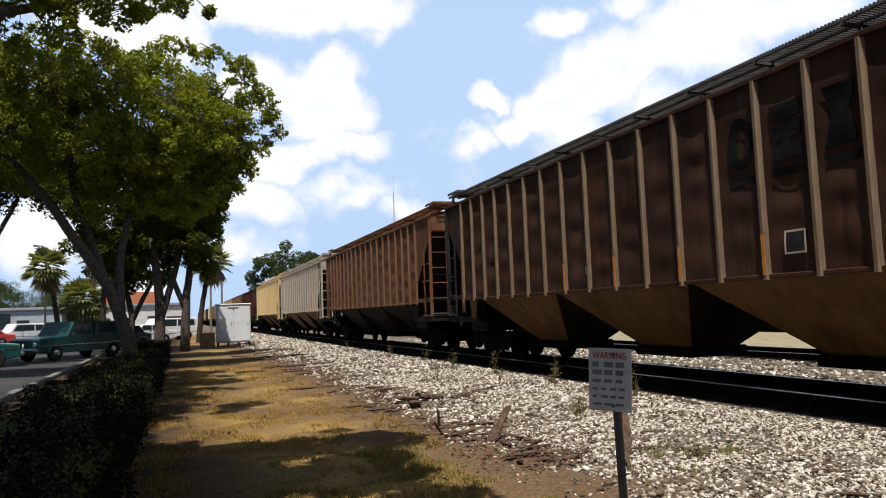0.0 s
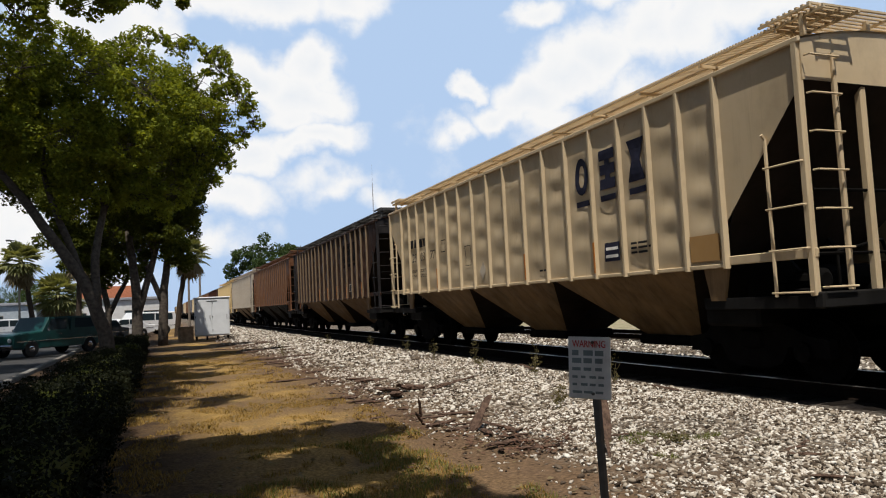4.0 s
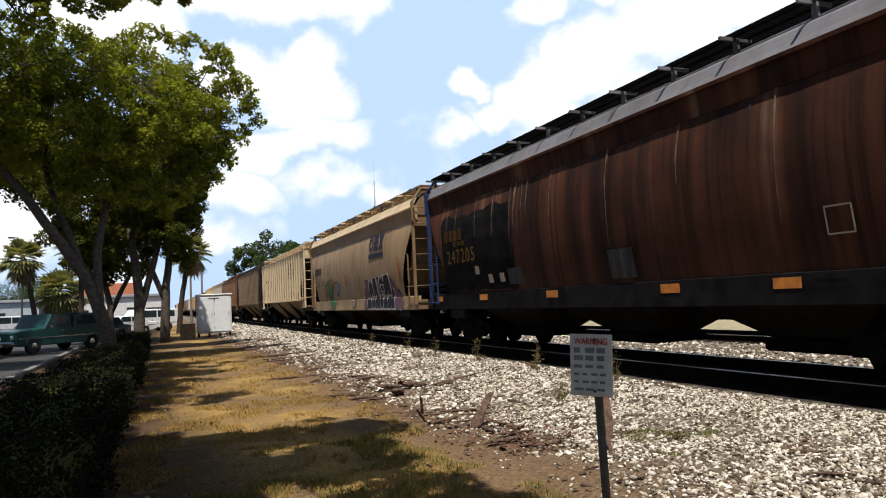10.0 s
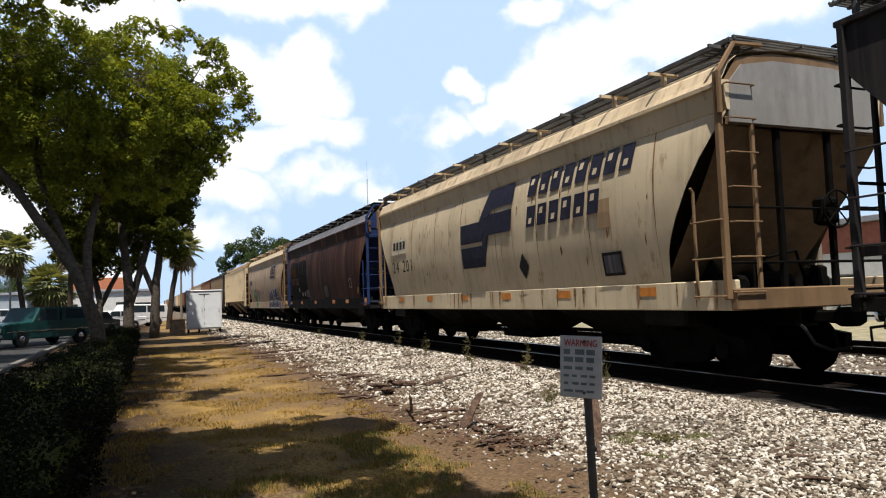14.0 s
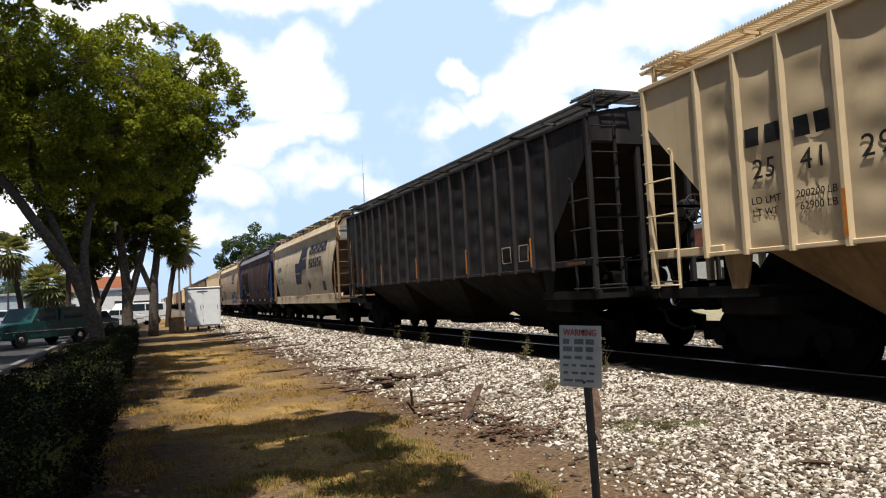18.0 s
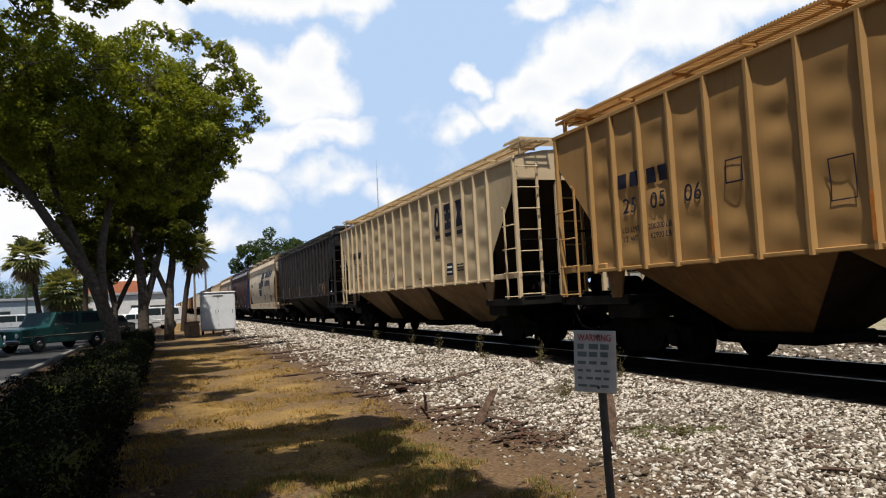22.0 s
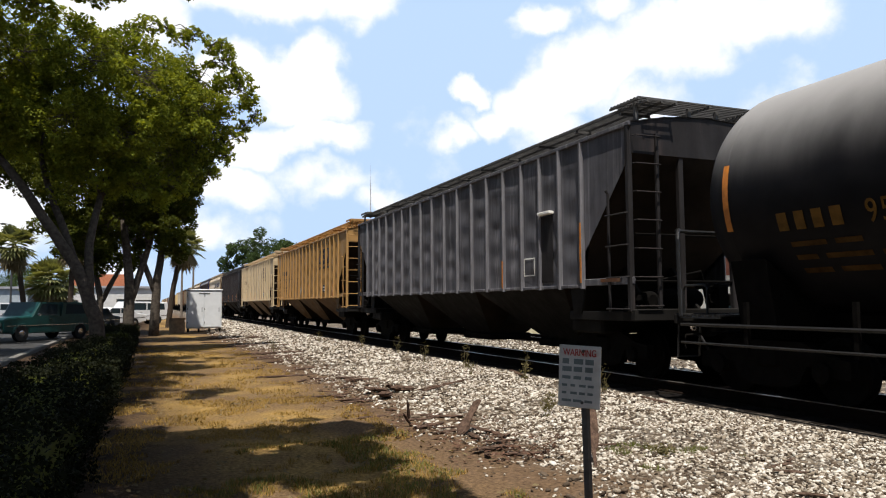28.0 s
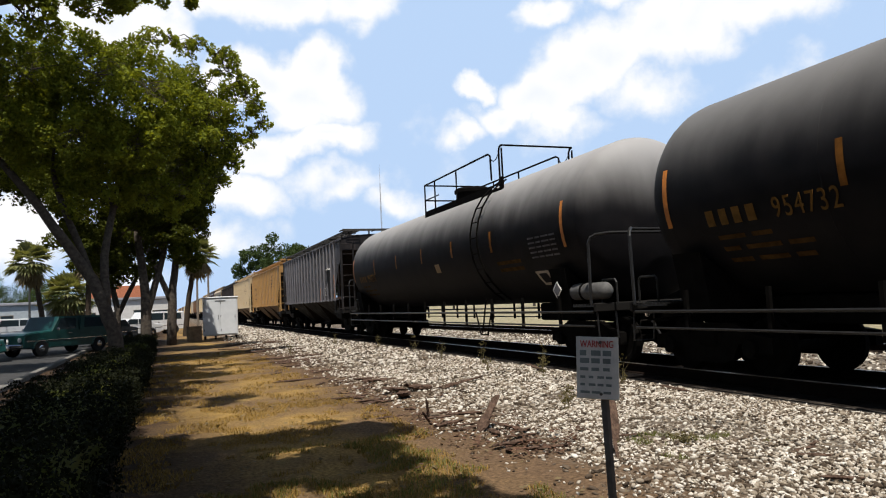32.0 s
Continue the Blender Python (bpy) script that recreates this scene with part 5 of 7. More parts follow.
# ---- small things by the track ----
def warning_sign():
    # stands on a thin post, leaning a little
    s = thing("warning_sign", "small pale metal warning sign on a thin steel post", "sign", pose(*SIGN_AT, 0, 0, -1.0, SIGN_YAW))
    part("post", Shape().prism([(-.024, -.012), (-.012, -.03), (.012, -.03), (.024, -.012), (.018, -.012), (.008, -.022), (-.008, -.022), (-.018, -.012)], -.3, 1.30, "z"), M["galv"], s, m=pose(.02, .045, 0))
    w, h, z0 = .121, .345, 1.015
    pl = part("panel", Shape().box(-w, w, -.004, .004, z0, z0 + h, .003), M["signface"], s, "faded sign panel hung a little askew", m=pose(0, 0, 0, 0, 3.5, 0) @ pose(-.07, 0, 0))
    if "warn" not in MESH:
        MESH["warn"] = text_mesh("WARNING", .055, .19)
    part("heading", MESH["warn"], M["signred"], pl, "red heading that reads WARNING", m=pose(0, -.006, z0 + h - .058, 90, 0, 0))
    for k, (n_, hh) in enumerate(((3, .030), (3, .028), (3, .018), (4, .014), (4, .014), (3, .014))):
        x = -w + .022
        z = z0 + h - .105 - k * .042
        for i in range(n_):
            ww = (2 * w - .044) / n_ - .012
            part("writing_bar", Shape().box(x, x + ww * (.7 + .3 * ((i * 7 + k * 3) % 4) / 3), -.0065, -.004, z, z + hh), M["signink"], pl)
            x += ww + .012
    for z in (z0 + .03, z0 + h - .03):
        part("bolt", Shape().spin([(.009, 0), (.009, .006), (.004, .009)], 8, "y"), M["galv"], pl, m=pose(.02, -.004, z, 0, 0, 180))
    return s


def relay_cabinet():
    b = thing("relay_cabinet", "chalky white steel relay cabinet on short legs by the track", "equipment cabinet", pose(3.14, 46.0, 0, 0, 0, -4))
    w, d, h = 1.0, .8, 2.45
    part("body", Shape().box(-w, w, -d, d, .22, h, .03), M["boxpaint"], b)
    part("roof", Shape().box(-w - .05, w + .05, -d - .05, d + .05, h, h + .08, .03), M["boxpaint"], b)
    for x in (-.48, .48):
        dr = part("door", Shape().box(x - .465, x + .465, -d - .03, -d, .30, h - .08, .012), M["boxpaint"], b)
        part("handle", Shape().tube((x + .36, -d - .06, 1.2), (x + .36, -d - .06, 1.45), .015, n=6), M["galv"], dr)
        for z in (.5, 1.3, 2.1):
            part("hinge", Shape().tube((x - .45, -d - .035, z), (x - .45, -d - .035, z + .12), .018, n=6), M["galv"], dr)
    part("vent", Shape().box(-.3, .3, -d - .045, -d - .03, h - .2, h - .14), M["galv"], b, "grey slotted vent")
    for x in (-.9, -.3, .3, .9):
        for y in (-.7, .7):
            part("leg", Shape().box(x - .05, x + .05, y - .05, y + .05, -.1, .22), M["frame"], b)
    return b


def oil_drum():
    d = thing("oil_drum", "brown rusty steel drum on the grass", "drum", pose(1.55, 44.0, 0))
    part("shell", Shape().spin([(.40, 0), (.42, .02), (.42, .26), (.435, .28), (.42, .30), (.42, .52), (.435, .54), (.42, .56), (.42, .80), (.40, .82), (.38, .81)], 24), M["barrel"], d)
    part("rim", Shape().spin([(.40, .81), (.44, .82), (.44, .86), (.40, .87)], 24), M["barrel"], d)
    return d


SIGN_AT, SIGN_YAW = (2.26, 3.49), -50.0


# ---- the place ----
build_ground()
build_lot()
build_track("track", TRACK, "worn steel rails on dark timber ties in white ballast")
build_track("track", TRACK2, "rusty second track beyond the train")

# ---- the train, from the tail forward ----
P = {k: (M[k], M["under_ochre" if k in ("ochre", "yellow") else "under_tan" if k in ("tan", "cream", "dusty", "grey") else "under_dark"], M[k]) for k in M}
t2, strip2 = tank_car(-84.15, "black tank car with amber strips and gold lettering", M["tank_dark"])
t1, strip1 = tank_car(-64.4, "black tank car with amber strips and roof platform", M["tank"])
e2 = ribbed_hopper(-45.95, (M["slate"], M["under_dark"], M["black"]), "slate grey ribbed covered hopper, sooty and patched")
b3 = ribbed_hopper(-27.9, P["ochre"], "ochre tan ribbed covered hopper with dark block emblem")
b2 = ribbed_hopper(-9.77, P["tan"], "pale tan ribbed covered hopper with dark block emblem")
e1 = ribbed_hopper(8.1, (M["black"], M["under_dark"], M["black"]), "soot black ribbed covered hopper with lattice walkway")
c3 = smooth_hopper(26.1, (M["cream"], M["under_dark"], M["sootytan"]), "cream smooth-sided covered hopper, rust stained, with big dark emblem", M["cream_roof"])
c2 = smooth_hopper(43.35, (M["maroon"], M["under_dark"], M["blue"]), "maroon streaked smooth-sided covered hopper with blue ends", M["grey_roof"])
# c1 roof in lighter tan: its sunlit look is put into the paint
c1 = smooth_hopper(60.45, (M["dusty"], M["under_dark"], M["sootytan"]), "dusty tan smooth-sided covered hopper with spray paint", M["tan"])
b1 = ribbed_hopper(78.2, P["tan"], "pale tan ribbed covered hopper with dark block emblem")
a1 = ribbed_hopper(96.05, (M["darkbrown"], M["under_ochre"], M["black"]), "soot brown ribbed covered hopper with pale bare ribs", rib_mat=M["ribpaint"])
ribbed_hopper(113.9, P["rust"], "rust brown ribbed covered hopper")
ribbed_hopper(131.7, P["grey"], "light grey ribbed covered hopper", near=False)
ribbed_hopper(149.5, P["yellow"], "faded yellow ribbed covered hopper", near=False)
for i, k in enumerate(("maroon", "rust", "dusty", "tan", "slate", "rust", "tan", "black", "dusty", "rust", "grey", "tan", "maroon")):
    ribbed_hopper(167.3 + i * 17.8, P[k], "weathered covered hopper far along the train", detail=False, near=False)

# ---- trees and hedges ----
tree((-2.15, 26.0), [([(.8, 0, -.1), (.55, 0, 1.2), (0, 0, 2.8), (-1.5, -.3, 5.2), (-2.7, -.3, 6.8)], .27, .1), ([(0, 0, 2.7), (-.4, .2, 3.9), (-1.0, .3, 5.6), (-1.2, .3, 6.6)], .15, .07), ([(.35, 0, 2.0), (.3, .2, 3.6), (.6, .4, 5.2), (1.0, .5, 6.8)], .16, .08)],
     [(-2.35, 0.0, 10.1, 1.3), (-0.45, 0.3, 10.3, 1.25), (1.35, 0.0, 10.1, 1.2), (2.75, 0.4, 9.5, 1.1), (-5.75, 0.2, 9.15, 1.63), (-4.15, 0.0, 9.15, 1.73), (-2.35, -0.4, 8.75, 1.82), (-0.55, 0.6, 8.95, 1.82), (1.25, -0.3, 8.85, 1.82), (3.05, 0.3, 8.35, 1.63), (3.8, 0.0, 8.55, 0.86), (-5.95, 0.4, 7.45, 1.54), (-4.35, -0.3, 7.35, 1.63), (-2.75, 0.5, 7.05, 1.54), (-0.95, -0.5, 7.35, 1.73), (0.65, 0.5, 6.95, 1.73), (2.35, -0.3, 6.85, 1.63), (3.1, 0.4, 6.75, .8), (0.25, 0.0, 5.75, 1.25), (1.7, 0.3, 5.7, 1.1), (2.7, 0.0, 5.8, .8), (3.7, .2, 7.0, .75), (3.4, .3, 6.2, .65), (4.1, 0.2, 7.55, 0.6), (-5.9, 0.3, 10.2, 1.3), (-4.3, 0, 10.2, 1.2), (3.6, 0.2, 9.4, 0.8), (4.3, 0.1, 8.0, 0.6), (4.3, 0.2, 10.2, 0.6), (4.0, 0.2, 10.7, 0.4), (3.4, 0, 11.0, 0.35), (2.5, 0, 11.1, .3), (5.0, 0.1, 9.2, 0.7), (4.9, 0, 9.8, 0.4), (5.3, 0, 8.8, .4), (5.6, .1, 8.3, .3), (4.6, .1, 9.4, .5), (4.9, .2, 7.6, .4), (5.2, .1, 8.0, .3), (4.5, .2, 6.9, .4), (4.1, .1, 6.2, .35), (4.4, 0, 10.7, .35), (3.0, 0, 10.9, .5), (1.9, .1, 11.1, .5), (-5.0, -2.0, 8.7, 1.3), (-3.2, -2.2, 8.9, 1.3), (-1.4, -2.0, 9.1, 1.3), (.4, -2.2, 9.0, 1.3), (2.0, -2.0, 8.6, 1.2), (-2.4, -1.8, 7.4, 1.1), (-.4, -1.9, 7.3, 1.1), (1.4, -1.7, 7.0, 1.0)],
     125000, .125, 11, "broad leafy street tree with forked grey trunk beside the hedge", spread=26, fine=(.12, .36))
tree((-.75, 33.0), [([(0, 0, -.1), (0, 0, 2.5), (-.3, .2, 5.2)], .25, .14), ([(.0, .0, 1.6), (.7, .2, 4.0), (1.2, .2, 6.0)], .16, .09)],
     [(-.3, 0, 6.6, 1.8), (1.4, .2, 6.2, 1.7), (1.8, 0, 7.3, 1.4), (.8, .2, 8.4, 1.9), (2.6, .4, 9.0, 1.4), (1.6, 0, 10.2, 1.7), (-.6, 0, 9.2, 1.9), (1.9, .2, 5.4, .9), (-2.2, 0, 5.8, 1.4), (-.9, .2, 5.0, 1.1), (-3.1, 0, 6.8, 1.6), (.4, 0, 4.6, 1.0), (-1.6, 1.0, 4.4, .8)],
     60000, .14, 12, "leafy street tree with straight grey trunk", mat="leaf_dark", spread=16, fine=(.15, .42))
tree((.3, 41.0), [([(0, 0, -.1), (.1, 0, 3.0), (.5, .2, 6.0)], .27, .14), ([(.05, 0, 2.2), (-.8, 0, 4.4), (-1.5, 0, 6.2)], .16, .09)],
     [(-1.4, 0, 6.8, 1.9), (.2, .2, 6.6, 1.8), (.9, -1.0, 7.4, 1.3), (.4, .2, 9.0, 1.7), (1.2, -1.2, 9.0, 1.2), (-.6, 0, 9.2, 1.9), (1.2, 0, 5.0, 1.0)],
     26000, .2, 13, "dense street tree with dark trunk", mat="leaf_dark", spread=9)
# the trees that overhang the lawn and the hedge
tree((-2.9, 5.0), [([(0, 0, -.1), (.2, .2, 2.6), (.8, .6, 5.0), (1.8, 1.0, 7.0)], .34, .16), ([(.2, .2, 2.4), (-.6, 2.0, 5.0), (-.8, 4.0, 7.2)], .2, .1), ([(.8, .6, 5.0), (2.6, -.4, 6.4), (4.4, -.8, 7.2)], .15, .07)],
     [(1.4, -1.4, 7.6, 1.5), (3.0, -1.4, 7.6, 1.3), (1.6, .6, 8.0, 1.5), (2.6, .3, 7.8, 1.1), (3.2, -.4, 7.6, 1.0), (3.6, .7, 8.0, 1.2), (-.4, 1.6, 7.6, 1.6), (-.9, 3.8, 8.0, 1.5), (-2.0, -.6, 7.0, 1.8), (.2, -2.6, 7.0, 1.6), (-.4, 6.4, 8.4, 1.4), (3.2, -3.2, 7.4, 1.5), (-.2, .2, 9.0, 1.6), (3.4, -3.9, 7.4, 1.2), (1.4, -3.6, 7.4, 1.5), (-.4, -4.4, 7.2, 1.6), (.7, -4.6, 7.0, 1.5), (.6, -2.6, 7.0, 1.4), (.8, -.5, 7.0, 1.3), (2.6, -.4, 8.6, 1.3)],
     150000, .125, 14, "overhanging leafy tree beside the lawn", spread=16, fine=(.15, .42))
tree((-4.9, 12.0), [([(0, 0, -.1), (-.3, .1, 3.0), (.3, .4, 7.0), (1.9, 1.4, 10.4)], .32, .15), ([(.3, .4, 7.0), (1.4, -.4, 9.0), (2.4, -1.6, 10.2)], .16, .08), ([(.5, .6, 7.4), (1.0, 3.2, 10.4), (2.2, 6.2, 12.2)], .14, .07), ([(.2, .6, 6.6), (1.0, 3.0, 7.4), (1.8, 4.0, 7.9), (2.9, 4.3, 8.3)], .2, .05)],
     [(2.2, 3.3, 11.0, 1.8), (4.1, 3.9, 11.2, 1.3), (2.2, .5, 10.4, 1.8), (2.3, -1.9, 10.0, 1.6), (3.1, 5.9, 11.6, 1.7), (2.5, 8.1, 12.6, 1.7), (.3, 3.1, 10.6, 1.9), (.3, .1, 9.8, 1.7), (.9, 6.1, 11.4, 1.7), (5.3, 6.1, 11.2, .5), (6.0, 7.5, 11.6, .35), (4.5, 7.1, 11.5, .6), (3.8, -2.1, 9.6, 1.2), (2.3, 4.5, 7.9, .9), (3.5, 4.5, 8.4, .8), (4.4, 4.8, 8.8, .5), (5.0, 5, 8.8, .25), (5.6, 5, 8.7, .12), (1.4, 4.6, 7.6, .8), (3.6, 1.2, 10.4, 1.2), (1.2, 9.8, 12.6, 1.6), (2.4, 10.6, 12.9, 1.4)],
     90000, .12, 15, "tall leafy tree over the hedge", spread=18, fine=(.13, .38))
tree((-8.2, 36.5), [([(0, 0, -.1), (.1, 0, 2.8), (.5, .2, 6.0)], .28, .14), ([(.1, 0, 2.4), (.3, .4, 5.0), (1.4, .5, 7.4)], .16, .08)],
     [(.5, 0, 8.2, 2.0), (2.4, .3, 8.4, 1.8), (4.2, .2, 8.2, 1.8), (1.4, 0, 9.4, 2.0), (3.4, .4, 9.4, 2.0), (-1.2, 0, 8.0, 2.0), (2.4, 0, 11.0, 1.8), (.2, 0, 10.6, 1.8), (5.2, .2, 9.0, 1.6), (-1.6, -3.0, 8.6, 2.0), (1.0, -3.4, 9.2, 2.0), (3.0, 2.8, 8.2, 1.8)],
     52000, .17, 16, "leafy tree shading the parked cars", mat="leaf_dark", spread=10)
tree((-4.4, -3.0), [([(0, 0, -.1), (.2, .2, 3.0), (1.0, 1.0, 6.4)], .32, .16), ([(.2, .2, 2.8), (1.8, .2, 5.0), (3.2, .2, 6.8)], .2, .1)],
     [(1.0, 1.0, 7.4, 1.9), (3.2, .2, 7.6, 1.6), (0, 3.4, 8.0, 1.9), (1.8, 3.6, 8.4, 1.7), (-1.0, 0, 7.4, 2.0), (1.4, -1.6, 7.6, 1.8), (3.0, 2.2, 8.6, 1.2), (.2, 5.6, 8.8, 1.7), (2.0, 5.8, 9.0, 1.3), (-2.4, 2.4, 8.4, 2.0), (-2.0, 5.0, 8.8, 2.0), (-3.4, 7.4, 8.6, 2.0), (-.8, 8.0, 9.2, 1.8), (1.6, 7.2, 8.6, 1.5), (2.6, 8.6, 8.8, 1.3)],
     110000, .14, 17, "leafy tree that shades the near lawn and hedge", spread=16, fine=(.17, .45))
tree((-2.6, 45.0), [([(0, 0, -.1), (.1, 0, 2.0), (-.4, .2, 4.4)], .24, .12), ([(.05, 0, 1.6), (.9, 0, 3.4), (1.6, 0, 4.8)], .16, .08)],
     [(-.4, 0, 5.0, 1.5), (1.4, .2, 5.2, 1.5), (-1.8, 0, 5.8, 1.5), (.4, .2, 6.8, 1.8), (2.6, .4, 6.4, 1.5), (-.6, 0, 3.8, .8), (1.9, 0, 4.0, .8)],
     24000, .2, 18, "small dark tree among the parked cars", mat="leaf_dark", spread=9)
palm((1.35, 55.5), 6.0, (.9, .2), 1.7, 21, "cabbage palm with dark trunk near the cabinet")
palm((-8.5, 62.0), 6.2, (-.9, 0), 1.9, 22, "leaning cabbage palm behind the car park")
palm((-7.3, 66.0), 3.7, (-.1, 0), 2.3, 23, "low bushy cabbage palm behind the car park")
palm((-5.2, 58.0), 6.6, (.2, 0), 2.1, 24, "cabbage palm behind the parked cars")
for i, (y0, y1, h) in enumerate(((3.5, 9.6, .86), (9.9, 16.4, .80), (16.7, 23.0, .74), (26.0, 34.0, .8))):
    hedge(-1.80 + .04 * i, -.48 + .03 * i, y0, y1, h, 31 + i, "clipped dark green hedge along the car park")

# plain unseen walls, added to keep low sky light off the car sides
for name, x0, x1, y0, y1 in (("wall_west", -32.5, -32, -60, 60), ("wall_south", -32, 60, -40.5, -40)):
    tagged(part(name, Shape().box(x0, x1, y0, y1, -.3, 11.0), M["pole"]), "plain wall that closes the place", "wall", kind="structure")
warning_sign()
relay_cabinet()
oil_drum()


# ---- lettering and marks on the train ----
PX = -1.612          # on the sheet between the ribs


def panel(car, name, x, y0, y1, z0, z1, mat, label="", depth=.006):
    return part(name, Shape().box(x - depth, x, y0, y1, z0, z1), mat, car, label)


def rib_reflectors(car, which, z0=1.66, z1=2.2):
    for i in which:
        y = RIB_Y[i]
        part("reflector", shared(f"rr{z0}{z1}", lambda: Shape().box(-.006, 0, -.026, .026, z0, z1)), M["orange"], car, "faded orange reflector strip", m=pose(-1.654, y, 0))


def frame_mark(car, x, y0, y1, z0, z1, mat, t=.03):
    """A thin painted frame with two lines of small bars in it."""
    f = part("data_frame", Shape().box(x - .006, x, y0, y1, z0, z0 + t).box(x - .006, x, y0, y1, z1 - t, z1).box(x - .006, x, y0, y0 + t, z0, z1).box(x - .006, x, y1 - t, y1, z0, z1), mat, car)
    return f


def diamond(car, x, y, z, r, mat):
    part("hazard_diamond", shared(f"dia{r}", lambda: Shape().prism([(0, -r), (r * .75, 0), (0, r), (-r * .75, 0)], -.006, 0, "x")), mat, car, m=pose(x, y, z))


def small_print(car, x, y, z, mat, rows=3, w=.5, h=.035):
    for k in range(rows):
        bar_text(car, [w * .3, w * .45, w * .2][: 2 + k % 2], x, y, z - k * .075, h, mat, .04, "small_print")


def tan_hopper_marks(car, figures, ink, emblem_ink, n):
    emblem(car, PX, -3.12, 3.08, .68, emblem_ink, .80, .44)
    for txt, y in zip(figures, (5.92, 5.18, 4.40)):
        numbers(car, txt, PX, y, 2.50, .36, ink, .40, "black car number")
    bar_text(car, [.22, .22], PX, 6.18, 2.92, .24, ink, .10, "reporting_mark")
    bar_text(car, [.2, .2], PX, 5.42, 2.90, .24, ink, .08, "reporting_mark")
    for k, (txt, y, w) in enumerate((("LD LMT", 5.92, .46), ("LT WT", 5.95, .38), ("200200 LB", 5.18, .56), ("62900 LB", 5.16, .5))):
        key = "weight" + txt
        if key not in MESH:
            MESH[key] = text_mesh(txt, .13, w)
        part("weight_stencil", MESH[key], ink, car, "small black weight stencil", m=pose(PX, y, 2.18 - .15 * (k % 2), 90, 0, -90))
    frame_mark(car, PX, 3.40, 3.72, 2.62, 2.95, ink, .02)
    frame_mark(car, PX, 1.75, 2.10, 2.15, 2.65, ink, .015)
    diamond(car, PX, 1.1, 1.98, .22, M["grey"])
    panel(car, "data_panel", PX, -4.36, -3.93, 1.84, 2.16, M["navy"], "dark blue data panel")
    for k in range(2):
        panel(car, "data_line", PX - .007, -4.32, -3.97, 1.90 + k * .13, 1.95 + k * .13, M["white"])
    if car is not b3:
        small_print(car, PX, -4.68, 2.07, ink)
    small_print(car, PX, .4 - 2.0, 1.80, ink, 1)
    rib_reflectors(car, n)


tan_hopper_marks(b1, ("25", "03", "77"), M["blackpaint"], M["navy"], (4, 7, 13))
tan_hopper_marks(b2, ("25", "41", "29"), M["blackpaint"], M["navy"], (5, 8, 11, 14))
tan_hopper_marks(b3, ("25", "05", "06"), M["navy"], M["navy"], (1, 4, 7, 10, 13))
# welded access panel and orange post end
panel(b2, "access_panel", PX, -.98, -.34, 1.66, 2.62, M["tan"], "riveted access panel", .02)
panel(b1, "repair_plate", PX, -6.66, -6.08, 1.68, 2.05, M["ochre"], "rusty repair plate", .012)
emblem(a1, PX, -3.10, 3.06, .72, M["soot"], .80, .47)
rib_reflectors(a1, (1, 4, 6, 8, 10), 1.62, 2.15)
frame_mark(a1, PX, -4.32, -3.98, 1.86, 2.16, M["grey"], .025)
panel(a1, "data_panel", PX, -4.29, -4.01, 1.89, 2.13, M["blackpaint"])
panel(a1, "small_plate", PX, .62, .8, 1.9, 2.05, M["grey"])
rib_reflectors(e1, (1, 5, 9, 13, 16), 1.66, 2.25)
for y in (-5.42, -4.66):
    frame_mark(e1, PX, y - .4, y, 1.80, 2.15, M["grey"], .018)
panel(e1, "red_tag", -1.64, -7.9, -7.3, 1.63, 1.69, M["rust"])
rib_reflectors(e2, (4,), 1.63, 2.22)
rib_reflectors(e2, (0,), 1.66, 2.74)
frame_mark(e2, PX, -5.02, -4.58, 1.85, 2.22, M["white"], .025)
part("bracket", Shape().box(-1.72, -1.60, -5.78, -5.32, 3.02, 3.08, .01), M["white"], e2, "bright bent bracket")
panel(e2, "dark_patch", PX, -5.74, -5.30, 1.7, 3.0, M["black"], "dark painted patch")
panel(e2, "red_tag", -1.64, -7.9, -7.35, 1.65, 1.71, M["rust"])
# smooth hoppers: emblem, numbers, sill reflectors
AX = -1.625
for car, marks in ((c1, ()), (c2, (7.4, 4.47, 1.2, -2.39, -4.62)), (c3, (5.93, 3.5, 1.09, -1.19, -3.6, -6.07))):
    for y in marks:
        panel(car, "reflector", -1.487, y - .22, y + .22, 1.22, 1.36, M["orange"], "orange sill reflector")
panel(c2, "reflector", -1.487, -7.42, -6.95, 1.12, 1.40, M["orange"], "large orange reflector")
panel(c2, "reflector", -1.53, -6.55, -6.33, 1.58, 1.82, M["gold"])
frame_mark(c2, AX, -5.7, -5.33, 1.82, 2.16, M["grey"], .02)
for y, z in ((4.7, 1.95), (4.0, 1.72), (3.4, 1.72)):
    panel(c2, "pale_patch", AX, y - .22, y, z - .1, z + .1, M["grey"], "pale painted-out patch")
numbers(c2, "247205", AX, 5.5, 2.2, .50, M["gold"], 1.85, "dull gold car number")
bar_text(c2, [.24, .2, .24, .22], AX, 6.5, 2.78, .28, M["dimgold"], .08, "reporting_mark")
bar_text(c2, [.18, .18, .18], AX, 5.9, 2.62, .12, M["dimgold"], .08, "reporting_mark")
for y0, y1, z0, z1 in ((-1.6, -.9, 1.5, 2.0), (2.3, 3.0, 1.55, 1.9)):
    panel(c2, "grey_patch", -1.60, y0, y1, z0, z1, M["slate"], "grey worn patch", .004)
numbers(c1, "255147", AX, 5.65, 2.12, .40, M["blackpaint"], 2.0, "black car number")
bar_text(c1, [.26, .24, .26, .24], AX, 6.6, 2.68, .32, M["blackpaint"], .10, "reporting_mark")
emblem(c1, AX + .01, -3.02, 3.12, .54, M["navy"], .62, .56)
panel(c1, "emblem_bar", AX + .008, -4.85, -3.0, 2.86, 3.0, M["navy"])
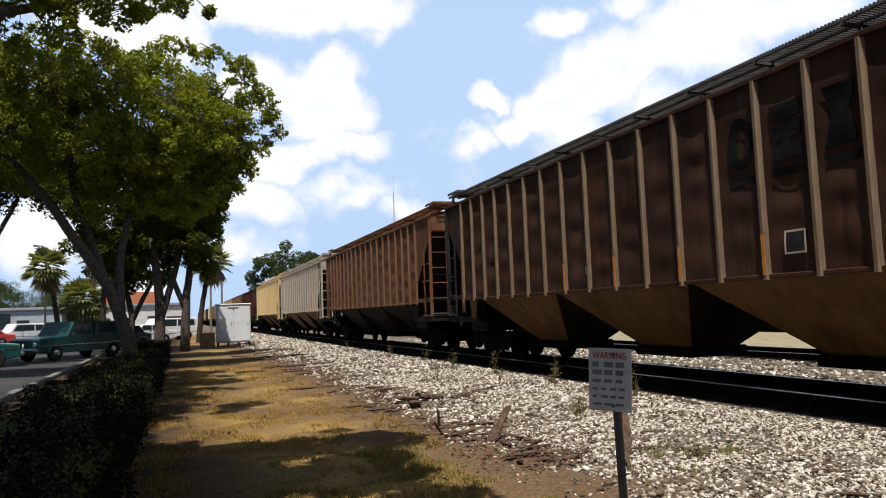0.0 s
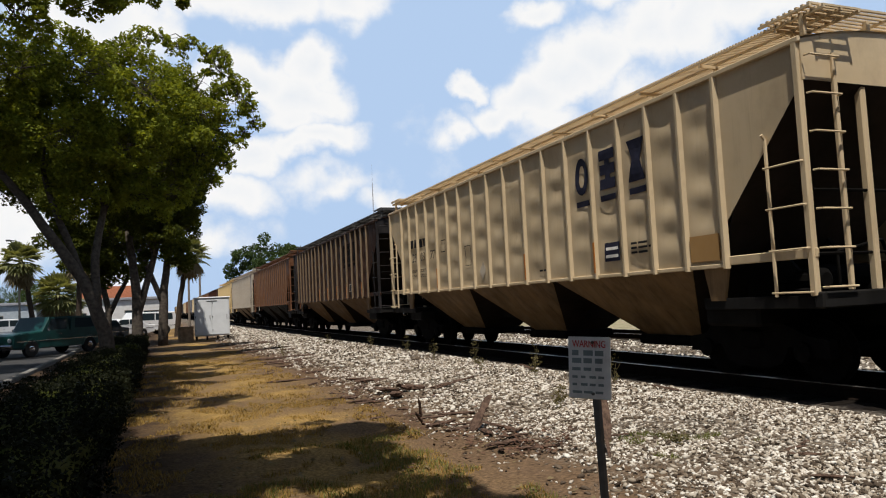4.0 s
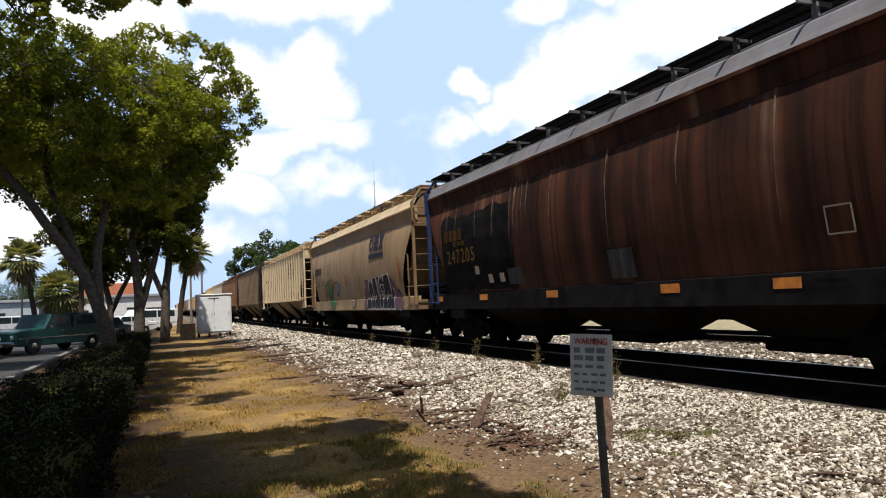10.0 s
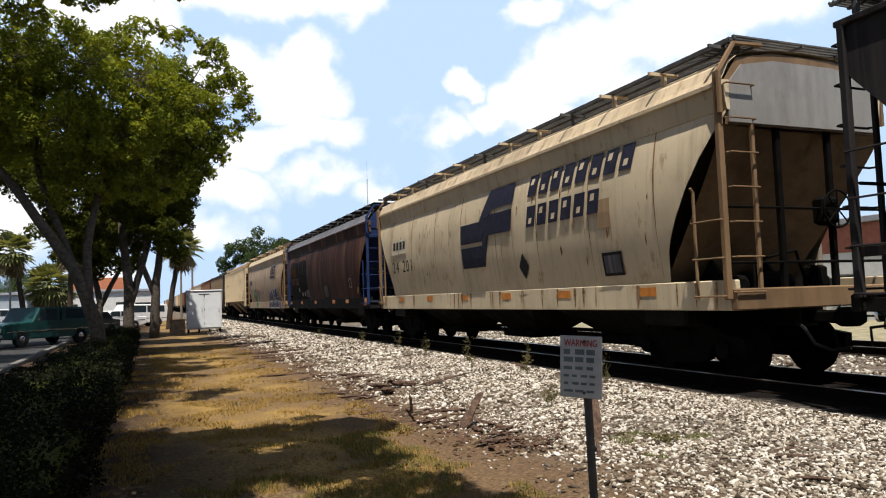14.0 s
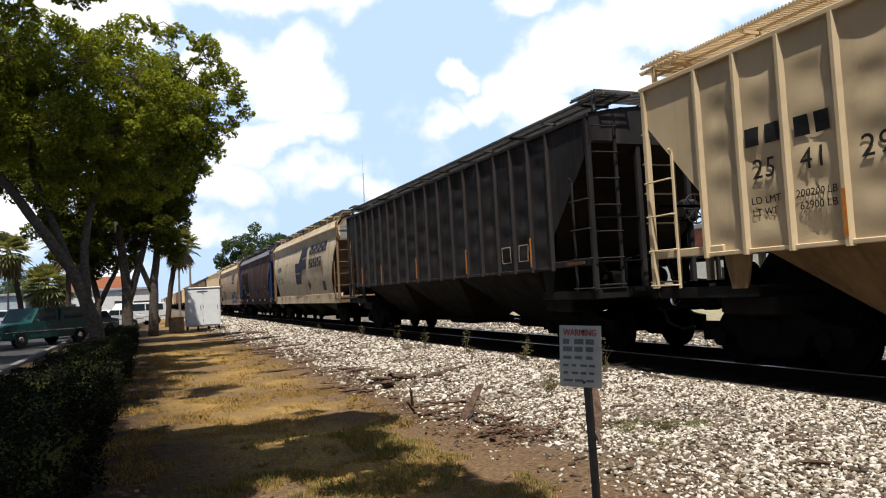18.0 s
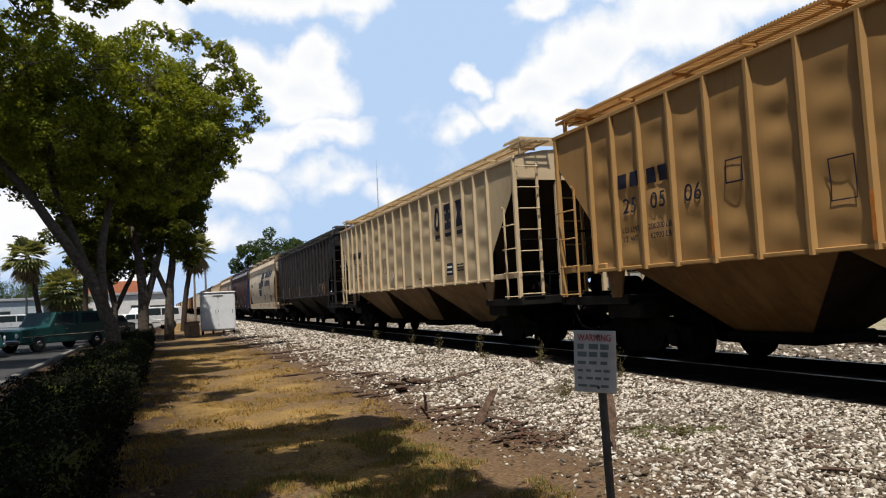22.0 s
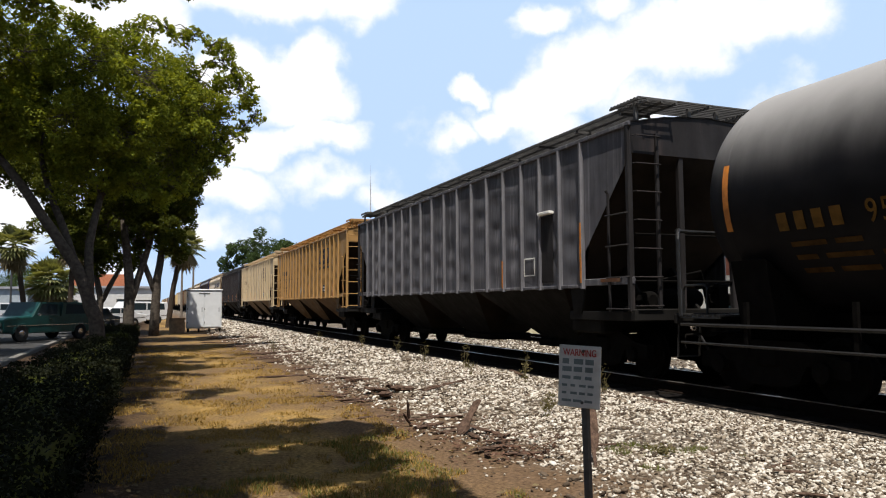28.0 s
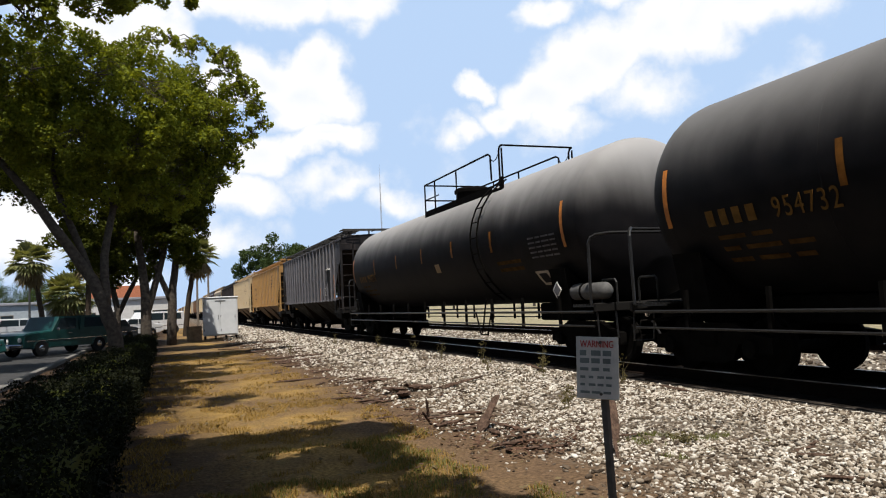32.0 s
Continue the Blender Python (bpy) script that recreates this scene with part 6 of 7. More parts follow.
numbers(c3, "24", AX, 6.05, 2.12, .50, M["blackpaint"], .72, "black car number")
numbers(c3, "201", AX, 4.95, 2.12, .50, M["blackpaint"], 1.0, "black car number")
bar_text(c3, [.2, .2, .2, .18], AX, 6.2, 2.82, .24, M["blackpaint"], .10, "reporting_mark")
panel(c3, "repaint_patch", AX + .006, 5.0, 6.35, 2.68, 3.12, M["patchcream"], "pale repainted patch", .004)


def slab(car, pts, mat, name="emblem_slab", label=""):
    return part(name, Shape().prism(pts, AX - .006, AX + .004, "x"), mat, car, label)


slab(c3, [(.88, 3.05), (-.18, 3.05), (-.68, 3.72), (-1.87, 3.72), (-1.84, 3.28), (-.80, 3.26), (-.30, 2.58), (.88, 2.58)], M["navy"], label="dark blue angled emblem stripe")
slab(c3, [(.88, 2.48), (-.32, 2.48), (-.64, 3.16), (-1.82, 3.16), (-1.78, 2.69), (-.66, 2.69), (-.38, 1.99), (.86, 1.99)], M["navy"], label="dark blue angled emblem stripe")
for row, (y, z, n, h) in enumerate(((-2.50, 3.30, 8, .42), (-2.46, 2.68, 6, .42))):
    for i in range(n):
        w = .33
        lean = .07
        k = (i * 3 + row) % 4
        o = [(y, z), (y - w, z), (y - w - lean, z + h), (y - lean, z + h)]
        b_ = slab(c3, o, M["navy"], "emblem_block", "dark blue slanted block lettering")
        cut = [(y - w * .32, z + h * (.16 if k % 2 else .55)), (y - w * .68, z + h * (.16 if k % 2 else .55)), (y - w * .68 - lean * .5, z + h * (.42 if k % 2 else .84)), (y - w * .32 - lean * .5, z + h * (.42 if k % 2 else .84))]
        part("block_gap", Shape().prism(cut, AX - .008, AX - .006, "x"), M["cream"], b_)
        y -= .445
diamond(c3, AX, -2.2, 1.90, .27, M["blackpaint"])
frame_mark(c3, AX + .01, -5.55, -5.0, 1.58, 1.98, M["blackpaint"], .05)
panel(c3, "data_panel", AX + .012, -5.5, -5.05, 1.62, 1.94, M["slate"])
panel(c3, "rust_patch", AX + .02, -5.35, -4.95, 2.4, 2.9, M["dusty"], "rust stained patch", .004)
rng = random.Random(5)
for _ in range(26):
    y, z, w, h = rng.uniform(-6.4, 6.4), rng.uniform(1.7, 3.2), rng.uniform(.01, .04), rng.uniform(.05, .22)
    slab(c3, [(y, z), (y - w, z + h * .3), (y - w * .6, z + h), (y + w * .3, z + h * .6)], M["rust"], "rust_streak", "rust streak")


def flank(z):
    """Half width of the bulging side, or of the sill below it, at a height."""
    if z < 1.41:
        return 1.487
    for k in range(1, 7):
        (xa, za), (xb, zb) = acf_profile(k), acf_profile(k + 1)
        if z <= zb or k == 6:
            return xa + (xb - xa) * (z - za) / (zb - za)


def run_down(car, y, z1, z0, w, mat, name, label, seed):
    """A stain that runs down the side, ragged and tapering."""
    r_ = random.Random(seed)
    rows = []
    n = 12
    for i in range(n + 1):
        z = z1 + (z0 - z1) * i / n
        x = flank(z) + .008
        ww = w * (1 - .75 * i / n) * r_.uniform(.5, 1.3)
        c = y + .012 * noise.noise((z * 2, y, 1))
        rows.append([(-x - .003, c - ww / 2, z), (-x - .004, c, z), (-x - .003, c + ww / 2, z)])
    part(name, Shape().grid(rows), mat, car, label)


for k, y in enumerate((6.4, 4.55, 2.7, .93, -1.0, -2.85, -4.7, -6.5)):
    run_down(c3, y, 3.76, 1.5, .035, M["stain"], "seam_stain", "brown rust stain along a weld", 60 + k)
    run_down(c2, y, 3.76, rng.uniform(2.0, 2.9), .05, M["palestreak"], "rain_streak", "chalky rain streak", 80 + k)
for k, y in enumerate((6.4, 4.55, 2.7, .93, -1.0, -2.2, -3.6, -5.0, -5.55)):
    run_down(c1, y, 3.74, 1.5, .04, M["stain"], "seam_stain", "dark stain along a weld", 240 + k)
for k in range(9):
    y = rng.uniform(-6.5, 6.5)
    run_down(c3, y, rng.uniform(2.2, 3.76), rng.uniform(1.45, 2.1) if k % 4 == 0 else rng.uniform(1.9, 2.2), rng.uniform(.012, .03), M["stain"], "rust_run", "thin rust run", 120 + k)
for k in range(16):
    run_down(c2, rng.uniform(-6.5, 6.5), 3.76, rng.uniform(1.8, 3.2), rng.uniform(.03, .09), M["palestreak" if k % 3 == 0 else "black"], "rain_streak", "rain streak", 160 + k)
for k in range(22):
    run_down(c3, rng.uniform(-7.6, 7.6), 1.40, 1.05, rng.uniform(.03, .12), M["stain"], "sill_stain", "rusty sill stain", 190 + k)


def worn_patch(car, y0, y1, z0, z1, mat, label, seed):
    """A painted-over field with a ragged edge that follows the side."""
    rows = []
    n, k = 22, 12
    for i in range(n + 1):
        row = []
        for j in range(k + 1):
            u, v = i / n, j / k
            y = y0 + (y1 - y0) * u + .16 * noise.noise((v * 4, seed, u * 2))
            z = z0 + (z1 - z0) * v + .14 * noise.noise((u * 6, seed + 5, v * 2))
            row.append((-flank(z) - .009, y, z))
        rows.append(row)
    part("worn_field", Shape().grid(rows), mat, car, label)


worn_patch(c2, 2.6, 6.75, 1.46, 3.4, M["soot"], "sooty black repainted field", 3)
part("end_panel", Shape().prism([(-1.45, 3.58), (1.45, 3.58), (1.45, 4.1), (1.18, 4.4), (.6, 4.5), (-.6, 4.5), (-1.18, 4.4), (-1.45, 4.1)], -7.965, -7.935, "y"), M["worn_grey"], c3, "pale grey end panel")


def spray(car, blobs, seed):
    """Spray-painted shapes that mean nothing: rounded patches with darker edges."""
    r_ = random.Random(seed)
    for lift, (y, z, w, h, edge, fill) in enumerate(blobs):
        base = AX + .004 - .0008 * lift
        z0 = z
        for grow, mat, dx in ((1.14, edge, 0.0), (1.0, fill, -.0012)):
            o = []
            n = 15
            for i in range(n):
                a = 2 * math.pi * i / n
                q = 1 + .12 * math.sin(3 * a + y * 5) + r_.uniform(-.04, .04)
                o.append((y + .5 * w * grow * q * math.cos(a), z0 + .5 * h * grow * q * math.sin(a)))
            part("spray_mark", Shape().prism(o, base + dx - .003, base + dx, "x"), M[mat], car, "spray-painted patch")


spray(c1, [(-2.0, 1.22, .36, .42, "dark_spray", "pink_spray"), (-2.3, 1.55, .5, .55, "dark_spray", "pink_spray"), (-2.55, 1.85, .5, .55, "dark_spray", "pink_spray"), (-3.7, 1.7, 1.0, .9, "dark_spray", "pink_spray"), (-5.25, 1.85, .6, .6, "dark_spray", "pink_spray"),
           (-5.6, 1.66, .55, .5, "dark_spray", "pink_spray"), (-5.95, 1.36, .75, .55, "dark_spray", "pink_spray"), (-6.15, 1.18, .6, .34, "grey_spray", "pink_spray")], 3)


def tag_block(y, z, w, h, seed):
    """A bulging dark block with a pale rim: no letter of any kind."""
    r_ = random.Random(seed)
    cut = lambda g: [(y - g, z - g), (y - w * .42, z - g * .5), (y - w * .5, z + h * .28), (y - w * .62, z - g * .6), (y - w + g * -1, z - g), (y - w - g, z + h * .5), (y - w * .86 - g, z + h + g), (y - w * .5, z + h * (1.04 if seed % 2 else .8)), (y - w * .16 + g, z + h + g), (y + g, z + h * .55)]
    part("spray_mark", Shape().prism(cut(.07), AX - .006, AX - .003, "x"), M["white_spray"], c1, "pale spray-painted outline")
    part("spray_mark", Shape().prism(cut(.0), AX - .009, AX - .006, "x"), M["dark_spray"], c1, "dark spray-painted block")


for i, (y, z, w, h) in enumerate(((-2.72, 1.50, .46, .58), (-3.24, 1.50, .50, .64), (-4.08, 1.58, .50, .60), (-4.56, 1.52, .74, .66), (-5.34, 1.46, .30, .24),
                                  (-2.28, 1.06, .54, .36), (-2.86, 1.08, .48, .36), (-3.38, 1.06, .54, .42), (-3.96, 1.08, .34, .42), (-4.36, 1.06, .42, .38), (-4.82, 1.06, .76, .42))):
    tag_block(y, z, w, h, i)
part("spray_mark", Shape().box(AX - .010, AX - .008, -4.58, -4.17, 1.62, 1.66).box(AX - .010, AX - .008, -4.58, -4.17, 1.86, 1.90).box(AX - .010, AX - .008, -4.58, -4.54, 1.62, 1.90).box(AX - .010, AX - .008, -4.21, -4.17, 1.62, 1.90), M["white_spray"], c1, "pale sprayed frame")
spray(c1, [(3.9, 1.95, 1.3, .8, "dark_spray", "green_spray"), (3.3, 2.15, .4, .5, "dark_spray", "yellow_spray"), (4.3, 2.1, .35, .4, "white_spray", "green_spray"), (3.6, 1.3, 1.0, .4, "grey_spray", "green_spray"), (2.35, 1.95, .9, .55, "dark_spray", "grey_spray"), (2.3, 1.98, .4, .3, "white_spray", "grey_spray"), (-.2, 1.3, .5, .35, "dark_spray", "dusty"), (4.7, 1.8, .2, .7, "yellow_spray", "yellow_spray"), (-6.45, 2.3, .16, .8, "yellow_spray", "yellow_spray"), (.6, 2.2, .14, .5, "yellow_spray", "yellow_spray")], 4)

# ---- tank marks ----
for car, strip, figures in ((t1, strip1, "954274"), (t2, strip2, "954732")):
    y = 7.4
    for w in (.15, .14, .14, .15):
        strip(y - w, y, 2.18, 2.40, M["gold"], "reporting_mark")
        y -= w + .11
    for i, ch in enumerate(figures):
        me = text_mesh(ch, .37)
        for v in me.vertices:
            zz = 2.17 + v.co.y
            v.co = (-math.sqrt(1.612 ** 2 - (zz - 2.75) ** 2) - v.co.z, 6.12 - i * .175 - v.co.x * .8, zz)
        part("numeral", me, M["gold"], car, "dull gold numeral")
    for k in range(3):
        y = 7.3
        for w in ((.5, .35), (.3, .6, .4), (.4, .5, .3))[k]:
            strip(y - w, y, 1.98 - k * .16, 2.04 - k * .16, M["dimgold"], "small_print")
            y -= w + .12
    strip(-1.5, -1.15, 2.12, 2.36, M["dusty"], "paper_label", "faded tan paper label")
    for k in range(5):
        y = -6.95
        for w in (.28, .2, .3, .22):
            strip(y - w, y, 2.12 + k * .1, 2.155 + k * .1, M["slate"], "stencil_line")
            y -= w + .05
    strip(-7.3, -6.75, 1.55, 1.85, M["grey"], "data_plate", "pale grey data plate")
    strip(-7.2, -6.85, 1.6, 1.8, M["tank"], "data_face", lift=.012)
    strip(-7.75, -7.5, 1.72, 1.86, M["grey"], "data_plate", "pale grey data plate")
    for k in range(2):
        strip(-6.4, -5.2, 1.92 + k * .16, 2.0 + k * .16, M["dimgold"], "stencil_line")
    for sx, ry in ((-1, 0),):
        part("hazard_placard", Shape().prism([(0, -.17), (.17, 0), (0, .17), (-.17, 0)], -.012, 0, "x"), M["white"], car, "pale green and white hazard placard", m=pose(-1.5, -7.95, 1.42))
        part("placard_face", Shape().prism([(0, -.135), (.135, 0), (0, .135), (-.135, 0)], -.016, -.012, "x"), M["slate"], car, m=pose(-1.5, -7.95, 1.42))


# ---- vehicles ----
def vehicle(name, label, profile, glass, width, mat, wheels, at, roofmat=None, wheel_r=.36):
    """A car or pickup: side outline pulled across, windows, lights, bumpers and wheels. Front towards +x."""
    v = thing(name, label, "car", at, "parked vehicles")
    w = width / 2
    body = Shape()
    rows = []
    for f_, ins in ((-1, .0), (-.94, 0), (.94, 0), (1, 0)):
        k = .05 if abs(f_) == 1 else 0
        rows.append([(x, f_ * w, z - k * (1 if z > .5 else -1)) for x, z in profile])
    n = len(profile)
    vs = [p for r in rows for p in r]
    fs = [(k * n + i, k * n + (i + 1) % n, (k + 1) * n + (i + 1) % n, (k + 1) * n + i) for k in range(3) for i in range(n)] + [tuple(range(n)), tuple(range(4 * n - 1, 3 * n - 1, -1))]
    part("body", body.add(vs, fs), mat, v)
    for g in glass:
        for sy in (-1, 1):
            part("side_window", Shape().prism(g, sy * (w + .004), sy * (w - .02), "y"), M["carglass"], v)
    x0, x1 = min(p[0] for p in profile), max(p[0] for p in profile)
    for x, s_ in ((x0, -1), (x1, 1)):
        part("bumper", Shape().box(x - .09, x + .09, -w + .03, w - .03, .42, .60, .05), M["chrome"], v, "dull chrome bumper")
        for sy in (-1, 1):
            part("headlight" if s_ > 0 else "tail_light", Shape().spin([(.02, -.03), (.1, -.02), (.1, .02), (.05, .05)], 14, "x"), M["lampglass"] if s_ > 0 else M["redcar"], v, m=pose(x + .02 * s_, sy * (w - .22), .78))
    for x in wheels:
        for sy in (-1, 1):
            wh = part("wheel", shared(f"tyre{wheel_r}", lambda: Shape().spin([(wheel_r * .6, -.11), (wheel_r * .93, -.11), (wheel_r, -.07), (wheel_r, .07), (wheel_r * .93, .11), (wheel_r * .6, .11)], 24, "y")), M["tyre"], v, m=pose(x, sy * (w - .09), wheel_r))
            part("rim", shared(f"rim{wheel_r}", lambda: Shape().spin([(.04, -.13), (wheel_r * .3, -.12), (wheel_r * .6, -.09), (wheel_r * .6, .09), (wheel_r * .3, .12), (.04, .13)], 18, "y")), M["chrome"], wh, "chrome wheel rim")
            part("wheel_arch", shared(f"arch{wheel_r}", lambda: Shape().pipe([((wheel_r + .07) * math.cos(a), 0, (wheel_r + .07) * math.sin(a)) for a in [i * math.pi / 8 for i in range(9)]], .03, 6)), mat, v, m=pose(x, sy * (w + .0), wheel_r))
    for sy in (-1, 1):
        part("mirror", Shape().box(-.05, .05, -.09, .09, -.07, .07, .03), M["chrome"], v, m=pose(wheels[-1] - .75, sy * (w + .12), 1.18))
        part("door_handle", Shape().box(-.07, .07, -.012, .012, -.012, .012), M["chrome"], v, m=pose(wheels[-1] - 1.5, sy * (w + .012), .98))
        part("side_trim", Shape().box(x0 + .15, x1 - .15, -.008, .008, .70, .73), M["chrome"], v, m=pose(0, sy * (w + .006), 0))
    return v


pickup = [(-2.55, .42), (-2.55, 1.06), (-2.5, 1.10), (-2.45, 1.72), (-.5, 1.76), (-.42, 1.12), (-.36, 1.12), (-.28, 1.72), (.72, 1.76), (1.1, 1.14), (2.35, 1.06), (2.5, .98), (2.55, .42), (2.05, .36), (-2.05, .36)]
vehicle("pickup_truck", "old dark teal pickup with a topper in the car park", pickup, [[(-.2, 1.16), (-.18, 1.64), (.62, 1.68), (.92, 1.16)], [(-2.3, 1.2), (-2.28, 1.62), (-.7, 1.66), (-.66, 1.2)]], 1.9, M["teal"], (-1.55, 1.65), pose(-4.75, 38.6, .01, 0, 0, 228))
van = [(-2.3, .4), (-2.35, 1.2), (-2.2, 1.85), (1.2, 1.9), (1.7, 1.2), (2.35, 1.05), (2.4, .42), (1.9, .34), (-1.9, .34)]
sedan = [(-2.3, .4), (-2.32, .92), (-1.6, 1.0), (-1.1, 1.42), (.5, 1.44), (1.1, 1.0), (2.2, .88), (2.3, .42), (1.9, .32), (-1.9, .32)]
vg = [[(-2.0, 1.2), (-1.95, 1.72), (-.5, 1.76), (-.5, 1.2)], [(-.4, 1.2), (-.4, 1.76), (1.1, 1.78), (1.5, 1.2)]]
sg = [[(-1.35, 1.02), (-1.0, 1.36), (-.25, 1.38), (-.25, 1.02)], [(-.18, 1.02), (-.18, 1.38), (.45, 1.39), (.9, 1.02)]]
vehicle("van", "white van parked beyond the pickup", van, vg, 1.9, M["whitecar"], (-1.4, 1.5), pose(-13.6, 78.0, .01, 0, 0, 215))
vehicle("car", "dark sedan parked under the trees", sedan, sg, 1.75, M["navycar"], (-1.35, 1.4), pose(-3.5, 47.5, .01, 0, 0, 240), wheel_r=.33)
vehicle("car", "white sedan parked beyond the trees", sedan, sg, 1.75, M["whitecar"], (-1.35, 1.4), pose(-2.5, 58.0, .01, 0, 0, 215), wheel_r=.33)
vehicle("car", "blue sedan parked beyond the trees", sedan, sg, 1.75, M["bluecar"], (-1.35, 1.4), pose(-3.6, 62.0, .01, 0, 0, 215), wheel_r=.33)
vehicle("van", "white van parked by the building", van, vg, 1.9, M["whitecar"], (-1.4, 1.5), pose(-.9, 66.0, .01, 0, 0, 205))
vehicle("car", "red sedan at the edge of the car park", sedan, sg, 1.75, M["redcar"], (-1.35, 1.4), pose(-16.4, 76.0, .01, 0, 0, 190), wheel_r=.33)
vehicle("car", "dark sedan parked nose in", sedan, sg, 1.75, M["navycar"], (-1.35, 1.4), pose(-6.4, 55.0, .01, 0, 0, 200), wheel_r=.33)
vehicle("car", "teal sedan nosing in by the hedge", sedan, sg, 1.75, M["teal"], (-1.35, 1.4), pose(-8.4, 34.2, .01, 0, 0, 10), wheel_r=.33)


# ---- buildings and distance ----
def building(name, label, x0, x1, y0, y1, h, wall, roofmat, openings, band=None):
    """A low building: walls, parapet roof, windows and doors on its faces to -x and -y."""
    b = thing(name, label, "building", pose((x0 + x1) / 2, (y0 + y1) / 2, 0))
    w, d = (x1 - x0) / 2, (y1 - y0) / 2
    part("wall", Shape().box(-w, w, -d, d, -.2, h, .02), wall, b)
    part("roof", Shape().box(-w - .25, w + .25, -d - .25, d + .25, h, h + .28, .03), roofmat, b)
    if band:
        part("upper_wall", Shape().box(-w - .03, w + .03, -d - .03, d + .03, band, h - .02, .01), M["redbrick"], b, "red-brown upper wall")
    for face, a, z0, ww, hh in openings:
        if face == "y":
            win = part("window", Shape().box(a - ww / 2, a + ww / 2, -d - .05, -d + .02, z0, z0 + hh), M["pole"], b)
            part("pane", Shape().box(a - ww / 2 + .06, a + ww / 2 - .06, -d - .06, -d - .05, z0 + .06, z0 + hh - .06), M["carglass"], win)
            part("sill", Shape().box(a - ww / 2 - .05, a + ww / 2 + .05, -d - .12, -d, z0 - .08, z0 - .004), M["concrete"], win)
        else:
            win = part("window", Shape().box(-w - .05, -w + .02, a - ww / 2, a + ww / 2, z0, z0 + hh), M["pole"], b)
            part("pane", Shape().box(-w - .06, -w - .05, a - ww / 2 + .06, a + ww / 2 - .06, z0 + .06, z0 + hh - .06), M["carglass"], win)
            part("sill", Shape().box(-w - .12, -w, a - ww / 2 - .05, a + ww / 2 + .05, z0 - .08, z0 - .004), M["concrete"], win)
    return b


building("shop", "long low off-white building behind the car park", -9.2, 1.0, 86, 96, 3.4, M["stucco"], M["greyroof"], [("y", -3.6, .9, 1.6, 1.3), ("y", -1.2, .9, 1.6, 1.3), ("y", 1.5, 0.1, 1.2, 2.2), ("y", 3.6, .9, 1.6, 1.3)])
rf = thing("gabled_house", "house with terracotta tiled roof behind the palms", "house", pose(-5.0, 101, 0))
part("wall", Shape().box(-4, 4, -3, 3, -.2, 3.4, .02), M["stucco"], rf)
part("roof", Shape().prism([(-4.6, 3.4), (4.6, 3.4), (2.6, 5.4), (-2.6, 5.4)], -3.6, 3.6, "y"), M["redroof"], rf)
building("warehouse", "grey low warehouse at the edge of the car park", -34, -11.6, 86, 98, 3.3, M["palewall"], M["greyroof"], [("y", -5, 1.0, 3.0, 2.0), ("y", 0, 1.0, 3.0, 2.0), ("y", 5, 1.0, 3.0, 2.0), ("y", 7.6, .1, 1.2, 2.2)])
building("depot", "red-brown and white depot beyond the tracks", 30, 42, 20, 46, 4.4, M["stucco"], M["greyroof"], [("x", -9, .9, 1.4, 1.2), ("x", -5.5, .9, 1.4, 1.2), ("x", -2, .9, 1.4, 1.2), ("x", 2, .1, 1.2, 2.2), ("x", 6, .9, 1.4, 1.2), ("x", 9.5, .9, 1.4, 1.2)], band=3.1)

for x, y, z in ((3.0, 75.0, 5.0), (4.15, 77.0, 5.7), (28.0, 30.0, 8.0), (26.0, 22.0, 8.0)):
    pl = thing("utility_pole", "weathered timber utility pole beside the track", "pole", pose(x, y, 0), "poles")
    part("shaft", Shape().tube((0, 0, -.3), (0, 0, z), .13, .09, 10), M["pole"], pl)
    part("cap", Shape().tube((0, 0, z), (0, 0, z + .08), .1, .05, 10), M["galv"], pl)
lp = thing("street_lamp", "thin car park lamp post", "lamp post", pose(-10.4, 68.0, 0))
part("post", Shape().tube((0, 0, -.1), (0, 0, 8.2), .09, .06, 10), M["galv"], lp)
part("arm", Shape().pipe([(0, 0, 8.0), (-.2, 0, 8.25), (-.6, 0, 8.3)], .04, 6), M["galv"], lp)
part("lamp_head", Shape().box(-.95, -.55, -.12, .12, 8.22, 8.36, .04), M["galv"], lp)
mast = thing("radio_mast", "slender lattice radio mast far beyond the train", "mast", pose(84.7, 287.8, 0))
for k in range(3):
    a = 2 * math.pi * k / 3
    part("leg", Shape().tube((.5 * math.cos(a), .5 * math.sin(a), 0), (.16 * math.cos(a), .16 * math.sin(a), 52), .06, .05, 6), M["lattice"], mast)
s_ = Shape()
for i in range(52):
    for k in range(3):
        a, b_ = 2 * math.pi * k / 3, 2 * math.pi * (k + 1) / 3
        r0, r1 = .5 - .34 * i / 52, .5 - .34 * (i + 1) / 52
        s_.tube((r0 * math.cos(a), r0 * math.sin(a), i), (r1 * math.cos(b_), r1 * math.sin(b_), i + 1), .03, n=4, caps=False)
tagged(part("lacing", s_, M["lattice"], mast), kind="stuff")
part("whip", Shape().tube((0, 0, 52), (0, 0, 60), .06, .03, 6), M["lattice"], mast)


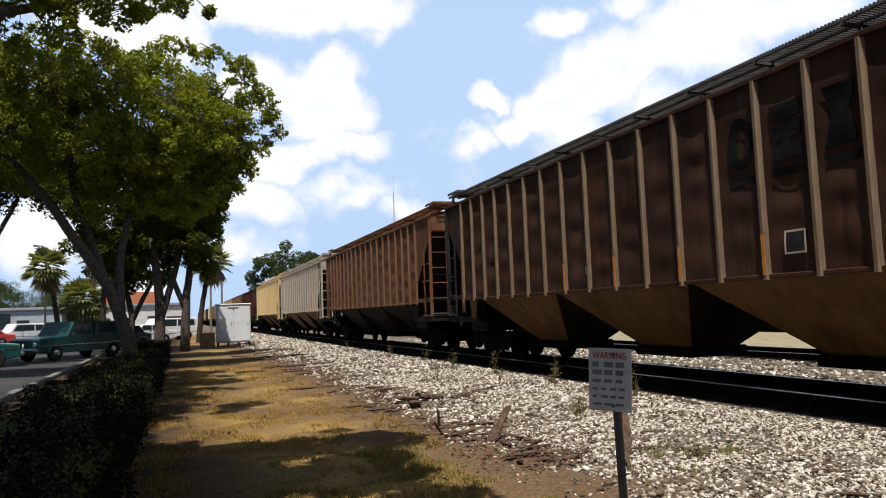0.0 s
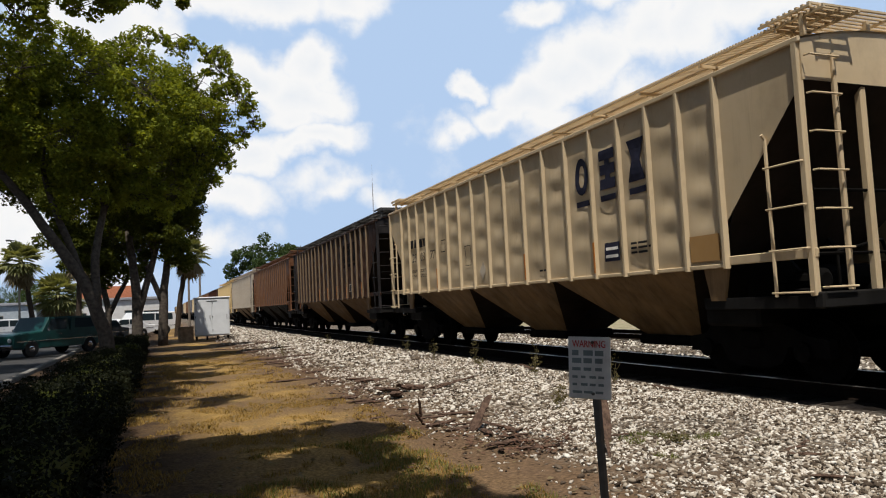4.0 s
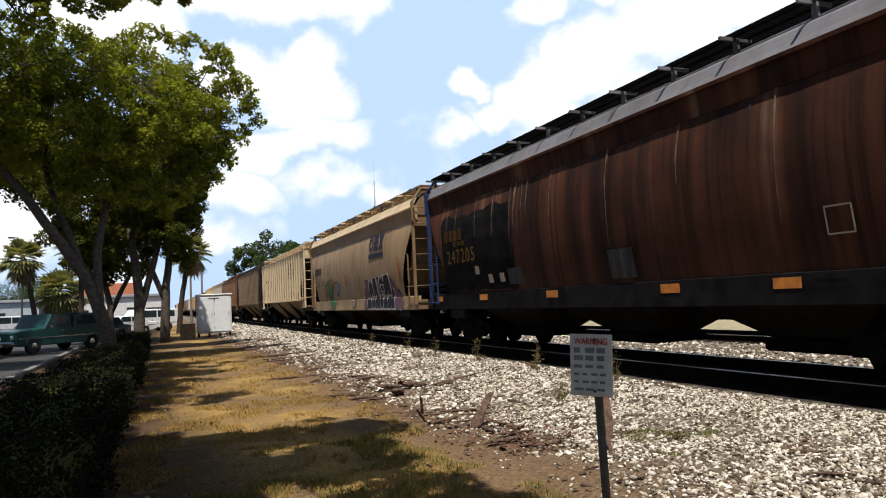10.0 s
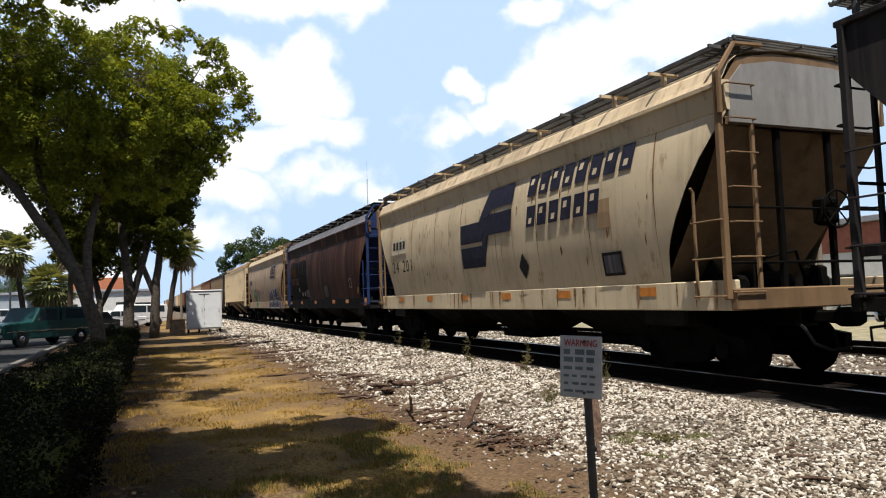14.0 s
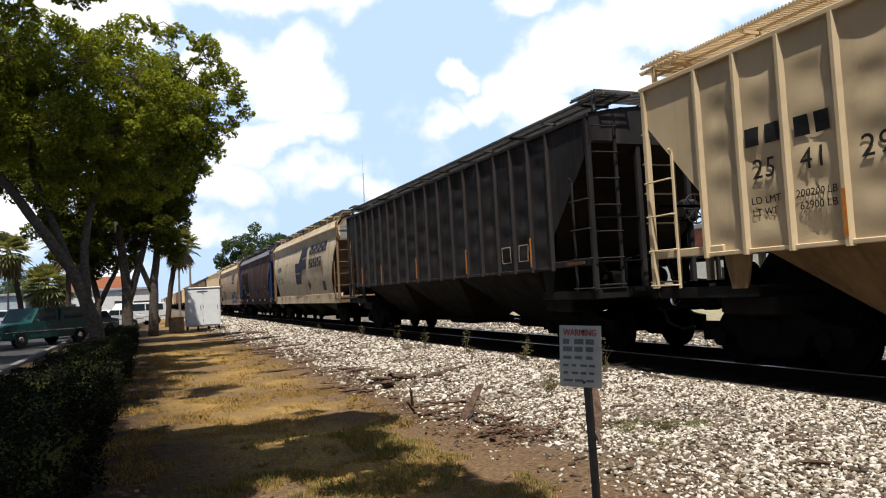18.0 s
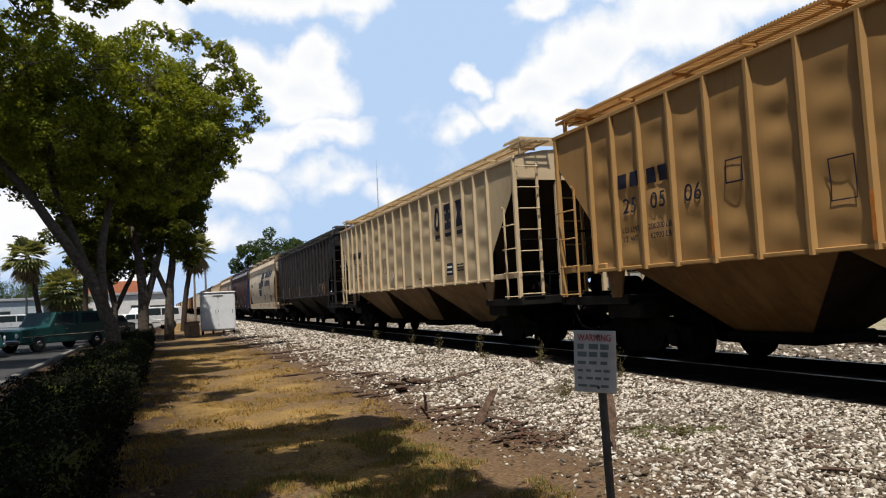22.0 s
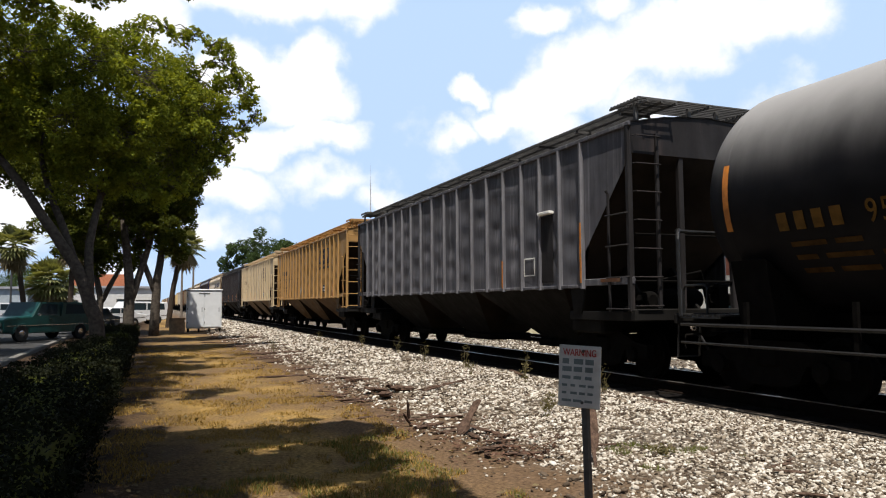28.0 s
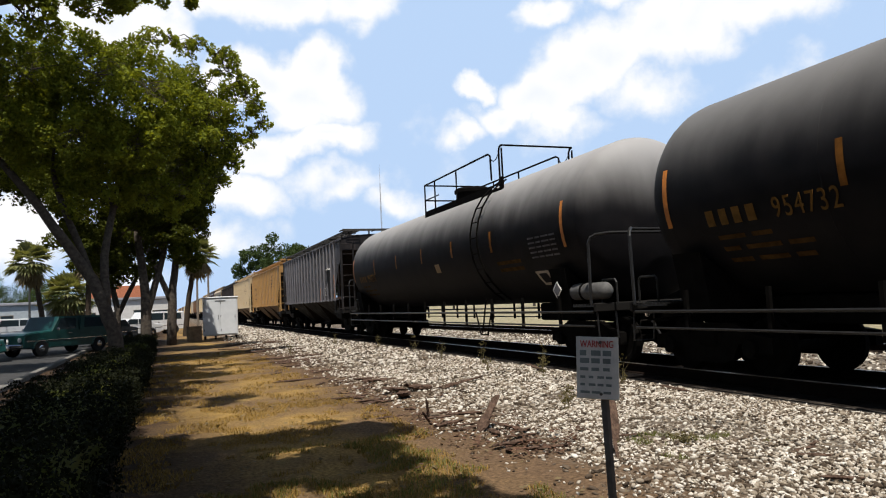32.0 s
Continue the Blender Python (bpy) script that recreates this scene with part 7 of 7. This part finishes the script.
def far_tree(x, y, h, w, seed):
    t = thing("tree", "leafy tree far beyond the train", "tree", pose(x, y, 0), "far trees")
    rng_ = random.Random(seed)
    s = Shape()
    limb(s, [(0, 0, -.2), (.2, 0, h * .3), (0, .2, h * .6)], h * .035, h * .015)
    part("trunk", s, M["bark"], t)
    cl = []
    for _ in range(46):
        a, r, z = rng_.uniform(0, 2 * math.pi), w * rng_.uniform(0, 1) ** .6, rng_.uniform(.35, .97)
        r *= math.sin(math.pi * min(1, (z - .2) / .85)) ** .6
        cl.append((r * math.cos(a), r * math.sin(a), h * z, w * rng_.uniform(.16, .34)))
    leaf_cloud("crown", cl, 7000, h * .03, M["leaf_far"], t, seed)
    return t


for i, (x, y, h, w) in enumerate(((19.5, 178, 17.0, 4.6), (25.5, 176, 19.5, 6.0), (31, 180, 17.5, 4.6), (22.5, 170, 13.5, 3.6), (36, 190, 15.5, 4.0), (42, 200, 15.0, 4.0))):
    far_tree(x, y, h, w, 60 + i)
for i in range(16):
    far_tree(-78 + i * 4.4, 205 + (i * 37) % 22, 14.2 - .42 * i + (i * 13) % 3, 6.5, 80 + i)
for i in range(10):
    far_tree(48 + i * 14, 120 - i * 9 + (i * 29) % 12, 6.5 + (i * 13) % 3, 4.6, 110 + i)


MARKS = ("numeral", "reporting_mark", "emblem_", "pale_patch", "data_", "repaint_patch", "grey_patch", "rust_patch", "rust_streak", "spray_mark", "hazard_diamond", "weight_stencil", "small_print", "small_plate")


def hug(car, surface, base, cuts_y, cuts_z):
    """Bend the flat marks of a car round its side, whose half width at (y, z) is surface."""
    for ob in car.children:
        if not ob.name.startswith(MARKS):
            continue
        for o in (ob, *ob.children):
            bm = bmesh.new()
            bm.from_mesh(o.data)
            bm.transform(o.matrix_basis)
            for axis, cuts in ((1, cuts_y), (2, cuts_z)):
                lo, hi = min(v.co[axis] for v in bm.verts), max(v.co[axis] for v in bm.verts)
                at, no = Vector(), Vector()
                no[axis] = 1
                for c in cuts:
                    if lo < c < hi:
                        at[axis] = c
                        bmesh.ops.bisect_plane(bm, geom=bm.verts[:] + bm.edges[:] + bm.faces[:], plane_co=at, plane_no=no)
            for v in bm.verts:
                v.co.x = -surface(v.co.y, v.co.z) - max(0, base - v.co.x) * .6
            me = bpy.data.meshes.new(o.name)
            bm.to_mesh(me)
            bm.free()
            mat = o.material_slots[0].material
            o.data, o.matrix_basis = me, Matrix()
            dress(o, mat)


for car in (c1, c2, c3):
    hug(car, lambda y, z: flank(z) + .010, AX + .02, (), [1.395, 1.425] + [1.02 + .15 * q for q in range(19)])
for car in (b1, b2, b3, a1, e1, e2):
    hug(car, lambda y, z: 1.613 - quilt(y, z), PX + .004, [-7 + .08 * q for q in range(176)], [1.6 + .1 * q for q in range(27)])


# ---- things on the ground ----
def weed(x, y, h, seed):
    w = thing("weed", "dry leafy weed growing in the ballast", "weed", pose(x, y, ground_height(x) - .02), "weeds in the ballast")
    r = random.Random(seed)
    for i in range(4):
        a, t = r.uniform(0, 6.28), r.uniform(.04, .14)
        s = Shape().pipe([(0, 0, 0), (t * .6 * math.cos(a), t * .6 * math.sin(a), h * .5), (t * 1.5 * math.cos(a), t * 1.5 * math.sin(a), h * r.uniform(.75, 1.0))], .006, 5, .002)
        part("stem", s, M["weed"], w)
    cl = [(r.gauss(0, .05), r.gauss(0, .05), h * r.uniform(.15, 1.05), r.uniform(.02, .07)) for _ in range(16)]
    leaf_cloud("leaves", cl, 110, .038, M["weed"], w, seed)
    return w


for i, (x, y, h) in enumerate(((7.05, 13.0, .55), (7.0, 10.2, .5), (6.6, 12.1, .36), (6.9, 15.6, .55), (6.6, 17.5, .5), (6.9, 20.5, .5), (6.3, 14.0, .32), (6.8, 24.0, .45), (5.0, 8.6, .3), (5.4, 9.2, .28), (3.9, 24.5, .4), (6.4, 29.0, .4), (4.9, 6.1, .16))):
    weed(x, y, h, 200 + i)


def wood_scrap(x, y, length, r0, yaw, tilt, seed, label="broken dark timber scrap lying on the stones"):
    rr = random.Random(seed)
    s = Shape()
    n = 7
    rows = []
    for k in range(9):
        u = k / 8 - .5
        rad = r0 * (1 - .5 * abs(u) ** 2) * (rr.uniform(.15, .8) if k in (0, 8) else 1) * rr.uniform(.75, 1.15)
        rows.append([(u * length + rr.uniform(-.09, .09) * length, rad * math.cos(2 * math.pi * i / n) * rr.uniform(.75, 1.2), rad * .42 * math.sin(2 * math.pi * i / n) * rr.uniform(.75, 1.2)) for i in range(n + 1)])
        rows[-1][-1] = rows[-1][0]
    s.grid(rows)
    s.add([rows[0][i] for i in range(n)] + [rows[-1][i] for i in range(n)], [tuple(range(n)), tuple(range(2 * n - 1, n - 1, -1))])
    ob = part("timber_scrap", s, M["deadwood"])
    ob.matrix_basis = pose(x, y, ground_height(x) + r0 * .35 + abs(math.sin(radians(tilt))) * length * .45, 0, tilt, yaw)
    return tagged(ob, label, "timber", "timber scraps")


for i, (x, y, l, r, yaw, tilt) in enumerate(((3.8, 23.9, 1.7, .09, 20, 0), (3.7, 28.8, 1.5, .09, 40, 0), (4.0, 14.9, .7, .07, 10, 3), (3.75, 11.8, .55, .12, 70, 6), (4.2, 12.3, .5, .13, 20, 8), (4.9, 12.5, 1.1, .035, 28, -3), (3.14, 8.95, .22, .04, 10, 55), (3.31, 9.41, .3, .022, 60, 70), (3.66, 8.2, .55, .075, 35, -38), (3.78, 8.0, .5, .05, -40, 12), (3.73, 7.5, .45, .035, 15, 4), (3.9, 7.7, .6, .03, 50, 6), (3.6, 7.9, .4, .05, 80, 3), (4.5, 6.75, .62, .05, 62, -48), (4.6, 6.7, .5, .03, 20, 6), (5.38, 4.96, .3, .03, -20, 4), (5.75, 5.3, .26, .028, 30, 3), (3.78, 12.41, .5, .10, 10, 10), (4.1, 12.6, .6, .07, 60, 12), (4.05, 14.45, .8, .08, 10, 2), (5.09, 12.44, 1.3, .04, 30, -4),
                                            (3.7, 6.8, .5, .05, -20, 0), (3.5, 7.2, .55, .05, 15, 2), (4.95, 4.32, .3, .035, -30, 3), (5.5, 5.2, .35, .03, 10, 0), (3.6, 17.8, .6, .07, 30, 0), (3.0, 12.5, .7, .045, 5, 0), (3.25, 11.85, .7, .04, 12, 0), (3.6, 33.4, 1.2, .1, 30, 0), (4.75, 34.7, 1.0, .09, 10, 0), (3.3, 6.9, .2, .035, 70, 10),
                                            (4.5, 9.9, .3, .04, 50, 0), (4.15, 6.25, .7, .02, 62, -33), (3.0, 15.2, .5, .04, 60, 0), (3.4, 20.3, .8, .06, 15, 0), (2.9, 9.9, .3, .03, -40, 0), (4.4, 16.6, .4, .04, 15, 0), (2.55, 18.5, .5, .05, 50, 0), (7.2, 13.6, 1.2, .06, 75, 0), (7.1, 9.0, .9, .05, 80, 0))):
    wood_scrap(x, y, l, r, yaw, tilt, 300 + i)

rs = random.Random(41)
for i in range(44):
    y = 8 + 24 * rs.random() ** 1.5
    wood_scrap(3.25 + rs.gauss(.25, .42), y, rs.uniform(.12, .6), rs.uniform(.015, .06), rs.gauss(20, 35), 0, 360 + i)

for i in range(16):
    wood_scrap(3.5 + rs.gauss(.3, .6), rs.uniform(16, 38), rs.uniform(.6, 1.5), rs.uniform(.05, .1), rs.gauss(15, 25), 0, 420 + i)

ICO = [(0, .53, .85), (0, -.53, .85), (0, .53, -.85), (0, -.53, -.85), (.53, .85, 0), (-.53, .85, 0), (.53, -.85, 0), (-.53, -.85, 0), (.85, 0, .53), (-.85, 0, .53), (.85, 0, -.53), (-.85, 0, -.53)]
ICO_F = [(0, 1, 8), (0, 9, 1), (0, 8, 4), (0, 5, 9), (0, 4, 5), (1, 9, 7), (1, 7, 6), (1, 6, 8), (4, 8, 10), (8, 6, 10), (6, 3, 10), (3, 2, 10), (2, 4, 10), (4, 2, 5), (2, 11, 5), (9, 5, 11), (7, 9, 11), (7, 11, 3), (6, 7, 3), (2, 3, 11)]


def stones(name, x, y, z, size, seed):
    """Angular stones at the given places, as one mesh."""
    rg = np.random.default_rng(seed)
    n = len(x)
    base = np.array(ICO)[None] * (1 + rg.uniform(-.5, .5, (n, 12, 1)))
    scale = size[:, None] * np.stack([rg.uniform(.8, 1.6, n), rg.uniform(.5, 1.0, n), rg.uniform(.42, .85, n)], 1)
    v = base * scale[:, None, :]
    a, t = rg.uniform(0, 2 * np.pi, n), rg.normal(0, .35, n)
    ca, sa, ct, st = np.cos(a), np.sin(a), np.cos(t), np.sin(t)
    vx, vy, vz = v[..., 0], v[..., 1], v[..., 2]
    vx, vz = ct[:, None] * vx + st[:, None] * vz, -st[:, None] * vx + ct[:, None] * vz
    vx, vy = ca[:, None] * vx - sa[:, None] * vy, sa[:, None] * vx + ca[:, None] * vy
    co = np.stack([vx + x[:, None], vy + y[:, None], vz + z[:, None]], -1).reshape(-1, 3)
    fa = (np.array(ICO_F)[None] + 12 * np.arange(n)[:, None, None]).reshape(-1)
    me = bpy.data.meshes.new(name)
    me.vertices.add(len(co))
    me.vertices.foreach_set("co", co.reshape(-1))
    me.loops.add(len(fa))
    me.loops.foreach_set("vertex_index", fa.astype(np.int32))
    me.polygons.add(len(fa) // 3)
    me.polygons.foreach_set("loop_start", np.arange(0, len(fa), 3))
    me.update()
    return me


HEIGHT = np.vectorize(ground_height)


def bumps(x, y):
    return np.array([noise.noise((a * .9, b * .9, 0)) * .03 + noise.noise((a * 3, b * 3, 4)) * .012 if a < 7.0 else 0 for a, b in zip(x, y)])


def scatter_ballast():
    rg = np.random.default_rng(9)
    def area(n, x0, x1, y0, y1, s0, s1):
        x, y = rg.uniform(x0, x1, n), rg.uniform(y0, y1, n)
        edge = 3.45 + .45 * np.array([noise.noise((0, b * .5, 7)) for b in y]) + rg.normal(0, .38, n)
        bare = np.array([noise.noise((a * .8, b * .8, 12)) for a, b in zip(x, y)])
        keep = (x > edge) & (rg.uniform(0, 1, n) < .25 + .75 * np.clip((x - 3.2) / 1.5, 0, 1)) & ((bare < .12) | (rg.uniform(0, 1, n) < .4))
        x, y = x[keep], y[keep]
        return x, y, rg.uniform(s0, s1, len(x)) * (1 + .5 * (rg.uniform(0, 1, len(x)) > .9))
    sets = [area(48000, 2.9, 7.25, 2.2, 9.0, .007, .024), area(24000, 2.9, 7.25, 9.0, 18, .012, .031), area(15000, 2.9, 7.25, 18, 44, .022, .048), area(5000, 3.2, 7.25, 44, 80, .04, .08), area(7000, 10.4, 13.4, 3, 40, .024, .045)]
    x, y, s = (np.concatenate([q[k] for q in sets]) for k in range(3))
    z = HEIGHT(x) + bumps(x, y) + s * .22
    b = part("ballast", stones("ballast", x, y, z, s, 10), M["stone"])
    tagged(b, "pale limestone ballast stones beside the track", "ballast", kind="stuff")


scatter_ballast()


def grass():
    rg = np.random.default_rng(17)
    for name, n, x0, x1, y0, y1, h, mat, label in (("grass", 70000, -.5, 3.4, 3.6, 13, .04, "blade", "short dry yellow lawn grass"), ("grass", 30000, -.5, 3.2, 13, 30, .05, "blade", "short dry yellow lawn grass"), ("grass", 16000, .2, 3.4, 4.6, 8.6, .055, "bladegreen", "greener tufts in the dry lawn"), ("grass", 5000, 4.3, 5.5, 5.4, 6.8, .05, "bladegreen", "thin grass among the stones")):
        x, y = rg.uniform(x0, x1, n), rg.uniform(y0, y1, n)
        d = np.array([noise.noise((a * 1.1, b * 1.1, 21)) + .5 * noise.noise((a * 4, b * 4, 3)) for a, b in zip(x, y)])
        k = d > (.12 if mat == "bladegreen" else .0)
        edge = 3.0 + .4 * np.array([noise.noise((0, b * .5, 7)) for b in y])
        if x1 < 4:
            k &= x < edge
        x, y = x[k], y[k]
        n = len(x)
        z = HEIGHT(x) + bumps(x, y) - .005
        a = rg.uniform(0, 2 * np.pi, n)
        hh = h * rg.uniform(.5, 1.4, n)
        w = rg.uniform(.003, .006, n) * (1.6 if y0 >= 13 else 1)
        lean = rg.uniform(.2, 1.1, n) * hh
        p = np.stack([x, y, z], 1)
        side = np.stack([-np.sin(a), np.cos(a), 0 * a], 1) * w[:, None]
        tip = p + np.stack([np.cos(a) * lean, np.sin(a) * lean, hh], 1)
        co = np.stack([p - side, p + side, tip], 1).reshape(-1)
        me = bpy.data.meshes.new(name)
        me.vertices.add(3 * n)
        me.vertices.foreach_set("co", co)
        me.loops.add(3 * n)
        me.loops.foreach_set("vertex_index", np.arange(3 * n, dtype=np.int32))
        me.polygons.add(n)
        me.polygons.foreach_set("loop_start", np.arange(0, 3 * n, 3))
        me.update()
        tagged(part(name, me, M[mat]), label, "grass", kind="stuff")


grass()


def fallen_leaves():
    rg = np.random.default_rng(23)
    pts = [(rg.uniform(-.4, 3.4), rg.uniform(4, 16), .03, .02) for _ in range(700)]
    ob = leaf_cloud("leaf_litter", pts, 900, .06, M["palm_dead"], None, 23, 3.0)
    tagged(ob, "dry fallen leaves on the lawn", "leaves", kind="stuff")
    pts = []
    for _ in range(900):
        y = 6.5 + 26 * rg.uniform() ** 1.4
        x = 3.5 + .45 * noise.noise((0, y * .5, 7)) + rg.normal(0, .42)
        if noise.noise((x * .9, y * .6, 31)) > -.1:
            pts.append((x, y, ground_height(x) + .012, .10))
    ob = leaf_cloud("bark_litter", pts, 5200, .055, M["mulch"], None, 29, 3.0)
    tagged(ob, "brown bark and leaf litter along the ballast", "litter", kind="stuff")


fallen_leaves()
# nearest stones, each by itself
STONES = [stones("ballast_stone", np.zeros(1), np.zeros(1), np.zeros(1), np.array([1.0]), 40 + i) for i in range(8)]
floor_ = bpy.data.objects["ground"]
rs = random.Random(77)
for i in range(300):
    x, y = rs.uniform(3.5, 5.4), rs.uniform(3.3, 5.2)
    s = rs.uniform(.014, .030)
    part("ballast_stone", STONES[i % 8], M["stone"], floor_, m=pose(x, y, ground_height(x) + .012, 0, 0, rs.uniform(0, 360)) @ Matrix.Scale(s, 4))


# ---- motion ----
def motions():
    turn = math.degrees(SPEED * .1 / .42)
    for car, y in CARS:
        walk(car, [(t, pose(TRACK, y + SPEED * (t - 16.0), RAIL)) for t in (0.0, 8.0, 16.0, 24.0, 32.0)])
    for ws, y in WHEELS:
        walk(ws, [(i * .1, pose(0, y, .42, -turn * i, 0, 0)) for i in range(321)])


motions()
